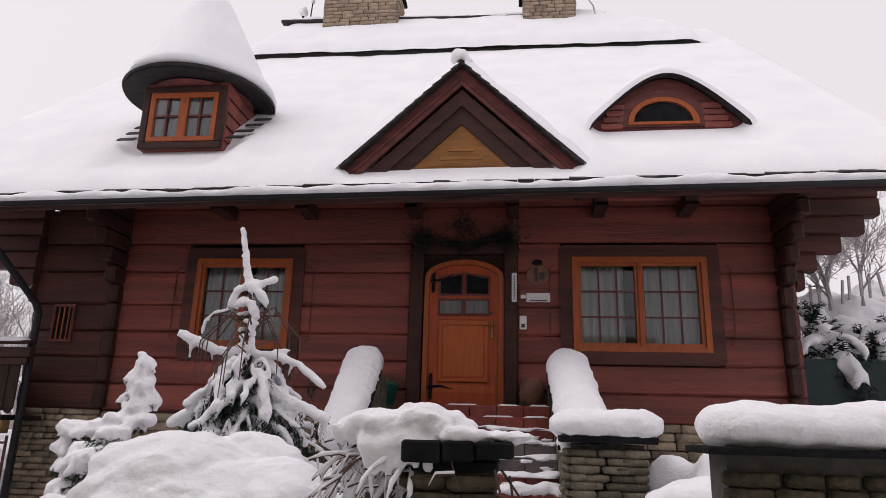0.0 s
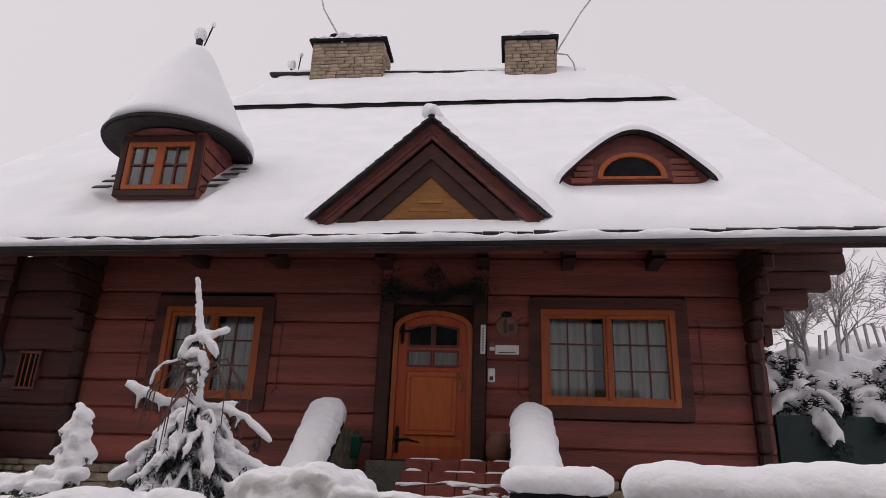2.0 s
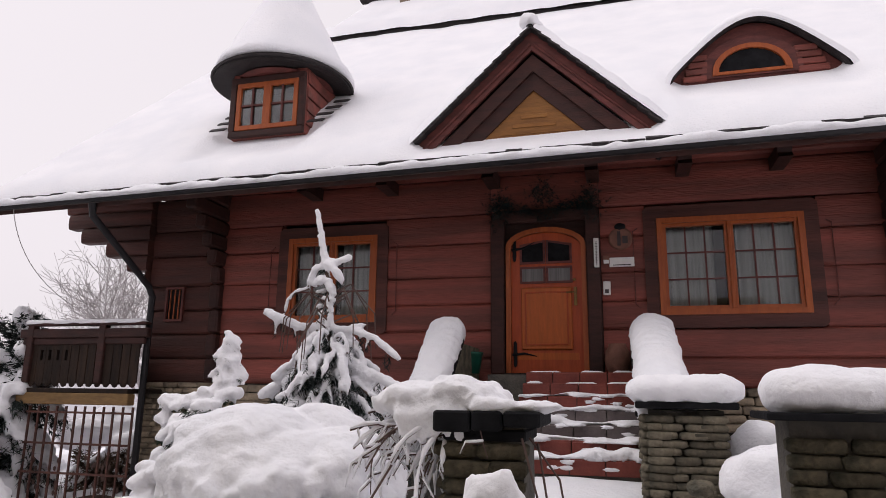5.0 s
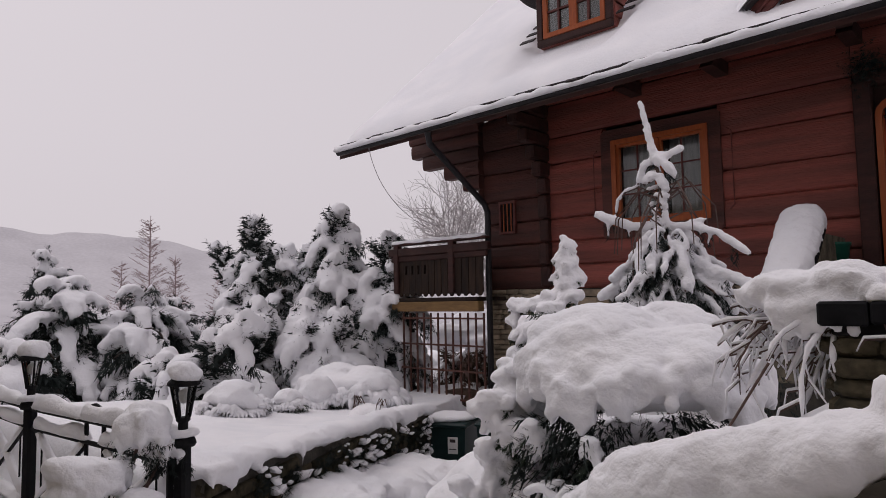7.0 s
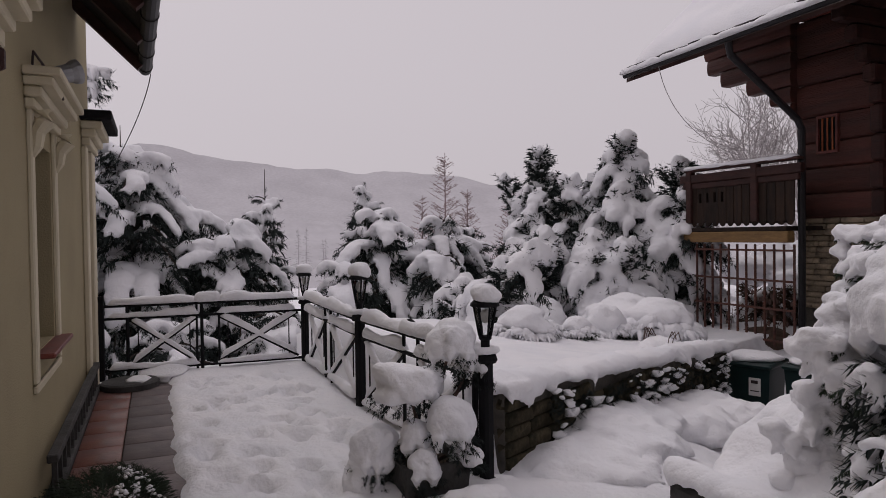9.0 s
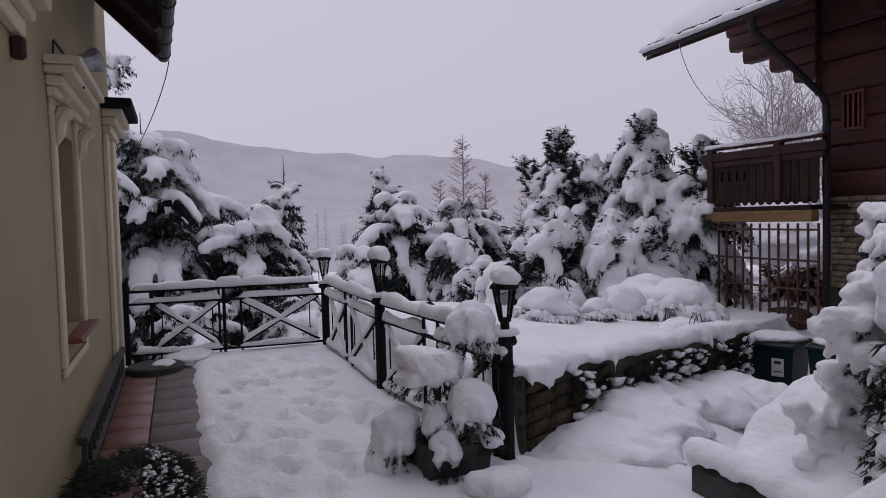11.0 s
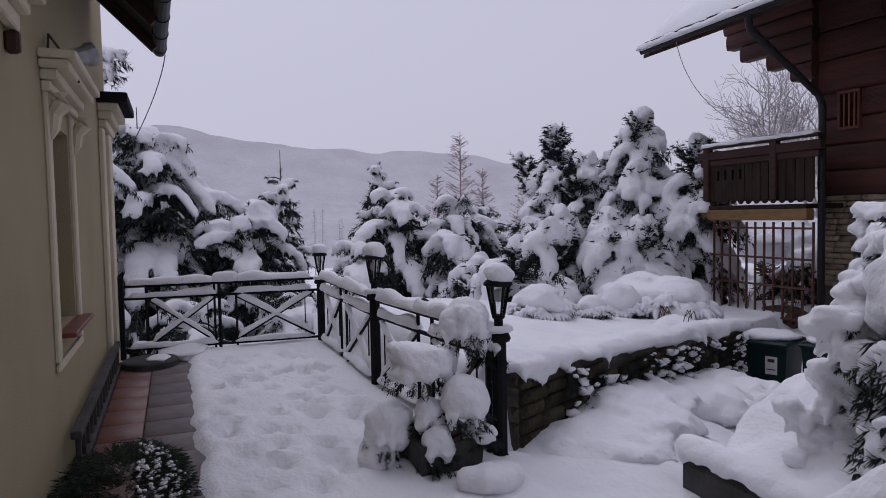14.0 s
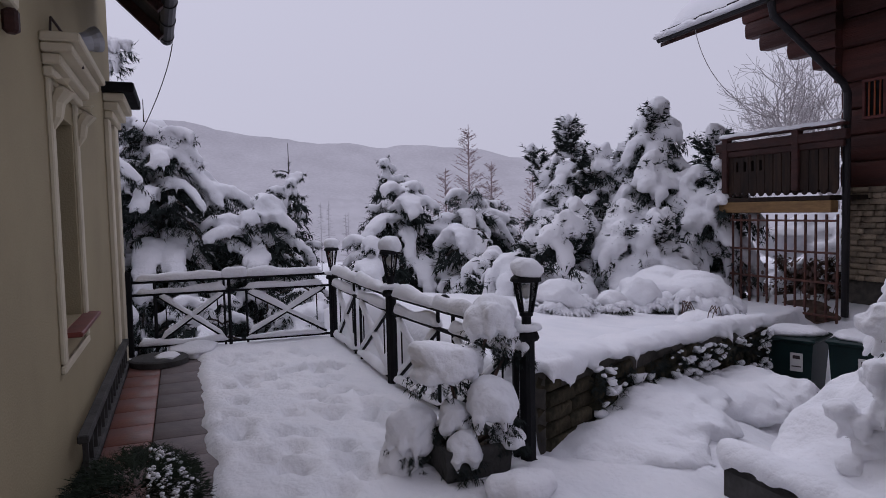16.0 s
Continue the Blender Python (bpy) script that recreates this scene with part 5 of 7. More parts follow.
# the group of junipers above the retaining wall
juniper((-10.3, 8.3, -0.6), [(0.0, 0.05, 4.0, 0.50, 1.0), (-0.5, -0.2, 3.2, 0.50, 1.0), (0.4, -0.35, 2.9, 0.52, 1.0)], "upright juniper bowed under heavy snow", 11, 0.36)
juniper((-11.2, 7.35, -0.6), [(-0.45, 0.0, 3.9, 0.38, 0.5), (-1.35, -0.35, 3.4, 0.22, 0.4), (0.35, 0.2, 3.2, 0.42, 1.0), (-0.2, -0.4, 2.5, 0.55, 1.0), (-0.8, -0.2, 2.4, 0.4, 0.7)], "leaning juniper with dark plumes and patchy snow", 12, 0.32)
juniper((-9.35, 8.75, -0.6), [(0.1, 0.1, 3.4, 0.50, 0.85), (0.5, -0.1, 2.8, 0.42, 0.75), (-0.3, -0.3, 2.6, 0.5, 1.0)], "bushy juniper beside the balcony", 13, 0.34)
juniper((-9.3, 7.25, -0.5), [(-0.3, -0.2, 2.0, 0.50, 1.0), (0.4, 0.1, 1.75, 0.48, 1.0), (0.1, -0.4, 1.6, 0.5, 1.0)], "low spreading juniper under a load of snow", 14, 0.36)
juniper((-10.4, 6.2, -0.5), [(-0.5, 0.2, 1.8, 0.5, 1.0), (0.4, 0.3, 2.0, 0.45, 1.0), (0.9, 0.0, 1.7, 0.4, 1.0)], "broad juniper bent by snow", 15, 0.36)
juniper((-9.1, 4.6, -0.3), [(-0.6, 0.0, 1.0, 0.4, 1.0), (0.5, 0.25, 1.35, 0.32, 1.0), (1.0, 0.5, 1.6, 0.25, 1.0)], "arching juniper buried in snow", 16, 0.34)

# the big spruce past the terrace rail and the trees behind it
conifer("spruce", (-12.6, -0.15, -1.9), 4.9, 2.9, "large dark spruce with snow on drooping boughs", 21, (0, -0.06), 125, top_bare=0.5, load=1.2, lift=0.42, droop=0.85, twig=0.34, power=0.5, group="spruces", layers=11, dense=1.3, fingers=1.4)
conifer("spruce", (-12.0, 1.3, -1.8), 3.5, 1.6, "dark spruce with an arched snowy top", 20, (0, 0), 54, load=1.2, lift=0.5, droop=0.95, twig=0.34, power=0.4, group="spruces", layers=9, dense=1.3, fingers=1.4)
conifer("spruce", (-15.5, 2.4, -2.8), 5.3, 1.05, "slim spruce with an open crown", 22, (0, 0), 50, top_bare=0.6, load=0.9, lift=0.1, droop=0.35, twig=0.32, power=0.45, group="spruces")
conifer("spruce", (-13.6, 1.3, -2.3), 4.0, 1.9, "snowy spruce with arching boughs", 23, (0, 0), 54, load=1.3, lift=0.2, droop=0.5, twig=0.34, power=0.5, group="spruces", layers=7)
conifer("spruce", (-15.2, 4.7, -2.4), 5.1, 1.5, "spruce with a bare bent leader", 24, (-0.02, 0.0), 50, load=0.9, lift=0.45, droop=0.45, twig=0.36, power=0.8, group="spruces", layers=8)
conifer("spruce", (-12.6, 4.1, -1.7), 3.6, 1.9, "young spruce loaded with snow", 25, (0, 0), 54, load=1.25, lift=0.5, droop=0.95, twig=0.36, power=0.45, group="spruces", layers=6)
conifer("spruce", (-12.8, 5.6, -1.7), 3.5, 1.8, "young spruce loaded with snow", 26, (0, 0), 50, load=1.2, lift=0.5, droop=0.95, twig=0.36, power=0.45, group="spruces", layers=6)
conifer("spruce", (-14.0, 6.6, -2.0), 3.6, 1.4, "young spruce standing among larches", 33, (0, 0), 46, load=1.0, lift=0.3, droop=0.5, twig=0.36, power=0.5, group="spruces", layers=7)
conifer("spruce", (-10.9, 3.1, -1.4), 2.3, 1.4, "low snowy spruce behind the rail", 27, (0, 0), 42, load=1.3, lift=0.6, droop=1.0, twig=0.38, power=0.4, group="spruces", layers=5)
conifer("spruce", (-10.4, 1.9, -1.6), 1.9, 1.2, "low dark spruce behind the rail", 34, (0, 0), 40, load=1.2, lift=0.4, droop=0.6, twig=0.38, power=0.4, group="spruces", layers=5)
conifer("spruce", (-10.2, 0.3, -1.7), 1.9, 1.3, "low dark spruce behind the rail", 35, (0, 0), 40, load=0.9, lift=0.4, droop=0.6, twig=0.38, power=0.4, group="spruces", layers=5)
conifer("spruce", (-11.2, 4.9, -1.2), 2.3, 1.4, "low snowy spruce behind the rail", 28, (0, 0), 40, load=1.3, lift=0.6, droop=1.0, twig=0.38, power=0.4, group="spruces", layers=5)
conifer("spruce", (-16.5, 8.0, -2.6), 4.3, 1.6, "snowy spruce in the tree belt", 29, (0, 0), 44, load=1.2, lift=0.25, droop=0.5, twig=0.36, power=0.5, group="spruces")
conifer("spruce", (-14.5, 9.5, -2.0), 3.4, 1.6, "snowy spruce in the tree belt", 30, (0, 0), 44, load=1.2, lift=0.25, droop=0.5, twig=0.36, power=0.5, group="spruces")
tall = conifer("spruce", (-11.2, -2.3, -1.8), 8.6, 2.5, "tall spruce close to the cream house", 31, (0, 0), 56, load=1.2, lift=0.15, droop=0.45, twig=0.34, power=0.6, group="spruces")

r = random.Random(36)
wd, nd, s = Soup(), Soup(), Soup()
bough(nd, s, wd, (0.0, 0.0, 5.45), 0.86, 2.55, 0.10, 0.06, r, 1.0, 0.16, 1.0, 1.3)
bough(nd, s, wd, (0.0, 0.0, 5.25), 0.84, 2.45, 0.12, 0.08, r, 0.9, 0.14, 1.0, 1.3)
part("long_bough", wd, BARK, tall)
part("bough_needles", nd, NEEDLE, tall)
part("bough_snow", s, SNOW, tall, smooth=True)


def bare_tree(name, at, height, label, seed, material, levels=5, base=0.10):
    """A round-headed leafless tree: limbs fork again and again into fine twigs."""
    r = random.Random(seed)
    t = thing(name, label, "tree", at=at)
    trunk, crown = Soup(), Soup()

    def grow(p, d, l, rad, lev):
        pts = [p]
        for _ in range(3):
            d = (d + Vector((r.uniform(-1, 1), r.uniform(-1, 1), r.uniform(-0.6, 0.8))) * 0.14).normalized()
            pts.append(pts[-1] + d * (l / 3))
        (trunk if lev == 0 else crown).tube(pts, [max(0.006, rad * (1 - 0.15 * i)) for i in range(4)], 6 if lev < 2 else 3, cap=False)
        if lev < levels:
            for i in range((6, 5, 5, 4, 4, 3)[lev]):
                perp = d.cross(Vector((r.uniform(-1, 1), r.uniform(-1, 1), r.uniform(-1, 1)))).normalized()
                a = r.uniform(0.3, 0.95)
                grow(pts[3] if i < 2 else pts[r.choice((1, 2, 2))], (d * math.cos(a) + perp * math.sin(a) + Vector((0, 0, 0.06))).normalized(), l * r.uniform(0.55, 0.8), rad * 0.55, lev + 1)

    grow(Vector((0, 0, 0)), Vector((0, 0, 1)), height * 0.30, base, 0)
    part("trunk", trunk, material, t)
    part("crown", crown, material, t)
    return t


def larch(at, height, label, seed):
    """A straight stem with many fine, slightly rising branches."""
    r = random.Random(seed)
    t = thing("larch", label, "tree", "larches", at=at)
    trunk, crown = Soup(), Soup()
    trunk.tube([(0, 0, -0.5), (0.08, 0, height * 0.5), (0, 0.05, height)], [0.07, 0.045, 0.01], 6)
    for i in range(260):
        f = r.uniform(0.12, 0.98)
        a = r.uniform(0, 6.28)
        l = (0.22 * height * (1 - f) + 0.25) * r.uniform(0.6, 1.1)
        d = Vector((math.cos(a), math.sin(a), 0))
        p = Vector((0, 0, height * f))
        q = p + d * l + Vector((0, 0, l * r.uniform(0.2, 0.7)))
        crown.tube([p, (p + q) / 2 - Vector((0, 0, 0.05 * l)), q], [0.011, 0.008, 0.005], 3, cap=False)
        for _ in range(6):
            m = p + (q - p) * r.uniform(0.3, 0.95)
            crown.tube([m, m + Vector((r.uniform(-1, 1), r.uniform(-1, 1), r.uniform(-0.6, 0.7))) * (0.22 * l)], [0.008, 0.005], 3, cap=False)
    part("trunk", trunk, LARCH, t)
    part("crown", crown, LARCH, t)


larch((-24.7, 10.9, -4.0), 8.9, "bare frosted larch with pinkish twigs", 41)
larch((-24.3, 11.7, -4.0), 7.4, "slender bare larch with pinkish twigs", 42)
larch((-25.5, 10.2, -4.4), 7.6, "bare frosted larch in the haze", 43)
larch((-24, 13.4, -4.0), 6.8, "bare frosted larch in the haze", 45)
bare_tree("fruit_tree", (-13.2, 17.2, -0.6), 8.8, "bare snow-lined tree behind the balcony", 44, FROST)

rng = random.Random(77)
for kind in range(3):
    s = thing("distant_tree", "thin bare tree, haze painted into its pale colour", "tree", "distant wood", at=(-70, 20 + 9 * kind, -12))
    tr, cr = Soup(), Soup()
    h = 10 + kind
    tr.tube([(0, 0, -3), (0.1, 0, h * 0.5), (0, 0.1, h)], [0.16, 0.1, 0.03], 5)
    for i in range(60):
        f = rng.uniform(0.25, 0.98)
        a, l = rng.uniform(0, 6.28), 0.16 * h * (1.05 - f) + 0.2
        cr.tube([(0, 0, h * f), (l * math.cos(a), l * math.sin(a), h * f + (0.3 - 0.25 * kind) * l)], [0.05, 0.02], 3)
    # the pale trunk and crown colour imitates haze
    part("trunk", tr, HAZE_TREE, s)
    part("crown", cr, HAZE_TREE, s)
    for i in range(9):
        az, d = rng.uniform(56, 98), rng.uniform(70, 150)
        copy_thing(s, pose(-d * math.sin(radians(az)), d * math.cos(radians(az)), -13 + d * 0.035, 0, 0, rng.uniform(0, 360)))

# garden shrubs in front of the house
big = thing("snow_covered_bush", "wide evergreen bush buried under a smooth dome of snow", "bush")
r = random.Random(51)
s, nd = Soup(), Soup()
BX, BY, BA, BB = -1.40, 3.28, 0.60, 0.48
s.lump((BX, BY, 1.20), (0.60, 0.46, 0.22), rough=0.12, ball=ICO3)
s.lump((BX - 0.16, BY - 0.02, 1.31), (0.42, 0.36, 0.21), (0, 6, 0), rough=0.15, ball=ICO3)
s.lump((BX + 0.08, BY + 0.26, 1.33), (0.30, 0.22, 0.20), rough=0.15, ball=ICO3)
s.lump((BX + 0.33, BY - 0.02, 1.24), (0.30, 0.32, 0.17), rough=0.15, ball=ICO3)
s.lump((BX - 0.30, BY - 0.22, 1.22), (0.24, 0.22, 0.16), rough=0.2, ball=ICO3)
for i in range(120):
    a = r.uniform(-math.pi, math.pi)
    q = r.uniform(0.9, 1.02)
    x, y = BX + BA * q * math.cos(a), BY + BB * q * math.sin(a)
    z = 1.14 + 0.05 * math.sin(a * 5) + r.uniform(-0.05, 0.04)
    l = r.uniform(0.06, 0.17)
    e = Vector((math.cos(a), math.sin(a), 0))
    s.tube([Vector((x, y, z + 0.05)) - e * 0.08, Vector((x, y, z)) + e * 0.02, Vector((x, y, z - l * 0.6)) + e * 0.03, Vector((x + r.uniform(-0.03, 0.03), y, z - l)) + e * 0.02], [0.06, 0.05, 0.036, 0.016], 7)
for i in range(1500):
    a, q = r.uniform(0, 2 * math.pi), r.uniform(0.3, 1.0)
    tuft(nd, (BX + BA * q * math.cos(a), BY + BB * q * math.sin(a), r.uniform(0.15, 0.95)), (math.cos(a), math.sin(a), -0.3), 0.12, 0.05, 9, r, 0.12)
part("needles", nd, NEEDLE, big)
fuse(part("snow", s, SNOW, big, "smooth dome of snow", smooth=True), 0.018, 3, 0.03, 0.16)
fs, nd2, tw = Soup(), Soup(), Soup()
for i in range(46):
    a = r.uniform(-3.3, 0.2)
    z = r.uniform(0.25, 0.92)
    q = r.uniform(0.92, 1.06)
    p = Vector((BX + BA * q * math.cos(a), BY + BB * q * math.sin(a), z))
    for _ in range(3):
        fs.lump(p + Vector((r.uniform(-0.05, 0.05), r.uniform(-0.03, 0.03), r.uniform(-0.03, 0.03))), (0.045, 0.04, 0.03), rough=0.5)
    for _ in range(3):
        o = Vector((r.uniform(-0.08, 0.08), r.uniform(-0.06, 0), -r.uniform(0.05, 0.16)))
        fs.tube([p, p + o * 0.6 + Vector((0, 0, 0.02)), p + o], [0.03, 0.024, 0.010], 6)
    tuft(nd2, p + Vector((0, 0, -0.04)), (math.cos(a), math.sin(a), -0.7), 0.13, 0.030, 36, r, 0.12)
# the leafy flank that cascades towards the path
for i in range(26):
    f = i / 25
    p = Vector((-2.02 - 0.28 * f + r.uniform(-0.07, 0.07), 3.18 + r.uniform(-0.16, 0.18), 1.14 - 0.92 * f))
    for _ in range(4):
        fs.lump(p + Vector((r.uniform(-0.08, 0.08), r.uniform(-0.08, 0.08), r.uniform(-0.03, 0.04))), (0.075, 0.07, 0.05), rough=0.4)
    for _ in range(5):
        a = r.uniform(1.8, 5.6)
        o = Vector((math.cos(a) * 0.10, math.sin(a) * 0.10, -r.uniform(0.05, 0.15)))
        fs.tube([p, p + o * 0.7 + Vector((0, 0, 0.02)), p + o], [0.04, 0.034, 0.014], 6)
        tuft(nd2, p + Vector((r.uniform(-0.06, 0.06), r.uniform(-0.06, 0.06), -r.uniform(0.02, 0.1))), o, 0.06, 0.028, 30, r, 0.12)
fuse(part("hanging_snow", fs, SNOW, big, smooth=True), 0.014, 2, 0.015, 0.06)
part("side_needles", nd2, NEEDLE_LIT, big)
# arched twigs below the dome, rolled in snow
arches = Soup()
for x0, z0, x1, z1, h in ((-1.62, 0.42, -1.22, 0.34, 0.30), (-1.52, 0.34, -1.05, 0.52, 0.16), (-1.30, 0.40, -1.02, 0.80, 0.05), (-1.20, 0.50, -1.18, 0.88, 0.0), (-1.70, 0.62, -1.40, 0.40, 0.12)):
    pts = [Vector((x0 + (x1 - x0) * t, 2.72, z0 + (z1 - z0) * t + 4 * h * t * (1 - t))) for t in np.linspace(0, 1, 9)]
    tw.tube(pts, 0.008, 5)
    arches.tube([p + Vector((0, 0, 0.012)) for p in pts], [0.022 * r.uniform(0.8, 1.2) for _ in pts], 7)
part("arched_twig", tw, TWIG, big)
part("twig_snow", arches, SNOW, big, smooth=True)

bl = thing("dwarf_conifer", "dwarf conifer caked with snow, its tip upright", "bush")
wd, nd, s = Soup(), Soup(), Soup()
r = random.Random(52)


def clot(p, k, n=4):
    """A clot of wet snow on a spray, with needles showing beneath."""
    p = Vector(p)
    for _ in range(3):
        s.lump(p + Vector((r.uniform(-0.4, 0.4) * k, r.uniform(-0.4, 0.4) * k, r.uniform(-0.15, 0.25) * k)), (k * r.uniform(0.55, 0.85), k * r.uniform(0.55, 0.85), k * r.uniform(0.4, 0.6)), (r.uniform(-20, 20), r.uniform(-20, 20), 0), 0.45, freq=1.9)
    for _ in range(n):
        a = r.uniform(0, 6.28)
        e = Vector((math.cos(a), math.sin(a), -r.uniform(0.6, 1.3)))
        q = p + Vector((math.cos(a), math.sin(a), 0)) * (0.5 * k)
        s.tube([q, q + e * (0.35 * k), q + e * (0.7 * k)], [0.30 * k, 0.24 * k, 0.09 * k], 6)
        tuft(nd, q + Vector((r.uniform(-0.3, 0.3) * k, r.uniform(-0.3, 0.3) * k, -r.uniform(0.1, 0.6) * k)), e, 0.45 * k, 0.028, 34, r, 0.12)


for i in range(9):
    f = i / 8
    clot((-2.50 + 0.03 * math.sin(i * 2.2), 4.42, 1.66 + 0.36 * f), 0.098 - 0.05 * f * f, 3)
for i in range(7):
    f = i / 6
    clot((-2.42 - 0.44 * f, 4.36 - 0.06 * f, 1.56 + 0.03 * math.sin(f * 6) - 0.04 * f), 0.095, 4)
for i in range(4):
    clot((-2.92 + 0.03 * i, 4.3, 1.50 - 0.11 * i), 0.085, 4)
for i in range(64):
    f = i / 63
    a = i * 2.39996
    rad = 0.09 + 0.25 * math.sin(min(1.0, f * 1.5 + 0.12) * 1.57) * r.uniform(0.8, 1.1)
    if r.random() < 0.8:
        clot((-2.43 - 0.12 * f + rad * math.cos(a), 4.15 + rad * 0.85 * math.sin(a), 1.42 - 1.3 * f + r.uniform(-0.06, 0.06)), r.uniform(0.08, 0.15), 4)
for i in range(900):
    f = r.random()
    a = r.uniform(0, 6.28)
    q = (0.10 + 0.30 * min(1, f * 1.4)) * math.sqrt(r.random())
    tuft(nd, (-2.43 - 0.12 * f + q * math.cos(a), 4.17 + q * math.sin(a), 1.46 - 1.42 * f), (math.cos(a), math.sin(a), -0.2), 0.12, 0.032, 22, r, 0.13)
wd.tube([(-2.70, 4.2, 0.1), (-2.60, 4.35, 1.2), (-2.50, 4.42, 1.95)], [0.05, 0.04, 0.015], 6)
part("trunk", wd, BARK, bl)
part("needles", nd, NEEDLE_LIT, bl)
fuse(part("snow", s, SNOW, bl, smooth=True), 0.018, 1, 0.02, 0.07)

# the young weeping spruce before the left window
wp = thing("weeping_spruce", "young weeping spruce with a snow-crusted leader", "conifer")
wd, nd, s = Soup(), Soup(), Soup()
r = random.Random(53)
TX, TY = -2.14, 5.35
wd.tube([(TX, TY, 0.4), (TX + 0.02, TY, 1.6), (TX, TY, 2.4), (TX - 0.06, TY, 2.75), (TX - 0.15, TY, 3.18)], [0.05, 0.035, 0.022, 0.014, 0.008], 6)
for i in range(40):
    f = i / 39
    k = (0.033 - 0.010 * f) * r.uniform(0.8, 1.2)
    s.lump((TX - 0.06 - 0.10 * f + r.uniform(-0.008, 0.008), TY, 2.74 + 0.47 * f), (k, k, 0.022), rough=0.5)


def laden_arm(pts, rad, hang=0.5, drop=0.2):
    """A branch with a thick roll of snow on top and short needled twigs hanging below."""
    pts = [Vector(p) for p in pts]
    wd.tube(pts, [0.012] * (len(pts) - 1) + [0.006], 5)
    fine = [a + (b - a) * (i / 4) for a, b in zip(pts, pts[1:]) for i in range(4)] + [pts[-1]]
    s.tube([p + Vector((r.uniform(-0.1, 0.1) * rad, r.uniform(-0.2, 0.2) * rad, 0.5 * rad)) for p in fine], [rad * r.uniform(0.85, 1.15) for _ in fine[:-1]] + [rad * 0.7], 8)
    for a, b in zip(pts, pts[1:]):
        n = max(2, int((b - a).length / 0.035))
        for i in range(n):
            q = a + (b - a) * ((i + r.random()) / n)
            if r.random() < hang:
                l = drop * r.uniform(0.5, 1.2)
                e = q + Vector((r.uniform(-0.35, 0.35) * l, r.uniform(-0.35, 0.35) * l, -l))
                w = rad * r.uniform(0.4, 0.65)
                if r.random() < 0.7:
                    s.tube([q, (q + e) / 2 + Vector((0.01, -0.01, 0.02)), e], [w, w * 0.95, w * 0.5], 6)
                tuft(nd, q, e - q, l * 1.2, 0.045, 20, r, 0.10)


def ghost(x, z, y=0.0):
    return (x, TY + y, z)


laden_arm([ghost(-2.20, 2.72), ghost(-2.08, 2.70), ghost(-1.95, 2.75)], 0.034, 0.0)
laden_arm([ghost(-2.22, 2.72), ghost(-2.10, 2.64, -0.04), ghost(-2.01, 2.52, -0.04)], 0.038, 0.2, 0.05)
laden_arm([ghost(-2.18, 2.70), ghost(-2.28, 2.64, -0.03), ghost(-2.34, 2.50, -0.03)], 0.031, 0.2, 0.05)
laden_arm([ghost(-2.34, 2.49), ghost(-2.47, 2.46), ghost(-2.55, 2.38), ghost(-2.57, 2.26)], 0.018, 0.0)
laden_arm([ghost(-2.30, 2.50), ghost(-2.20, 2.54, -0.06), ghost(-2.10, 2.52, -0.06)], 0.032, 0.2, 0.05)
laden_arm([ghost(-2.13, 2.50, -0.05), ghost(-2.08, 2.40, -0.05), ghost(-2.11, 2.32, -0.05)], 0.040, 0.5, 0.06)
laden_arm([ghost(-2.11, 2.30, -0.04), ghost(-2.10, 2.22, -0.04), ghost(-2.12, 2.12, -0.04)], 0.036, 0.4, 0.07)
laden_arm([ghost(-2.74, 2.27, -0.05), ghost(-2.58, 2.20, -0.05), ghost(-2.40, 2.13, -0.03), ghost(-2.14, 2.12)], 0.040, 0.25, 0.12)
laden_arm([ghost(-2.14, 2.12), ghost(-1.90, 2.10), ghost(-1.68, 2.02, -0.05), ghost(-1.44, 1.84, -0.08)], 0.034, 0.35, 0.14)
laden_arm([ghost(-1.92, 2.14), ghost(-1.78, 2.15)], 0.018, 0.0)
laden_arm([ghost(-2.12, 1.98), ghost(-2.24, 1.88, -0.06), ghost(-2.40, 1.68, -0.1), ghost(-2.70, 1.52, -0.12)], 0.052, 0.4, 0.10)
laden_arm([ghost(-2.05, 1.86), ghost(-1.82, 1.76, -0.05), ghost(-1.60, 1.68, -0.08), ghost(-1.38, 1.58, -0.1)], 0.046, 0.5, 0.12)
for i in range(9):
    f = i / 8
    laden_arm([ghost(TX - 0.04 + 0.03 * math.sin(i * 2.1), 2.66 - 0.52 * f, r.uniform(-0.05, 0.05)), ghost(TX - 0.04 + r.uniform(-0.10, 0.12), 2.63 - 0.52 * f, -0.05)], 0.020, 0.5, 0.07)
for k in range(135):
    f = ((k + 0.5) / 135) ** 0.8
    a = k * 2.39996 + r.uniform(-0.3, 0.3)
    l = (0.26 + 0.50 * f) * r.uniform(0.72, 1.15)
    d = Vector((math.cos(a), math.sin(a) * 0.85, 0)) * l
    o = Vector((TX + 0.03, TY, 2.10 - 0.85 * f))
    laden_arm([o + d * 0.2, o + d * 0.55 + Vector((0, 0, 0.03)), o + d * 0.82 + Vector((0, 0, -0.03 - 0.05 * r.random())), o + d + Vector((r.uniform(-0.05, 0.05), 0, -0.08 - 0.14 * r.random()))], r.uniform(0.016, 0.038), 0.45, 0.09)
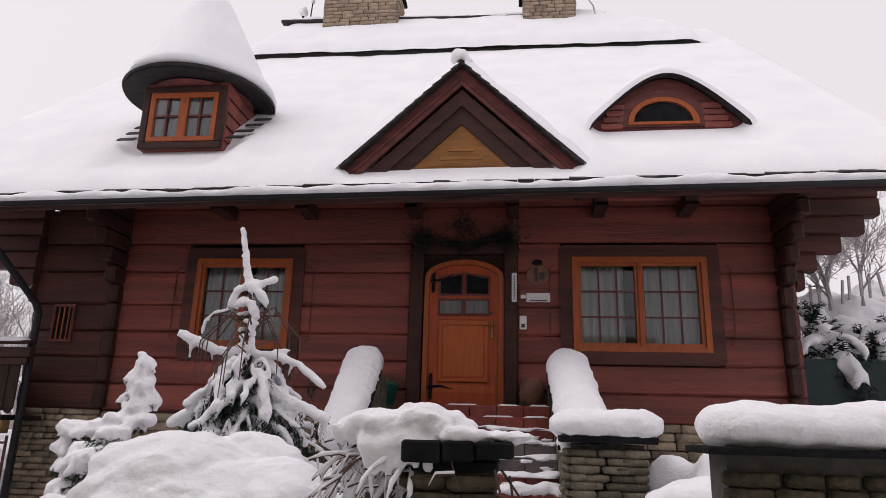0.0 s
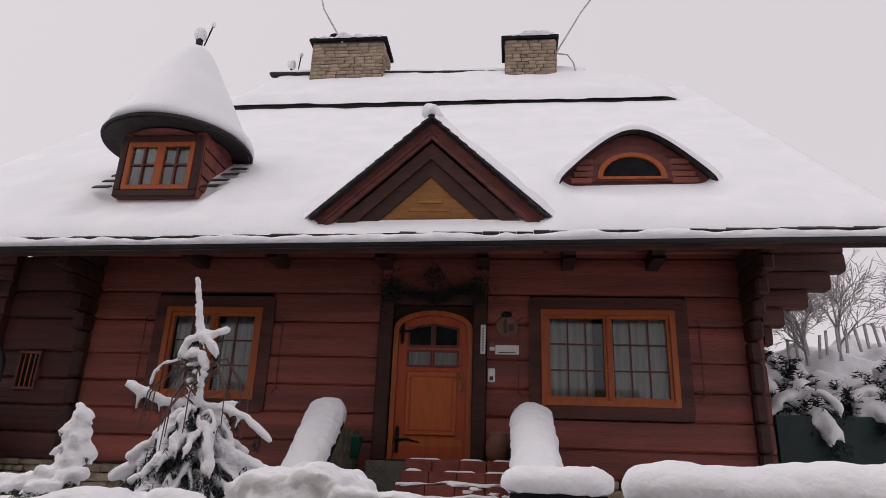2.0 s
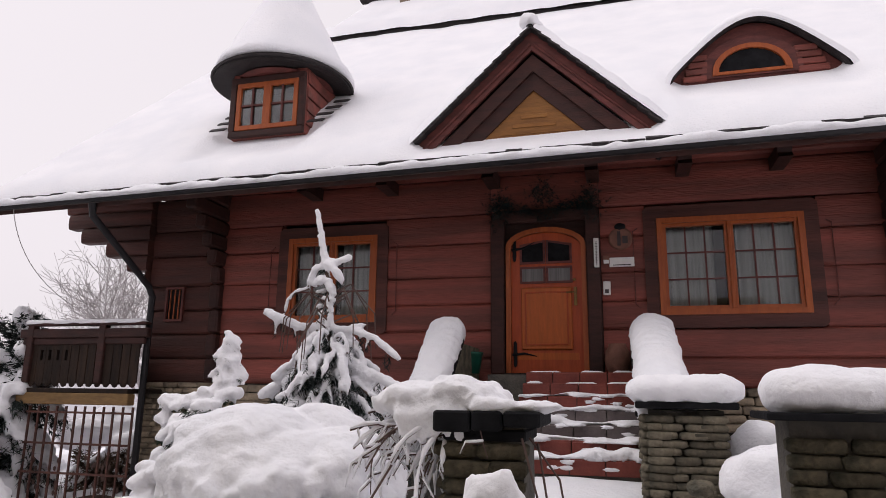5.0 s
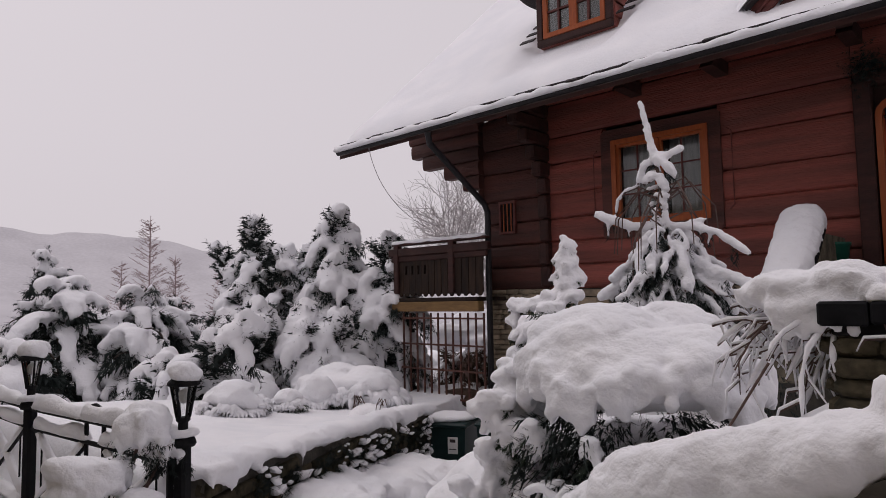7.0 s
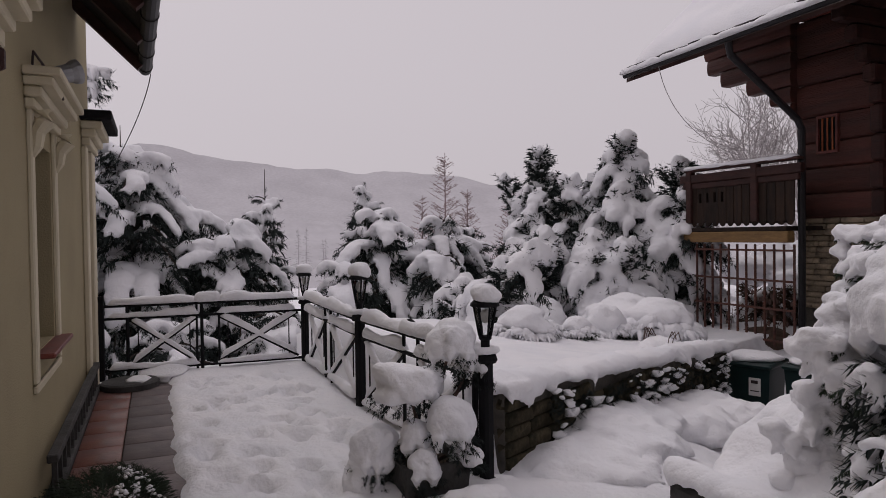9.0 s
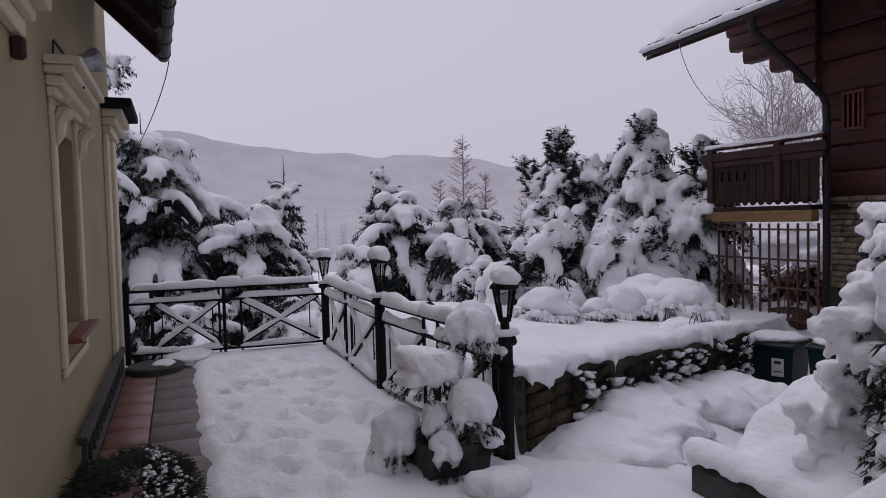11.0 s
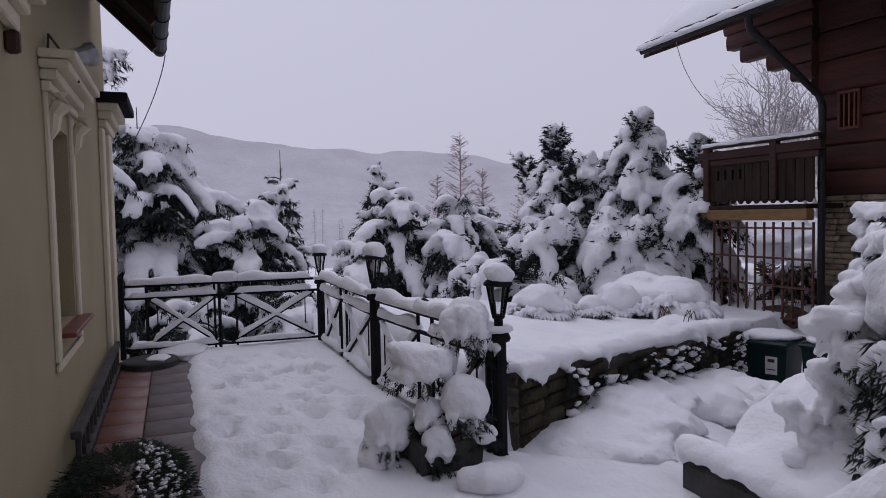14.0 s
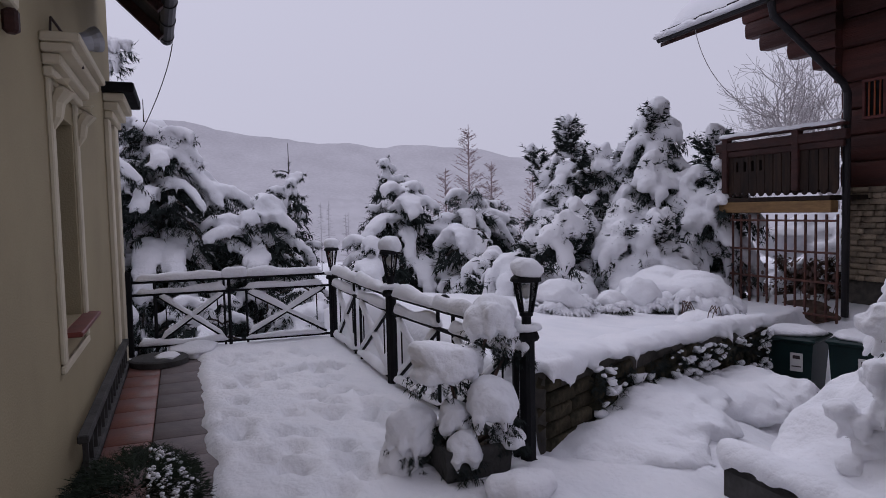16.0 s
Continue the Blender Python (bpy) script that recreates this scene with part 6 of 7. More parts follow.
for i in range(16):
    a = r.uniform(0, 6.28)
    p0 = Vector((TX + 0.02, TY, r.uniform(2.1, 2.45)))
    o = Vector((math.cos(a), math.sin(a), 0)) * r.uniform(0.25, 0.45)
    wd.tube([p0, p0 + o * 0.5 + Vector((0, 0, 0.10)), p0 + o * 0.95 + Vector((0, 0, -0.12)), p0 + o + Vector((0, 0, -0.42))], [0.009, 0.007, 0.006, 0.004], 5)
for i in range(700):
    a, z = r.uniform(0, 6.28), r.uniform(0.7, 2.05)
    q = (2.15 - z) * 0.64 * math.sqrt(r.random())
    tuft(nd, (TX + q * math.cos(a), TY + q * math.sin(a), z), (math.cos(a), math.sin(a), -0.8), 0.18, 0.045, 16, r, 0.12)
part("trunk", wd, TWIG, wp)
part("needles", nd, NEEDLE, wp)
fuse(part("snow", s, SNOW, wp, "clumped wet snow on hanging twigs", smooth=True), 0.015, 1, 0.010, 0.05)

# hanging shrub by the garden post
hs = thing("weeping_shrub", "bare weeping shrub, each twig lined with snow", "shrub")
wd, s = Soup(), Soup()
r = random.Random(54)
for i in range(60):
    p = Vector((-0.38 + r.uniform(-0.14, 0.18), 2.55 + r.uniform(-0.12, 0.2), 1.50 + r.uniform(-0.06, 0.03)))
    a = r.uniform(2.3, 5.0)
    d = Vector((math.cos(a) * r.uniform(0.3, 1.0), math.sin(a) * 0.5, r.uniform(-0.2, 0.6)))
    pts = [p]
    for _ in range(r.randint(3, 7)):
        d = (d + Vector((r.uniform(-0.25, 0.25), r.uniform(-0.2, 0.2), -0.32))).normalized()
        pts.append(pts[-1] + d * 0.055)
    wd.tube(pts, [0.0055 - 0.0005 * min(7, k) for k in range(len(pts))], 5)
    if r.random() < 0.75:
        s.tube([q + Vector((0, -0.003, 0.007)) for q in pts], [0.009 * r.uniform(0.5, 1.3) for _ in pts[:-1]] + [0.003], 6)
    for q in pts[2:-1:2]:
        e = q + Vector((r.uniform(-0.10, 0.06), r.uniform(-0.05, 0.05), -r.uniform(0.03, 0.13)))
        wd.tube([q, (q + e) / 2 + Vector((-0.02, 0, 0.015)), e], [0.004, 0.0035, 0.002], 4)
        s.tube([q + Vector((0, 0, 0.006)), (q + e) / 2 + Vector((-0.02, 0, 0.022)), e], [0.006, 0.0058, 0.0025], 5)
part("stem", wd, TWIG, hs)
part("snow", s, SNOW, hs, smooth=True)
for pts in ([(0.02, 2.4, 1.44), (0.12, 2.42, 1.3), (0.17, 2.42, 1.0), (0.16, 2.42, 0.75)], [(0.0, 2.35, 1.44), (0.05, 2.35, 1.25), (0.03, 2.35, 1.0), (0.06, 2.35, 0.8)], [(0.05, 2.4, 1.42), (0.09, 2.4, 1.15), (0.13, 2.4, 1.1)], [(-0.42, 2.2, 1.35), (-0.55, 2.1, 1.1), (-0.6, 2.1, 0.95), (-0.72, 2.05, 0.85)]):
    t = Soup()
    t.tube(pts, [0.0045, 0.004, 0.0035, 0.0025][:len(pts)], 5)
    part("twig", t, TWIG, hs)

# garden post and sloping garden walls
gpst = thing("garden_post", "small stone garden post with a black slab and snow cap", "post")
q = Soup()
q.box((-0.14, 2.53, 0.75), (0.28, 0.28, 1.45))
pc = part("post_core", q, MORTAR, gpst)
masonry(pc, (-0.29, 2.39), (0.01, 2.39), 0.1, 1.43, MOSSY, 0.06, 61, (0.08, 0.17), 0.03)
masonry(pc, (-0.29, 2.66), (-0.29, 2.39), 0.1, 1.43, MOSSY, 0.06, 63, (0.08, 0.15), 0.03)
for a, b, h in ((-0.32, -0.185, 0.075), (-0.18, -0.07, 0.07), (-0.065, 0.065, 0.055)):
    q = Soup()
    q.bevel_box(((a + b) / 2, 2.52, 1.53 - h / 2), (b - a, 0.36, h), 0.008)
    part("slab", q, SLATE, gpst)
q = Soup()
q.bevel_box((-0.14, 2.53, 1.445), (0.30, 0.31, 0.04), 0.006)
part("slab_bed", q, SLATE, gpst)
s = Soup()
for i in range(60):
    t = r.random()
    x = -0.54 + 0.59 * t
    h = 0.055 * math.sin(min(1.0, 0.25 + t) * 3.1) + 0.03 * math.exp(-((x + 0.22) / 0.12) ** 2)
    s.lump((x, 2.54 + r.uniform(-0.12, 0.14), 1.53 + 0.55 * h + r.uniform(-0.01, 0.02)), (0.085, 0.085, max(0.018, h)), rough=0.5)
for i in range(12):
    x = -0.50 + 0.30 * r.random()
    s.tube([(x, 2.42, 1.54), (x, 2.385, 1.50), (x, 2.38, 1.46 - r.uniform(0, 0.05))], [0.04, 0.035, 0.012], 6)
fuse(part("snow_cap", s, SNOW, gpst, smooth=True), 0.012, 2, 0.018, 0.07)

gw = thing("garden_wall", "sloping stone garden wall heaped with snow", "wall", "garden walls")
q = Soup()
TOP_LINE = ((0.07, 1.19), (-0.12, 1.10), (-0.32, 0.96), (-0.65, 0.74), (-1.0, 0.52), (-1.5, 0.30))
q.add([(x, y, z) for y in (1.97, 2.2) for x, z in TOP_LINE + ((-1.5, -0.1), (0.07, -0.1))], [tuple(range(8)), tuple(range(15, 7, -1))] + [(i, i + 8, (i + 1) % 8 + 8, (i + 1) % 8) for i in range(8)])
body = part("body", q, MORTAR, gw)
masonry(body, (-1.5, 1.965), (0.07, 1.965), 0.0, 1.16, MOSSY, 0.052, 64, (0.07, 0.17), 0.03, lambda t: np.interp(-1.5 + 1.57 * t, [p[0] for p in TOP_LINE[::-1]], [p[1] for p in TOP_LINE[::-1]]) - 0.02)
masonry(body, (0.065, 1.97), (0.065, 2.2), 0.0, 1.16, MOSSY, 0.052, 65, (0.07, 0.14), 0.02)
s = Soup()
for i in range(90):
    t = i / 89
    x = 0.0 - 1.5 * t
    lo = np.interp(x, [p[0] for p in TOP_LINE[::-1]], [p[1] for p in TOP_LINE[::-1]])
    hi = np.interp(x, (-1.5, -1.02, -0.74, -0.46, -0.22, 0.04), (0.42, 0.84, 1.07, 1.15, 1.22, 1.26))
    s.lump((x, 2.09 + r.uniform(-0.015, 0.015), (lo + hi) / 2), (0.075, 0.145 + 0.02 * math.sin(t * 17), (hi - lo) / 2 + 0.03), (0, -25, 0), rough=0.12)
    if t > 0.12:
        s.lump((x - 0.04, 2.30 + 0.3 * t + r.uniform(-0.03, 0.03), hi - 0.13), (0.14, 0.20, 0.10), rough=0.3)
for x, z, k in ((-0.08, 1.28, 0.07), (-0.03, 1.30, 0.065), (0.005, 1.26, 0.05), (-0.04, 1.22, 0.08)):
    s.lump((x, 2.09, z), (k, k * 1.3, k), rough=0.25)
fuse(part("snow", s, SNOW, gw, smooth=True), 0.016, 3, 0.022, 0.12)

gr = thing("garden_wall", "stone garden wall with a slate coping under thick snow", "wall", "garden walls")
q = Soup()
q.box((2.55, 3.62, 0.74), (2.95, 0.3, 1.49))
body = part("body", q, MORTAR, gr)
masonry(body, (1.06, 3.46), (2.6, 3.46), 0.5, 1.46, MOSSY, 0.07, 62, (0.09, 0.22), 0.03)
q = Soup()
q.bevel_box((2.5, 3.60, 1.505), (3.06, 0.46, 0.035), 0.006)
part("slab", q, SLATE, gr)
s = Soup()
for i in range(90):
    t = i / 89
    s.lump((1.10 + 2.85 * t, 3.60 + r.uniform(-0.015, 0.015), 1.62 + 0.008 * math.sin(t * 30)), (0.12, 0.25, 0.12 + 0.035 * ease(0.15, 0.35, t)), rough=0.1)
fuse(part("snow", s, SNOW, gr, smooth=True), 0.02, 4, 0.02, 0.2)
# snow heaps along the path
hp = Soup()
r = random.Random(55)
for x, y, z, a, b, c in ((1.5, 5.2, 0.95, 0.5, 0.4, 0.35), (1.9, 5.9, 1.1, 0.5, 0.5, 0.4), (2.3, 5.0, 1.0, 0.6, 0.5, 0.35), (1.45, 6.3, 1.05, 0.35, 0.4, 0.35), (1.6, 4.5, 0.7, 0.4, 0.4, 0.25), (1.2, 4.3, 0.62, 0.3, 0.4, 0.22), (2.9, 6.0, 1.1, 0.6, 0.6, 0.5)):
    hp.lump((x, y, z), (a, b, c), rough=0.3, ball=ICO3)
fuse(solid("snow_mound", hp, SNOW, "shovelled heap of snow beside the steps", "snow heap", smooth=True), 0.05, 4, 0.05, 0.25)
hp = Soup()
for i in range(130):
    u, v = r.random(), r.random()
    x, y = -2.76 + 1.45 * u, 2.95 + 1.0 * v
    z = 0.20 + 0.54 * ease(0.05, 0.75, v) * (0.55 + 0.45 * ease(0.0, 0.35, u)) + 0.10 * u
    hp.lump((x, y, z - 0.10 + r.uniform(-0.03, 0.02)), (0.20, 0.18, 0.12), rough=0.3)
for i in range(46):
    x = -2.86 + 0.95 * i / 45 + r.uniform(-0.02, 0.02)
    w = r.uniform(0.7, 1.2)
    lo = 0.13 - r.uniform(0.0, 0.07) - 0.05 * math.sin(i * 0.45)
    hp.tube([(x, 2.86, 0.19), (x, 2.74, 0.19), (x, 2.70, 0.15), (x, 2.70, lo + 0.01)], [0.06 * w, 0.055 * w, 0.04 * w, 0.012], 6)
fuse(solid("snow_mound", hp, SNOW, "deep drift of snow over the planting bed", "snow heap", smooth=True), 0.028, 18, 0.035, 0.2)
kb = Soup()
kb.bevel_box((-2.36, 2.98, -0.14), (0.98, 0.5, 0.48), 0.02)
solid("bed_edging", kb, CONCRETE, "dark concrete edging of the planting bed", "edging")
for x, y, z, rr in ((1.0, 4.9, 0.75, 0.14), (1.35, 4.6, 0.70, 0.12), (0.85, 5.35, 0.98, 0.1), (1.5, 4.15, 0.62, 0.13)):
    k = Soup()
    k.lump((x, y, z - 0.04), (rr, rr * 0.8, rr * 0.6), rough=0.35, ball=ICO3, freq=1.6)
    solid("garden_rock", k, STONE_DARK, "dark rock poking out of the snow", "rock", "garden rocks")

# ---- retaining wall, bins, balcony and gate ----
rw = thing("retaining_wall", "dark stone retaining wall patched with snow", "wall")
P0, P1 = (wall_x(2.15) + 0.10, 2.15), (wall_x(6.45) + 0.10, 6.45)
q = Soup()
n = 14
for i in range(n + 1):
    t = i / n
    x, y = P0[0] + (P1[0] - P0[0]) * t, P0[1] + (P1[1] - P0[1]) * t
    top = 0.48 - 0.100 * (y - 2.2)
    q.v += [(x, y, -1.2), (x, y, top), (x - 0.25, y - 0.1, top), (x - 0.25, y - 0.1, -1.2)]
q.f = [(4 * i + a, 4 * i + (a + 1) % 4, 4 * i + 4 + (a + 1) % 4, 4 * i + 4 + a) for i in range(n) for a in range(4)] + [(0, 1, 2, 3)]
core_w = part("wall_core", q, MORTAR, rw)
masonry(core_w, P0, P1, -0.85, 0.46, MOSSY, 0.10, 71, (0.16, 0.36), 0.04, lambda t: 0.45 - 0.100 * (P1[1] - P0[1]) * t)
sn, iv = Soup(), Soup()
r = random.Random(72)
for i in range(85):
    t = i / 84
    x, y = P0[0] + (P1[0] - P0[0]) * t, P0[1] + (P1[1] - P0[1]) * t
    top = 0.48 - 0.100 * (y - 2.2)
    sn.lump((x - 0.10 + r.uniform(-0.06, 0.04), y, top + 0.05 + 0.02 * fbm(x, y, 4, 2.2)), (0.15 + 0.05 * fbm(x, y, 6, 1.6), 0.24, 0.085 + 0.04 * fbm(x, y, 2, 1.1)), rough=0.3)
    if i < 8 or r.random() < 0.06:
        sn.tube([(x + 0.03, y, top + 0.06), (x + 0.08, y, top), (x + 0.09, y, top - r.uniform(0.04, 0.13))], [0.05, 0.04, 0.01], 6)
fuse(part("coping_snow", sn, SNOW, rw, smooth=True), 0.035, 3, 0.03, 0.12)
sn = Soup()
for i in range(230):
    t = r.uniform(0.12, 0.98)
    x, y = P0[0] + (P1[0] - P0[0]) * t, P0[1] + (P1[1] - P0[1]) * t
    top = 0.42 - 0.100 * (y - 2.2)
    z = top - r.uniform(0, 1) ** 1.3 * 0.45
    for _ in range(4):
        tuft(iv, (x + r.uniform(0.02, 0.1), y + r.uniform(-0.06, 0.06), z + r.uniform(-0.06, 0.06)), (0.85, -0.5, r.uniform(-0.8, 0.3)), 0.06, 0.05, 9, r)
    if fbm(y, z, 3, 3.0) > -0.1 and r.random() < 0.8:
        k = r.uniform(0.5, 1.9) ** 1.3
        sn.lump((x + 0.10, y, z + 0.03), (0.018 * k, 0.028 * k, 0.014 * k), (r.uniform(-30, 30), 0, 0), rough=0.8)
part("ivy", iv, NEEDLE, rw, "dark trailing ivy")
part("ivy_snow", sn, SNOW, rw, smooth=True)
dr = Soup()
for i in range(22):
    t = r.uniform(0.05, 0.8)
    x, y = P0[0] + (P1[0] - P0[0]) * t + r.uniform(0.1, 0.6), P0[1] + (P1[1] - P0[1]) * t
    dr.lump((x, y, ground_z(x, y) - 0.08 + 0.05 * ease(0.1, 0.4, t)), (0.42, 0.42, 0.13), rough=0.45)
fuse(solid("snow_drift", dr, SNOW, "wind-blown drift at the foot of the stone wall", "snow drift", smooth=True), 0.035, 3, 0.06, 0.14)


def wheelie_bin(at, turn, label):
    b = thing("wheeled_bin", label, "bin", "wheeled bins", at=at)
    b.rotation_euler = (0, 0, radians(turn))
    s = Soup()
    s.add([(x * k, y * k, z) for z, k in ((0, 0.82), (0.85, 1.0), (0.85, 0.9), (0.1, 0.72)) for x, y in ((-0.28, -0.30), (0.28, -0.30), (0.28, 0.30), (-0.28, 0.30))],
          [(3, 2, 1, 0)] + [(4 * j + i, 4 * j + (i + 1) % 4, 4 * j + 4 + (i + 1) % 4, 4 * j + 4 + i) for j in range(3) for i in range(4)] + [(12, 13, 14, 15)])
    part("body", s, BIN, b)
    s = Soup()
    s.bevel_box((0, 0, 0.88), (0.62, 0.68, 0.06), 0.02)
    s.tube([(-0.24, 0.36, 0.88), (0.24, 0.36, 0.88)], 0.018, 6)
    part("lid", s, BIN, b)
    for x in (-0.25, 0.25):
        w = Soup()
        w.lathe([(0.02, -0.03), (0.1, -0.03), (0.1, 0.03), (0.02, 0.03)], (0, 0, 0), 16)
        m = pose(x, 0.27, 0.1, 0, 90, 0)
        w.v = [tuple(m @ Vector(p)) for p in w.v]
        part("wheel", w, IRON, b)
    s = Soup()
    s.bevel_box((0.10, -0.292, 0.62), (0.14, 0.008, 0.22), 0.003)
    lab = part("sticker", s, WHITE, b, "white paper sticker")
    s = Soup()
    s.box((0.10, -0.298, 0.68), (0.08, 0.004, 0.04))
    s.box((0.10, -0.298, 0.57), (0.10, 0.004, 0.012))
    part("writing_bar", s, INK, lab)
    s = Soup()
    for i in range(26):
        s.lump((r.uniform(-0.22, 0.22), r.uniform(-0.24, 0.24), 0.94), (0.13, 0.13, 0.05), rough=0.2)
    fuse(part("lid_snow", s, SNOW, b, smooth=True), 0.03, 3, 0.01, 0.1)
    return b


wheelie_bin((-6.02, 7.0, -1.0), 22, "dark green wheeled bin with a snow-covered lid and white sticker")
wheelie_bin((-5.36, 7.3, -0.98), 18, "dark green wheeled bin standing behind another bin")

bal = thing("wooden_balcony", "dark wooden balcony with pierced board balustrade", "balcony")
q = Soup()
q.bevel_box((-7.70, 8.47, 1.44), (2.05, 0.16, 0.17), 0.012)
part("beam", q, OCHRE, bal, "pale ochre edge beam")
q = Soup()
q.bevel_box((-7.8, 9.7, 1.56), (2.2, 2.6, 0.07), 0.01)
part("deck", q, BOARD, bal)
# rail, posts and boards wear colours with eave shade painted in
q = Soup()
for x, z, sx, sy, sz in ((-7.65, 2.42, 2.35, 0.10, 0.14), (-7.65, 2.30, 2.25, 0.06, 0.10), (-7.6, 2.56, 2.2, 0.14, 0.045)):
    q.bevel_box((x, 8.46, z), (sx, sy, sz), 0.012)
part("top_rail", q, LOG_DARK, bal)
for x in (-8.62, -7.28):
    q = Soup()
    q.bevel_box((x, 8.46, 2.12), (0.12, 0.12, 0.9), 0.012)
    part("post", q, LOG_DARK, bal)
for i in range(13):
    x = -8.55 + 0.155 * i
    w = 0.15
    q = Soup()
    if 1 <= i <= 4:
        for a in (-0.05, 0.05):
            q.box((x + a, 8.47, 1.99), (0.05, 0.03, 0.64))
        q.box((x, 8.47, 1.84), (0.05, 0.028, 0.34))
        q.box((x, 8.47, 2.24), (0.05, 0.028, 0.14))
    else:
        q.bevel_box((x, 8.47, 1.99), (w - 0.006, 0.03, 0.64), 0.005)
    q.lump((x, 8.47, 1.66), (0.06, 0.014, 0.05), rough=0.1)
    part("baluster_board", q, BOARD, bal)
q = Soup()
q.snow_strip((-8.75, 8.46, 2.585), (-6.55, 8.46, 2.585), 0.14, 0.05)
q.snow_strip((-8.65, 8.9, 2.45), (-7.5, 9.0, 2.5), 0.4, 0.08)
part("rail_snow", q, SNOW, bal, smooth=True)
q = Soup()
q.bevel_box((-8.66, 9.7, 2.42), (0.10, 2.5, 0.12), 0.012)
for i in range(14):
    q.bevel_box((-8.66, 8.6 + 0.17 * i, 1.99), (0.03, 0.15, 0.64), 0.005)
part("end_balustrade", q, BOARD, bal)

gate = thing("lattice_gate", "rusty steel lattice gate under the balcony", "gate")
for i in range(12):
    x = -8.47 + 1.86 * i / 11
    q = Soup()
    q.box((x, 8.45, 0.57), (0.026, 0.026, 1.52))
    part("bar", q, RUST, gate)
for z in (-0.12, 0.35, 0.77, 1.22):
    q = Soup()
    q.box((-7.54, 8.425, z + 0.02), (1.92, 0.022, 0.03))
    part("cross_bar", q, RUST, gate)
q = Soup()
q.lump((-7.2, 8.7, -0.12), (0.6, 0.25, 0.16), rough=0.4, ball=ICO3)
q.lump((-8.0, 8.75, -0.2), (0.5, 0.2, 0.12), rough=0.4, ball=ICO3)
solid("earth_patch", q, EARTH, "bare brown earth and twigs behind the gate", "earth")
hp = Soup()
r = random.Random(81)
for i in range(40):
    hp.lump((-9.4 + r.uniform(-2.2, 2.4), 11.5 + r.uniform(-0.8, 3), r.uniform(-0.3, 1.1)), (0.5, 0.45, 0.32), rough=0.6)
fuse(solid("snow_mound", hp, SNOW, "snow-laden shrubs seen through the gate", "snow heap", smooth=True), 0.06, 3, 0.06, 0.3)
for i in range(9):
    p = Vector((r.uniform(-8.4, -6.7), 8.6, -0.1))
    t = Soup()
    t.tube([p, p + Vector((r.uniform(-0.1, 0.1), 0, 0.3)), p + Vector((r.uniform(-0.2, 0.2), 0, r.uniform(0.4, 0.9)))], [0.007, 0.005, 0.003], 4)
    for k in range(5):
        t.lump(p + Vector((r.uniform(-0.12, 0.12), -0.02, r.uniform(0.15, 0.7))), (0.03, 0.01, 0.045), rough=0.4, ball=ICO1)
    solid("dry_stem", t, TWIG, "dry climbing stem with withered leaves", "plant", "dry stems")
cb = Soup()
cb.tube([Vector((-8.1, 7.32, 4.15)) * (1 - t) ** 2 + Vector((-8.05, 7.5, 3.2)) * (2 * t * (1 - t)) + Vector((-7.55, 8.2, 2.75)) * t * t for t in np.linspace(0, 1, 14)], 0.006, 5)
solid("hanging_cable", cb, FROST, "thin cable hanging from the gutter", "cable")

for i in range(5):
    juniper((-8.9 + 0.62 * i, 9.6 + r.uniform(0, 0.9), -0.3), [(r.uniform(-0.2, 0.2), 0.0, r.uniform(0.5, 1.0), 0.28, 0.6), (r.uniform(-0.3, 0.3), 0.1, r.uniform(0.4, 0.8), 0.25, 0.5)], "brown withered shrub with snow behind the gate", 300 + i, 0.2, "gate shrubs", "shrub", EARTH, "shrub")

# snow mounds on the bed
for pos, rad, lab in (((-6.6, 4.0, 0.52), (0.34, 0.34, 0.26), "round shrub capped with snow"), ((-6.5, 4.65, 0.44), (0.18, 0.18, 0.16), "little shrub capped with snow"), ((-6.95, 5.35, 0.42), (0.34, 0.3, 0.3), "snow-capped shrub with hanging twigs"),
                      ((-7.1, 6.1, 0.46), (0.85, 0.5, 0.36), "wide shrub under a smooth cushion of snow"), ((-5.75, 5.25, 0.22), (0.30, 0.24, 0.2), "small twiggy shrub in snow"), ((-9.2, 5.6, 0.2), (0.7, 0.6, 0.6), "shrub heavily laden with snow")):
    b = thing("snowy_shrub", lab, "shrub", "bed shrubs", at=(pos[0], pos[1], pos[2] - 0.35 * rad[2]))
    s, nd = Soup(), Soup()
    for i in range(26):
        v = Vector((r.gauss(0, 1), r.gauss(0, 1), abs(r.gauss(0, 1)) + 0.15)).normalized()
        s.lump((v.x * rad[0] * 0.62, v.y * rad[1] * 0.62, v.z * rad[2] * 0.75), (rad[0] * 0.42, rad[1] * 0.42, rad[2] * 0.34), rough=0.25)
    fr = Soup()
    for i in range(20):
        a = 2 * math.pi * i / 20 + r.uniform(-0.1, 0.1)
        cushion(nd, fr, (math.cos(a) * rad[0] * 0.9, math.sin(a) * rad[1] * 0.9, r.uniform(-0.3, 0.15) * rad[2]), a, 0.22 * rad[0] + 0.05, r, 7, 3)
    part("hanging_snow", fr, SNOW, b, smooth=True)
    for i in range(30):
        a, z = r.uniform(0, 6.28), r.uniform(-0.5, 0.05) * rad[2]
        tuft(nd, (math.cos(a) * rad[0] * 0.75, math.sin(a) * rad[1] * 0.75, z), (math.cos(a), math.sin(a), -1.0), 0.06, 0.03, 10, r)
    fuse(part("snow", s, SNOW, b, smooth=True), 0.03, 3, 0.02, 0.1)
    part("needles", nd, NEEDLE_LIT, b)
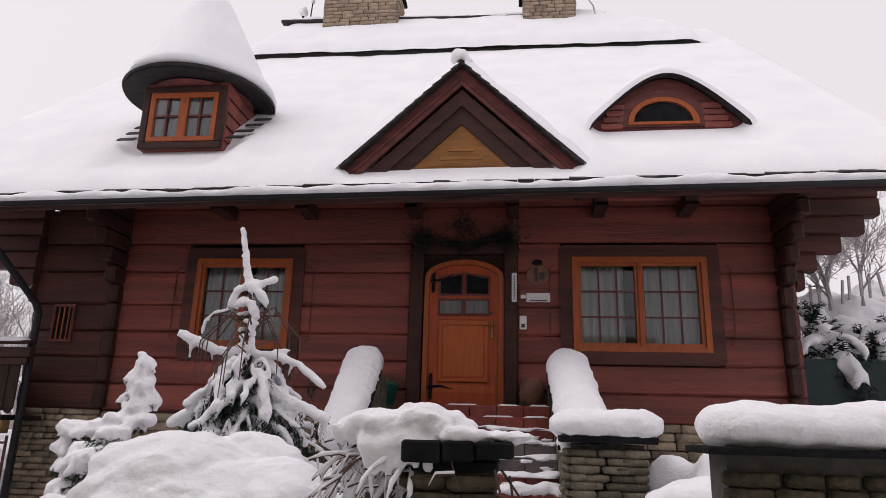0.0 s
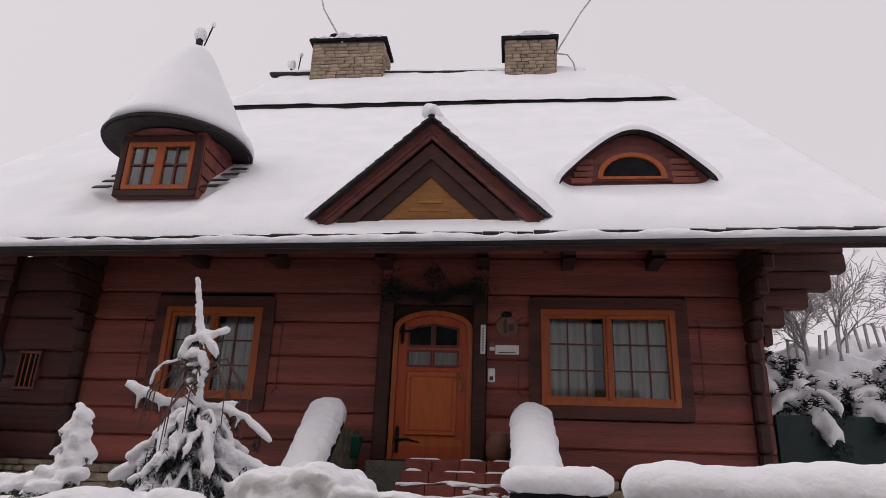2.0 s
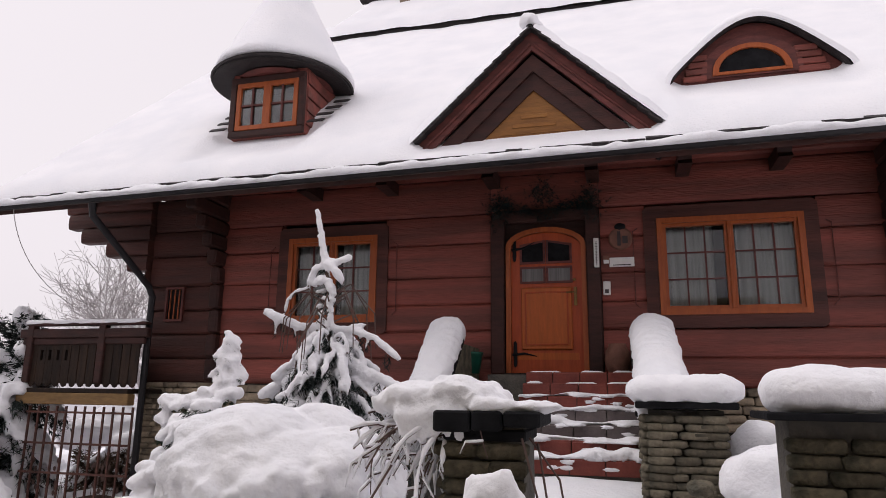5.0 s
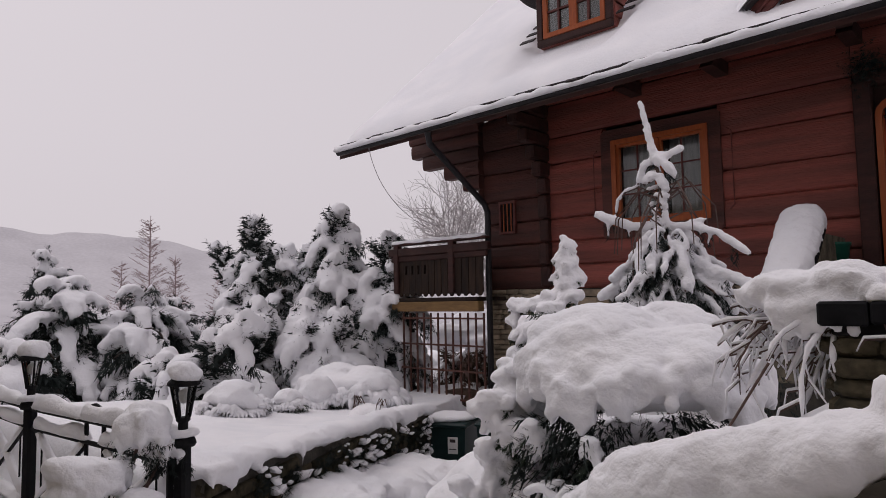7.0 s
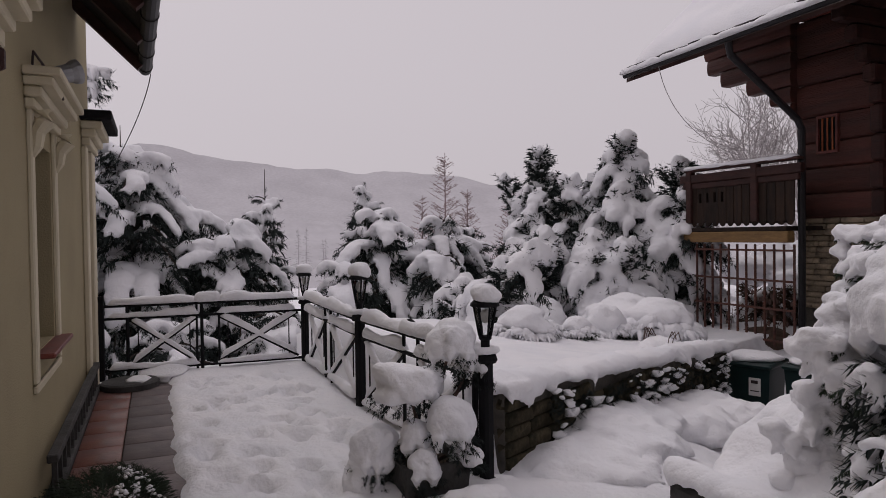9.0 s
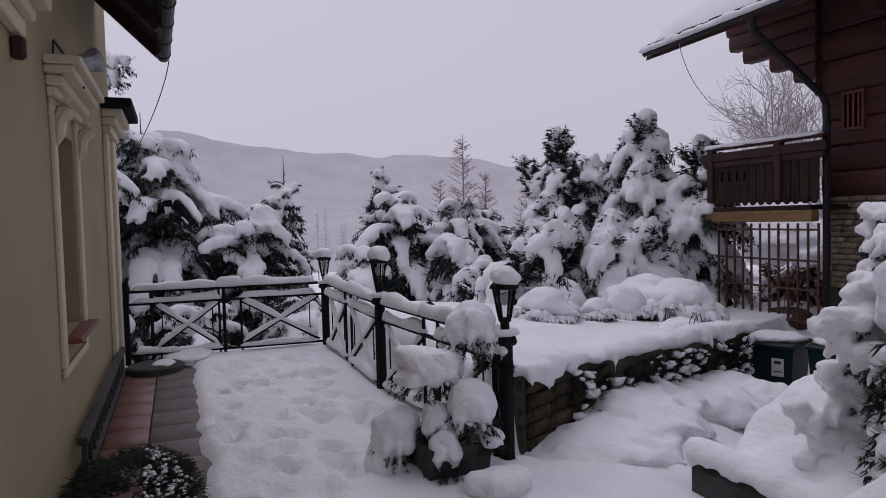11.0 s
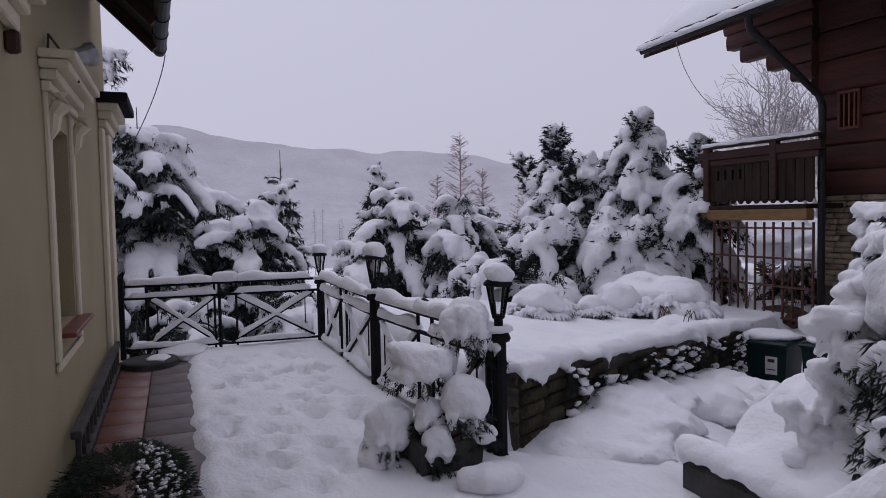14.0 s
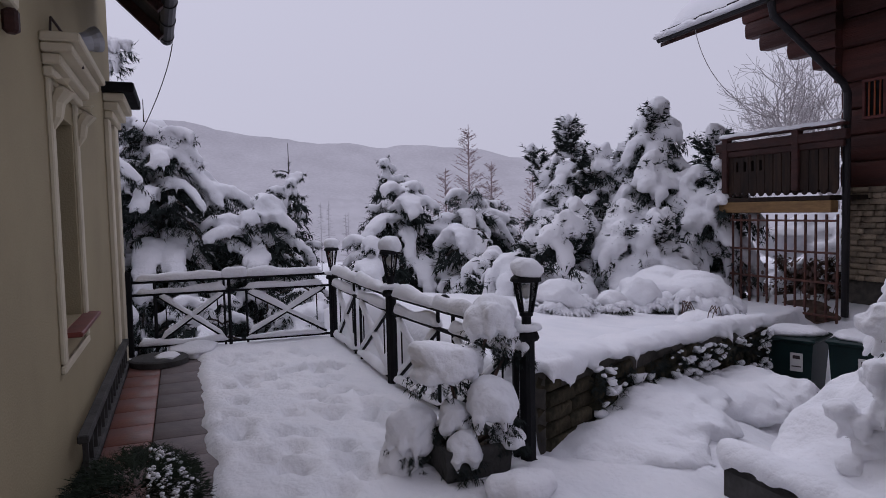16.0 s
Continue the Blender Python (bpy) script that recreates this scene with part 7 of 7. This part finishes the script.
for i in range(8):
    p = Vector((-5.75 + r.uniform(-0.25, 0.25), 5.2, 0.25))
    t = Soup()
    t.tube([p, p + Vector((0.03, 0, 0.12)), p + Vector((0.08 + r.uniform(-0.05, 0.05), 0, 0.2)), p + Vector((0.14, 0, 0.12))], 0.006, 4)
    solid("bare_twig", t, TWIG, "thin bare twig poking from the snow", "twig", "bare twigs")

# ---- terrace railing and lamps ----
FY = 1.68
LAMPS = [(-7.78, FY), (-5.46, FY), (-3.46, 1.88)]
for (x, y), lab in zip(LAMPS, ("black garden lamp at the terrace corner, capped with snow", "black garden lamp on the railing with a tall snow cap", "tall black garden lamp beside a planter, capped with snow")):
    lp = thing("garden_lamp", lab, "lamp", "garden lamps", at=(x, y, 0.0))
    lp.scale = (1, 1, 0.88 if x < -7 else 0.95 if x < -5 else 0.90)
    s = Soup()
    s.bevel_box((0, 0, 0.42), (0.078, 0.078, 0.86), 0.016, (0, 0, 24))
    s.bevel_box((0, 0, 0.03), (0.10, 0.10, 0.06), 0.01, (0, 0, 24))
    part("pole", s, IRON, lp)
    s = Soup()
    s.lathe([(0.065, 0.84), (0.075, 0.86), (0.065, 0.89), (0.04, 0.91), (0.028, 0.93), (0.028, 0.99), (0.04, 1.0), (0.04, 1.02)], (0, 0, 0), 14)
    part("collar", s, IRON, lp)
    s = Soup()
    s.lathe([(0.07, 1.215), (0.09, 1.22), (0.086, 1.24), (0.045, 1.28), (0.02, 1.30), (0.001, 1.31)], (0, 0, 0), 12)
    lan = part("lantern", s, IRON, lp)
    for k in range(6):
        a = math.pi / 3 * k
        s = Soup()
        s.tube([(0.036 * math.cos(a), 0.036 * math.sin(a), 1.02), (0.068 * math.cos(a), 0.068 * math.sin(a), 1.22)], 0.007, 5)
        part("lantern_bar", s, IRON, lan)
    s = Soup()
    s.lathe([(0.032, 1.02), (0.064, 1.218)], (0, 0, 0), 6)
    s.f = s.f[:6]
    part("glass", s, SMOKED, lan)
    s = Soup()
    s.lump((0, 0, 1.15), (0.03, 0.03, 0.05))
    part("bulb", s, WHITE, lan)
    s = Soup()
    tall = 0.085 if x > -5 else 0.11
    for k in range(12):
        s.lump((r.uniform(-0.03, 0.03), r.uniform(-0.03, 0.03), 1.285 + r.uniform(-0.01, 0.04)), (0.07, 0.07, tall * 0.6), rough=0.15)
    fuse(part("cap_snow", s, SNOW, lan, smooth=True), 0.016, 3, 0.008, 0.06)
    s = Soup()
    for k in range(14):
        a = 2 * math.pi * k / 14
        s.lump((0.055 * math.cos(a), 0.055 * math.sin(a), 0.925), (0.036, 0.036, 0.028), rough=0.4)
    fuse(part("collar_snow", s, SNOW, lp, smooth=True), 0.014, 2, 0.006, 0.05)


def rail_panel(p0, p1, posts, cross, arches, label):
    """A stretch of black railing: two top rails, a foot rail, crossed braces, thin uprights."""
    f = thing("terrace_railing", label, "railing", "terrace railing")
    p0, p1 = Vector((*p0, 0)), Vector((*p1, 0))
    d = p1 - p0
    at = lambda t, z: (p0.x + d.x * t, p0.y + d.y * t, z)
    for z, rad in ((0.80, 0.018), (0.66, 0.016), (0.09, 0.016)):
        s = Soup()
        s.tube([at(0, z), at(1, z)], rad, 6)
        part("rail", s, IRON, f)
    for t in posts:
        s = Soup()
        s.tube([at(t, -0.02), at(t, 0.80)], 0.02, 6)
        part("post", s, IRON, f)
    for a, b in cross:
        for z0, z1 in ((0.12, 0.64), (0.64, 0.12)):
            s = Soup()
            s.tube([at(a, z0), at(b, z1)], 0.014, 5)
            part("brace", s, IRON, f)
            k = Soup()
            lo, hi = (a, b) if z0 < z1 else (b, a)
            k.snow_strip(Vector(at(lo + (hi - lo) * 0.02, 0.145)), Vector(at(lo + (hi - lo) * 0.97, 0.63)), 0.05, 0.065, 0.06, 0.5, hang=0.002)
            part("brace_snow", k, SNOW, f, smooth=True)
        for q in (0.12, 0.88):
            s = Soup()
            s.tube([at(a + (b - a) * q, 0.1), at(a + (b - a) * q, 0.64)], 0.007, 5)
            part("bar", s, IRON, f)
    for t in arches:
        w = 0.06 / d.length * 2
        s = Soup()
        s.tube([at(t - w, 0.02), at(t - w, 0.8)] + [at(t - w * math.cos(math.pi * k / 6), 0.82 + 0.09 * math.sin(math.pi * k / 6)) for k in range(7)] + [at(t + w, 0.8), at(t + w, 0.02)], 0.014, 6)
        part("hoop", s, IRON, f)
        k = Soup()
        k.snow_strip(at(t - w * 1.3, 0.83), at(t + w * 1.3, 0.83), 0.08, 0.10, 0.03, 0.3)
        part("hoop_snow", k, SNOW, f, smooth=True)
    cuts = sorted([0.0] + list(arches) + [1.0])
    for z, h, w in ((0.815, 0.085, 0.085), (0.675, 0.07, 0.07), (0.105, 0.06, 0.09)):
        for a, b in zip(cuts, cuts[1:]):
            g = 0.10 / d.length
            if b - a > 3 * g:
                k = Soup()
                k.snow_strip(at(a + g, z), at(b - g, z), w, h, 0.05, 0.5, hang=0.002)
                part("rail_snow", k, SNOW, f, smooth=True)
    return f


rail_panel((-8.02, -0.52), (-7.86, FY), (0.13, 0.48), ((0.14, 0.46), (0.56, 0.97)), (0.51,), "black iron terrace railing with crossed braces, lined with snow")
rail_panel((-7.78, FY), (-5.46, FY), (0.02,), ((0.12, 0.45), (0.55, 0.95)), (0.50,), "black iron railing panel between two lamps, lined with snow")
rail_panel((-5.46, FY), (-3.48, 1.84), (0.98,), ((0.06, 0.46), (0.58, 0.95)), (0.52,), "black iron railing panel beside the planter, lined with snow")
gpst2 = Soup()
gpst2.bevel_box((-8.02, -0.50, 0.45), (0.07, 0.07, 0.92), 0.008)
gpst2.box((-7.98, -0.58, 0.90), (0.03, 0.24, 0.03))
solid("railing_post", gpst2, IRON, "black square railing post against the cream wall", "post")
dr = Soup()
dr.lathe([(0.27, 0.0), (0.28, 0.02), (0.28, 0.07), (0.26, 0.085), (0.001, 0.085)], (-7.42, -0.20, 0.0), 28)
dro = solid("drain_cover", dr, CONCRETE, "round concrete drain cover dusted with snow", "drain cover", smooth=False)
k = Soup()
k.lump((-7.45, -0.12, 0.085), (0.2, 0.12, 0.015), rough=0.4)
part("snow_dusting", k, SNOW, dro, smooth=True)
k = Soup()
k.lump((-7.9, 0.15, 0.06), (0.5, 0.25, 0.07), rough=0.3, ball=ICO3)
solid("snow_patch", k, SNOW, "small patch of snow under the rail", "snow", smooth=True)

# planter with a shrub
pt = thing("planter_box", "grey square planter with a snow-heaped evergreen", "planter")
q = Soup()
q.add([(x * k - 3.52, y * k + 1.50, z) for z, k in ((-0.06, 0.88), (0.235, 1.0), (0.235, 0.86), (0.15, 0.84)) for x, y in ((-0.22, -0.20), (0.22, -0.20), (0.22, 0.20), (-0.22, 0.20))],
      [(3, 2, 1, 0)] + [(4 * j + i, 4 * j + (i + 1) % 4, 4 * j + 4 + (i + 1) % 4, 4 * j + 4 + i) for j in range(3) for i in range(4)] + [(12, 13, 14, 15)])
part("box", q, CONCRETE, pt)
q = Soup()
q.box((-3.52, 1.5, 0.17), (0.37, 0.33, 0.02))
part("soil", q, EARTH, pt)
sh = thing("planter_shrub", "evergreen shrub bent under cushions of snow", "shrub")
nd, wd = Soup(), Soup()
r = random.Random(91)
for cx, cy, cz, a, b, c, slant in ((-3.52, 1.68, 0.90, 0.135, 0.125, 0.115, 12), (-3.58, 1.42, 0.66, 0.19, 0.185, 0.105, -18), (-3.36, 1.60, 0.47, 0.125, 0.125, 0.12, 6), (-3.52, 1.83, 0.78, 0.08, 0.08, 0.10, 0),
                                   (-3.46, 1.42, 0.38, 0.075, 0.075, 0.085, 0), (-3.60, 1.21, 0.30, 0.11, 0.12, 0.14, -25), (-3.62, 1.15, 0.12, 0.10, 0.10, 0.13, -15), (-3.34, 1.42, 0.24, 0.07, 0.07, 0.09, 0), (-3.38, 1.70, 0.25, 0.10, 0.08, 0.035, 0)):
    s = Soup()
    a, b, c = a * 1.22, b * 1.22, c * 1.2
    s.lump((cx, cy, cz), (a * 0.92, b * 0.92, c * 0.85), (slant, 0, 0), rough=0.25, ball=ICO3, freq=1.2)
    for i in range(9):
        an = r.uniform(0, 6.28)
        s.lump((cx + math.cos(an) * a * 0.6, cy + math.sin(an) * b * 0.6, cz + r.uniform(-0.5, 0.35) * c), (a * 0.42, b * 0.42, c * 0.5), rough=0.25)
    for i in range(9):
        an = 6.283 * i / 9 + r.uniform(-0.3, 0.3)
        p = Vector((cx + math.cos(an) * a * 0.75, cy + math.sin(an) * b * 0.75, cz - c * 0.35))
        s.tube([p + Vector((0, 0, 0.03)), p + Vector((math.cos(an) * 0.02, math.sin(an) * 0.02, -0.02)), p + Vector((0, 0, -c * r.uniform(0.5, 0.9)))], [0.035, 0.03, 0.012], 6)
    fuse(part("snow_cushion", s, SNOW, sh, smooth=True), 0.013, 2, 0.012, 0.07)
    for i in range(90):
        an, q = r.uniform(0, 6.28), math.sqrt(r.random()) * 0.85
        tuft(nd, (cx + math.cos(an) * a * q, cy + math.sin(an) * b * q, cz - c * r.uniform(0.5, 1.35)), (math.cos(an), math.sin(an), -0.5), 0.06, 0.024, 14, r, 0.12)
    wd.tube([(-3.5, 1.5, 0.16), ((cx - 3.5) / 2, (cy + 1.5) / 2, (cz + 0.16) / 2 + 0.03), (cx, cy, cz)], [0.014, 0.012, 0.008], 5)
part("stem", wd, TWIG, sh)
part("needles", nd, NEEDLE, sh)
s = Soup()
for i in range(22):
    s.lump((-3.06 + r.uniform(-0.08, 0.08), 1.62 + r.uniform(-0.12, 0.13), 0.08 + r.uniform(0, 0.04)), (0.09, 0.09, 0.075), rough=0.15)
fuse(solid("snow_mound", s, SNOW, "cushion of snow on a low stone beside the planter", "snow heap", smooth=True), 0.02, 3, 0.008, 0.07)
s = Soup()
s.bevel_box((-3.06, 1.62, 0.02), (0.2, 0.26, 0.10), 0.02)
solid("stone_block", s, TILE_RED, "low reddish stone block under snow", "stone")

# ---- the cream house beside the terrace ----
WY = -0.58
wall = Soup()
holes = ((-5.08, -4.30, 0.88, 2.12),)
x0, x1 = -8.1, 4.0
hx0, hx1, hz0, hz1 = holes[0]
for a, b, c, d in ((x0, hx0, -0.4, 4.2), (hx1, x1, -0.4, 4.2), (hx0, hx1, -0.4, hz0), (hx0, hx1, hz1, 4.2)):
    wall.box(((a + b) / 2, WY - 0.15, (c + d) / 2), (b - a, 0.30, d - c))
south = solid("wall_south", wall, STUCCO, "cream stuccoed house wall", "wall", kind="structure")
# dark sheet closing the opening, painted as the gloom of a room
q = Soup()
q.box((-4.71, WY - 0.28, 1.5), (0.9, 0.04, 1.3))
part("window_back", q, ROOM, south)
wy = thing("cream_house", "moulded trim, eave and gutter of the cream house", "house")
q = Soup()
for a, b, c, d in ((-5.24, -5.14, 0.72, 2.30), (-4.28, -4.18, 0.72, 2.30)):
    q.bevel_box(((a + b) / 2, WY + 0.012, (c + d) / 2), (b - a, 0.03, d - c), 0.008)
q.bevel_box((-4.71, WY + 0.012, 0.69), (1.06, 0.028, 0.05), 0.008)
part("window_trim", q, STUCCO_TRIM, wy)
q = Soup()
for k, (o, z0, z1) in enumerate(((0.05, 2.26, 2.32), (0.09, 2.32, 2.38), (0.15, 2.38, 2.43), (0.19, 2.43, 2.48))):
    q.bevel_box((-4.71, WY + o / 2, (z0 + z1) / 2), (1.10 + 2 * o * 0.5, o, z1 - z0 - 0.002), 0.008)
part("pediment", q, STUCCO_TRIM, wy, "stepped cream pediment over the window")
q = Soup()
for o, z0, z1 in ((0.05, 2.38, 2.46), (0.09, 2.46, 2.52), (0.15, 2.52, 2.58), (0.19, 2.58, 2.64)):
    q.bevel_box((-2.80, WY + o / 2, (z0 + z1) / 2), (1.10 + o, o, z1 - z0 - 0.002), 0.008)
part("pediment", q, STUCCO_TRIM, wy, "stepped cream pediment")
q = Soup()
q.bevel_box((-3.30, WY + 0.03, 2.32), (0.06, 0.06, 0.10), 0.012)
part("pediment_hook", q, LOG_DARK, wy, "dark wooden peg below the moulding")
for x in (-5.19, -4.23):
    q = Soup()
    q.tube([(x, WY + 0.08, 2.26), (x, WY + 0.09, 2.20), (x, WY + 0.05, 2.14), (x, WY + 0.04, 2.06), (x, WY + 0.02, 2.0)], [0.05, 0.055, 0.04, 0.035, 0.015], 8)
    part("console", q, STUCCO_TRIM, wy)
q = Soup()
q.bevel_box((-4.76, WY - 0.02, 0.86), (0.92, 0.24, 0.03), 0.006)
part("window_sill", q, TILE_RED, wy, "red tiled window sill")
q = Soup()
q.bevel_box((-7.3, WY + 0.025, 1.2), (0.20, 0.05, 2.5), 0.01)
q.bevel_box((-7.9, WY + 0.03, 1.2), (0.32, 0.06, 2.5), 0.01)
part("pilaster", q, STUCCO_TRIM, wy)
q = Soup()
for o, z in ((0.08, 2.50), (0.13, 2.58), (0.19, 2.66)):
    q.bevel_box((-7.75, WY + o / 2, z), (0.9 + o, o, 0.078), 0.01)
part("cornice", q, STUCCO_TRIM, wy)
q = Soup()
q.bevel_box((-7.75, WY + 0.13, 2.75), (1.2, 0.30, 0.09), 0.01)
part("cornice_cover", q, SLATE, wy)
q = Soup()
eave_y = lambda x: -0.04 + 0.03 * (x + 7.1)
xs = (-7.1, 4.0)
q.add([p for x in xs for p in ((x, WY - 0.3, 4.05), (x, eave_y(x), 3.22), (x, eave_y(x), 3.32), (x, WY - 0.3, 4.20))], [(0, 1, 2, 3), (7, 6, 5, 4), (0, 4, 5, 1), (1, 5, 6, 2), (2, 6, 7, 3)])
part("eave", q, SHINGLE, wy, "dark boarded eave")
for i in range(6):
    x = -6.8 + 0.9 * i
    k = Soup()
    k.box((x, (eave_y(x) + WY) / 2, 3.44), (0.08, 0.8, 0.10), (-44, 0, 0))
    part("rafter", k, LOG_DARK, wy)
q = Soup()
q.tube([(x, eave_y(x) + 0.05, 3.22) for x in (-7.15, 4.0)], 0.062, 12)
gt = part("gutter", q, GUTTER, wy, "black half-round gutter")
for i in range(7):
    x = -7.0 + 0.55 * i
    k = Soup()
    k.lathe([(0.064, -0.012), (0.069, -0.012), (0.069, 0.012), (0.064, 0.012)], (0, 0, 0), 14)
    m = pose(x, eave_y(x) + 0.05, 3.22, 0, 90, 0)
    k.v = [tuple(m @ Vector(p)) for p in k.v]
    part("gutter_clip", k, GUTTER, gt)
fl = thing("floodlight", "grey floodlight resting on the window pediment", "lamp")
q = Soup()
q.lathe([(0.04, 0), (0.055, 0.02), (0.06, 0.1), (0.075, 0.13), (0.08, 0.16), (0.001, 0.165)], (0, 0, 0), 16)
m = pose(-4.78, WY + 0.07, 2.58, -70, 0, 30)
q.v = [tuple(m @ Vector(p)) for p in q.v]
part("head", q, STEEL, fl)
q = Soup()
q.tube([(-4.75, WY + 0.10, 2.48), (-4.75, WY + 0.10, 2.58)], 0.02, 6)
part("stem", q, STEEL, fl)
q = Soup()
q.tube([(-4.75, WY + 0.05, 2.6), (-4.6, WY + 0.12, 2.42), (-4.5, WY + 0.15, 2.38), (-4.45, WY + 0.1, 2.5), (-4.35, WY + 0.02, 2.62), (-4.3, WY + 0.02, 2.5)], 0.008, 5)
part("cable", q, INK, fl)
ld = thing("aluminium_ladder", "ladder lying on edge along the foot of the cream wall", "ladder")
for z in (0.03, 0.26):
    q = Soup()
    q.bevel_box((-5.9, WY + 0.07, z), (3.2, 0.06, 0.05), 0.006)
    part("rail", q, CONCRETE, ld)
for i in range(15):
    q = Soup()
    q.box((-7.4 + 0.215 * i, WY + 0.07, 0.145), (0.03, 0.03, 0.19))
    part("rung", q, CONCRETE, ld)

pv = tagged(new("pavement"), "strip of wet red and grey paving tiles", "pavement", kind="structure")
red, gry = Soup(), Soup()
red.bevel_box((0, 0, 0), (0.392, 0.292, 0.03), 0.004)
gry.bevel_box((0, 0, 0), (0.392, 0.392, 0.03), 0.004)
red, gry = red.mesh("tile", TILE_PATH), gry.mesh("tile", TILE_GREY)
for i in range(13):
    piece("tile", red, pose(-7.5 + 0.4 * i, -0.33, 0.0, random.uniform(-0.5, 0.5), random.uniform(-0.5, 0.5)), pv)
    piece("tile", gry, pose(-7.5 + 0.4 * i, 0.02, 0.0, random.uniform(-0.5, 0.5), random.uniform(-0.5, 0.5)), pv)
bd = Soup()
bd.box((-5.1, -0.15, -0.04), (5.6, 0.86, 0.05))
part("bedding", bd, MORTAR, pv)

# dark shrub at the foot of the cream wall
ds = thing("low_juniper", "dark green low juniper sprinkled with snow", "shrub", at=(-3.70, -0.22, 0.0))
nd, s = Soup(), Soup()
r = random.Random(95)
for i in range(900):
    a, q = r.uniform(0, 6.28), math.sqrt(r.random())
    z = 0.20 * math.sqrt(max(0, 1 - q * q)) * r.uniform(0.6, 1)
    tuft(nd, (0.68 * q * math.cos(a), 0.30 * q * math.sin(a), z), (math.cos(a) * 0.6, math.sin(a) * 0.6, 0.6), 0.10, 0.032, 14, r)
    if fbm(q * math.cos(a), q * math.sin(a), 1, 6.0) > -0.05 and q * math.sin(a) > 0.15:
        s.lump((0.68 * q * math.cos(a), 0.30 * q * math.sin(a) + 0.02, z + 0.07), (0.010 + 0.008 * r.random(), 0.012, 0.008), rough=0.9, ball=ICO1)
part("needles", nd, NEEDLE_LIT, ds)
part("snow", s, SNOW, ds, smooth=True)
wire = Soup()
wire.tube([Vector((-7.15, 0.06, 3.18)) * (1 - t) ** 2 + Vector((-7.3, 0.0, 2.86)) * (2 * t * (1 - t)) + Vector((-8.3, -0.3, 2.46)) * t * t for t in np.linspace(0, 1, 12)], 0.005, 5)
solid("hanging_cable", wire, INK, "thin wire hanging from the eave", "cable")

# ---- the bank beyond the house ----
bank = Soup()
r = random.Random(99)
for i in range(95):
    x, y = r.uniform(4.9, 12), r.uniform(12.2, 17)
    bank.lump((x, y, 2.6 + 0.42 * (y - 12.2) + 0.05 * (x - 5) + r.uniform(-0.3, 0.25)), (0.55, 0.5, 0.42), rough=0.5)
fuse(solid("snow_bank", bank, SNOW, "steep snow-covered bank with rocks behind the house", "snow bank", smooth=True), 0.09, 2, 0.12, 0.4)
hedge = Soup()
hedge.bevel_box((8.0, 11.7, 1.9), (6.6, 0.2, 1.9), 0.03)
solid("green_screen", hedge, BIN, "dark green screen fence below the bank", "fence")
for i in range(9):
    x, y = 5.0 + 0.42 * i + r.uniform(-0.2, 0.2), 11.95 + r.uniform(0, 1.8)
    juniper((x, y, 2.45 + 0.42 * (y - 12.0)), [(r.uniform(-0.4, 0.4), -0.1, r.uniform(0.5, 1.1), 0.4, 0.85), (r.uniform(-0.5, 0.5), 0.0, r.uniform(0.4, 0.9), 0.4, 0.7)], "low shrub laden with snow on the bank", 200 + i, 0.3, "bank shrubs", "shrub", NEEDLE, "shrub")
for i in range(11):
    q = Soup()
    x = 6.1 + 0.2 * i + r.uniform(-0.06, 0.06)
    q.box((x, 14.2, 4.45 + 0.03 * i + r.uniform(-0.08, 0.08)), (0.045, 0.04, 0.5), (0, r.uniform(-9, 9), 0))
    solid("fence_picket", q, FROST, "grey weathered picket rimed with snow", "fence", "pickets on the bank")
for k, (x, y, z, h) in enumerate(((6.2, 13.6, 4.0, 2.6), (7.3, 14.6, 4.3, 3.2), (8.4, 13.8, 4.2, 2.8), (9.6, 15.0, 4.6, 3.4), (6.9, 15.6, 4.7, 3.4))):
    bare_tree("bare_shrub", (x, y, z), h, "bare branching shrub rimed with snow on the bank", 400 + k, FROST, 4, 0.05)
# garland over the door
gar = thing("door_garland", "dark evergreen garland hung over the door", "garland")
nd = Soup()
for x, z, n in ((-1.28, 4.20, 170), (-0.66, 4.36, 120), (-0.05, 4.22, 170)):
    for i in range(n):
        tuft(nd, (x + r.gauss(0, 0.09), FRONT - 0.10 + r.uniform(-0.05, 0.05), z + r.gauss(0, 0.11)), (r.uniform(-1, 1), -0.5, r.uniform(-1, 1)), 0.09, 0.04, 10, r)
for i in range(220):
    t = r.random()
    x = -1.25 + 1.2 * t
    tuft(nd, (x, FRONT - 0.08, 4.12 + 0.06 * math.sin(t * 6.28 * 1.5) + r.uniform(-0.04, 0.06)), (r.uniform(-1, 1), -0.6, r.uniform(-1, 1)), 0.08, 0.04, 10, r)
part("needles", nd, NEEDLE, gar)
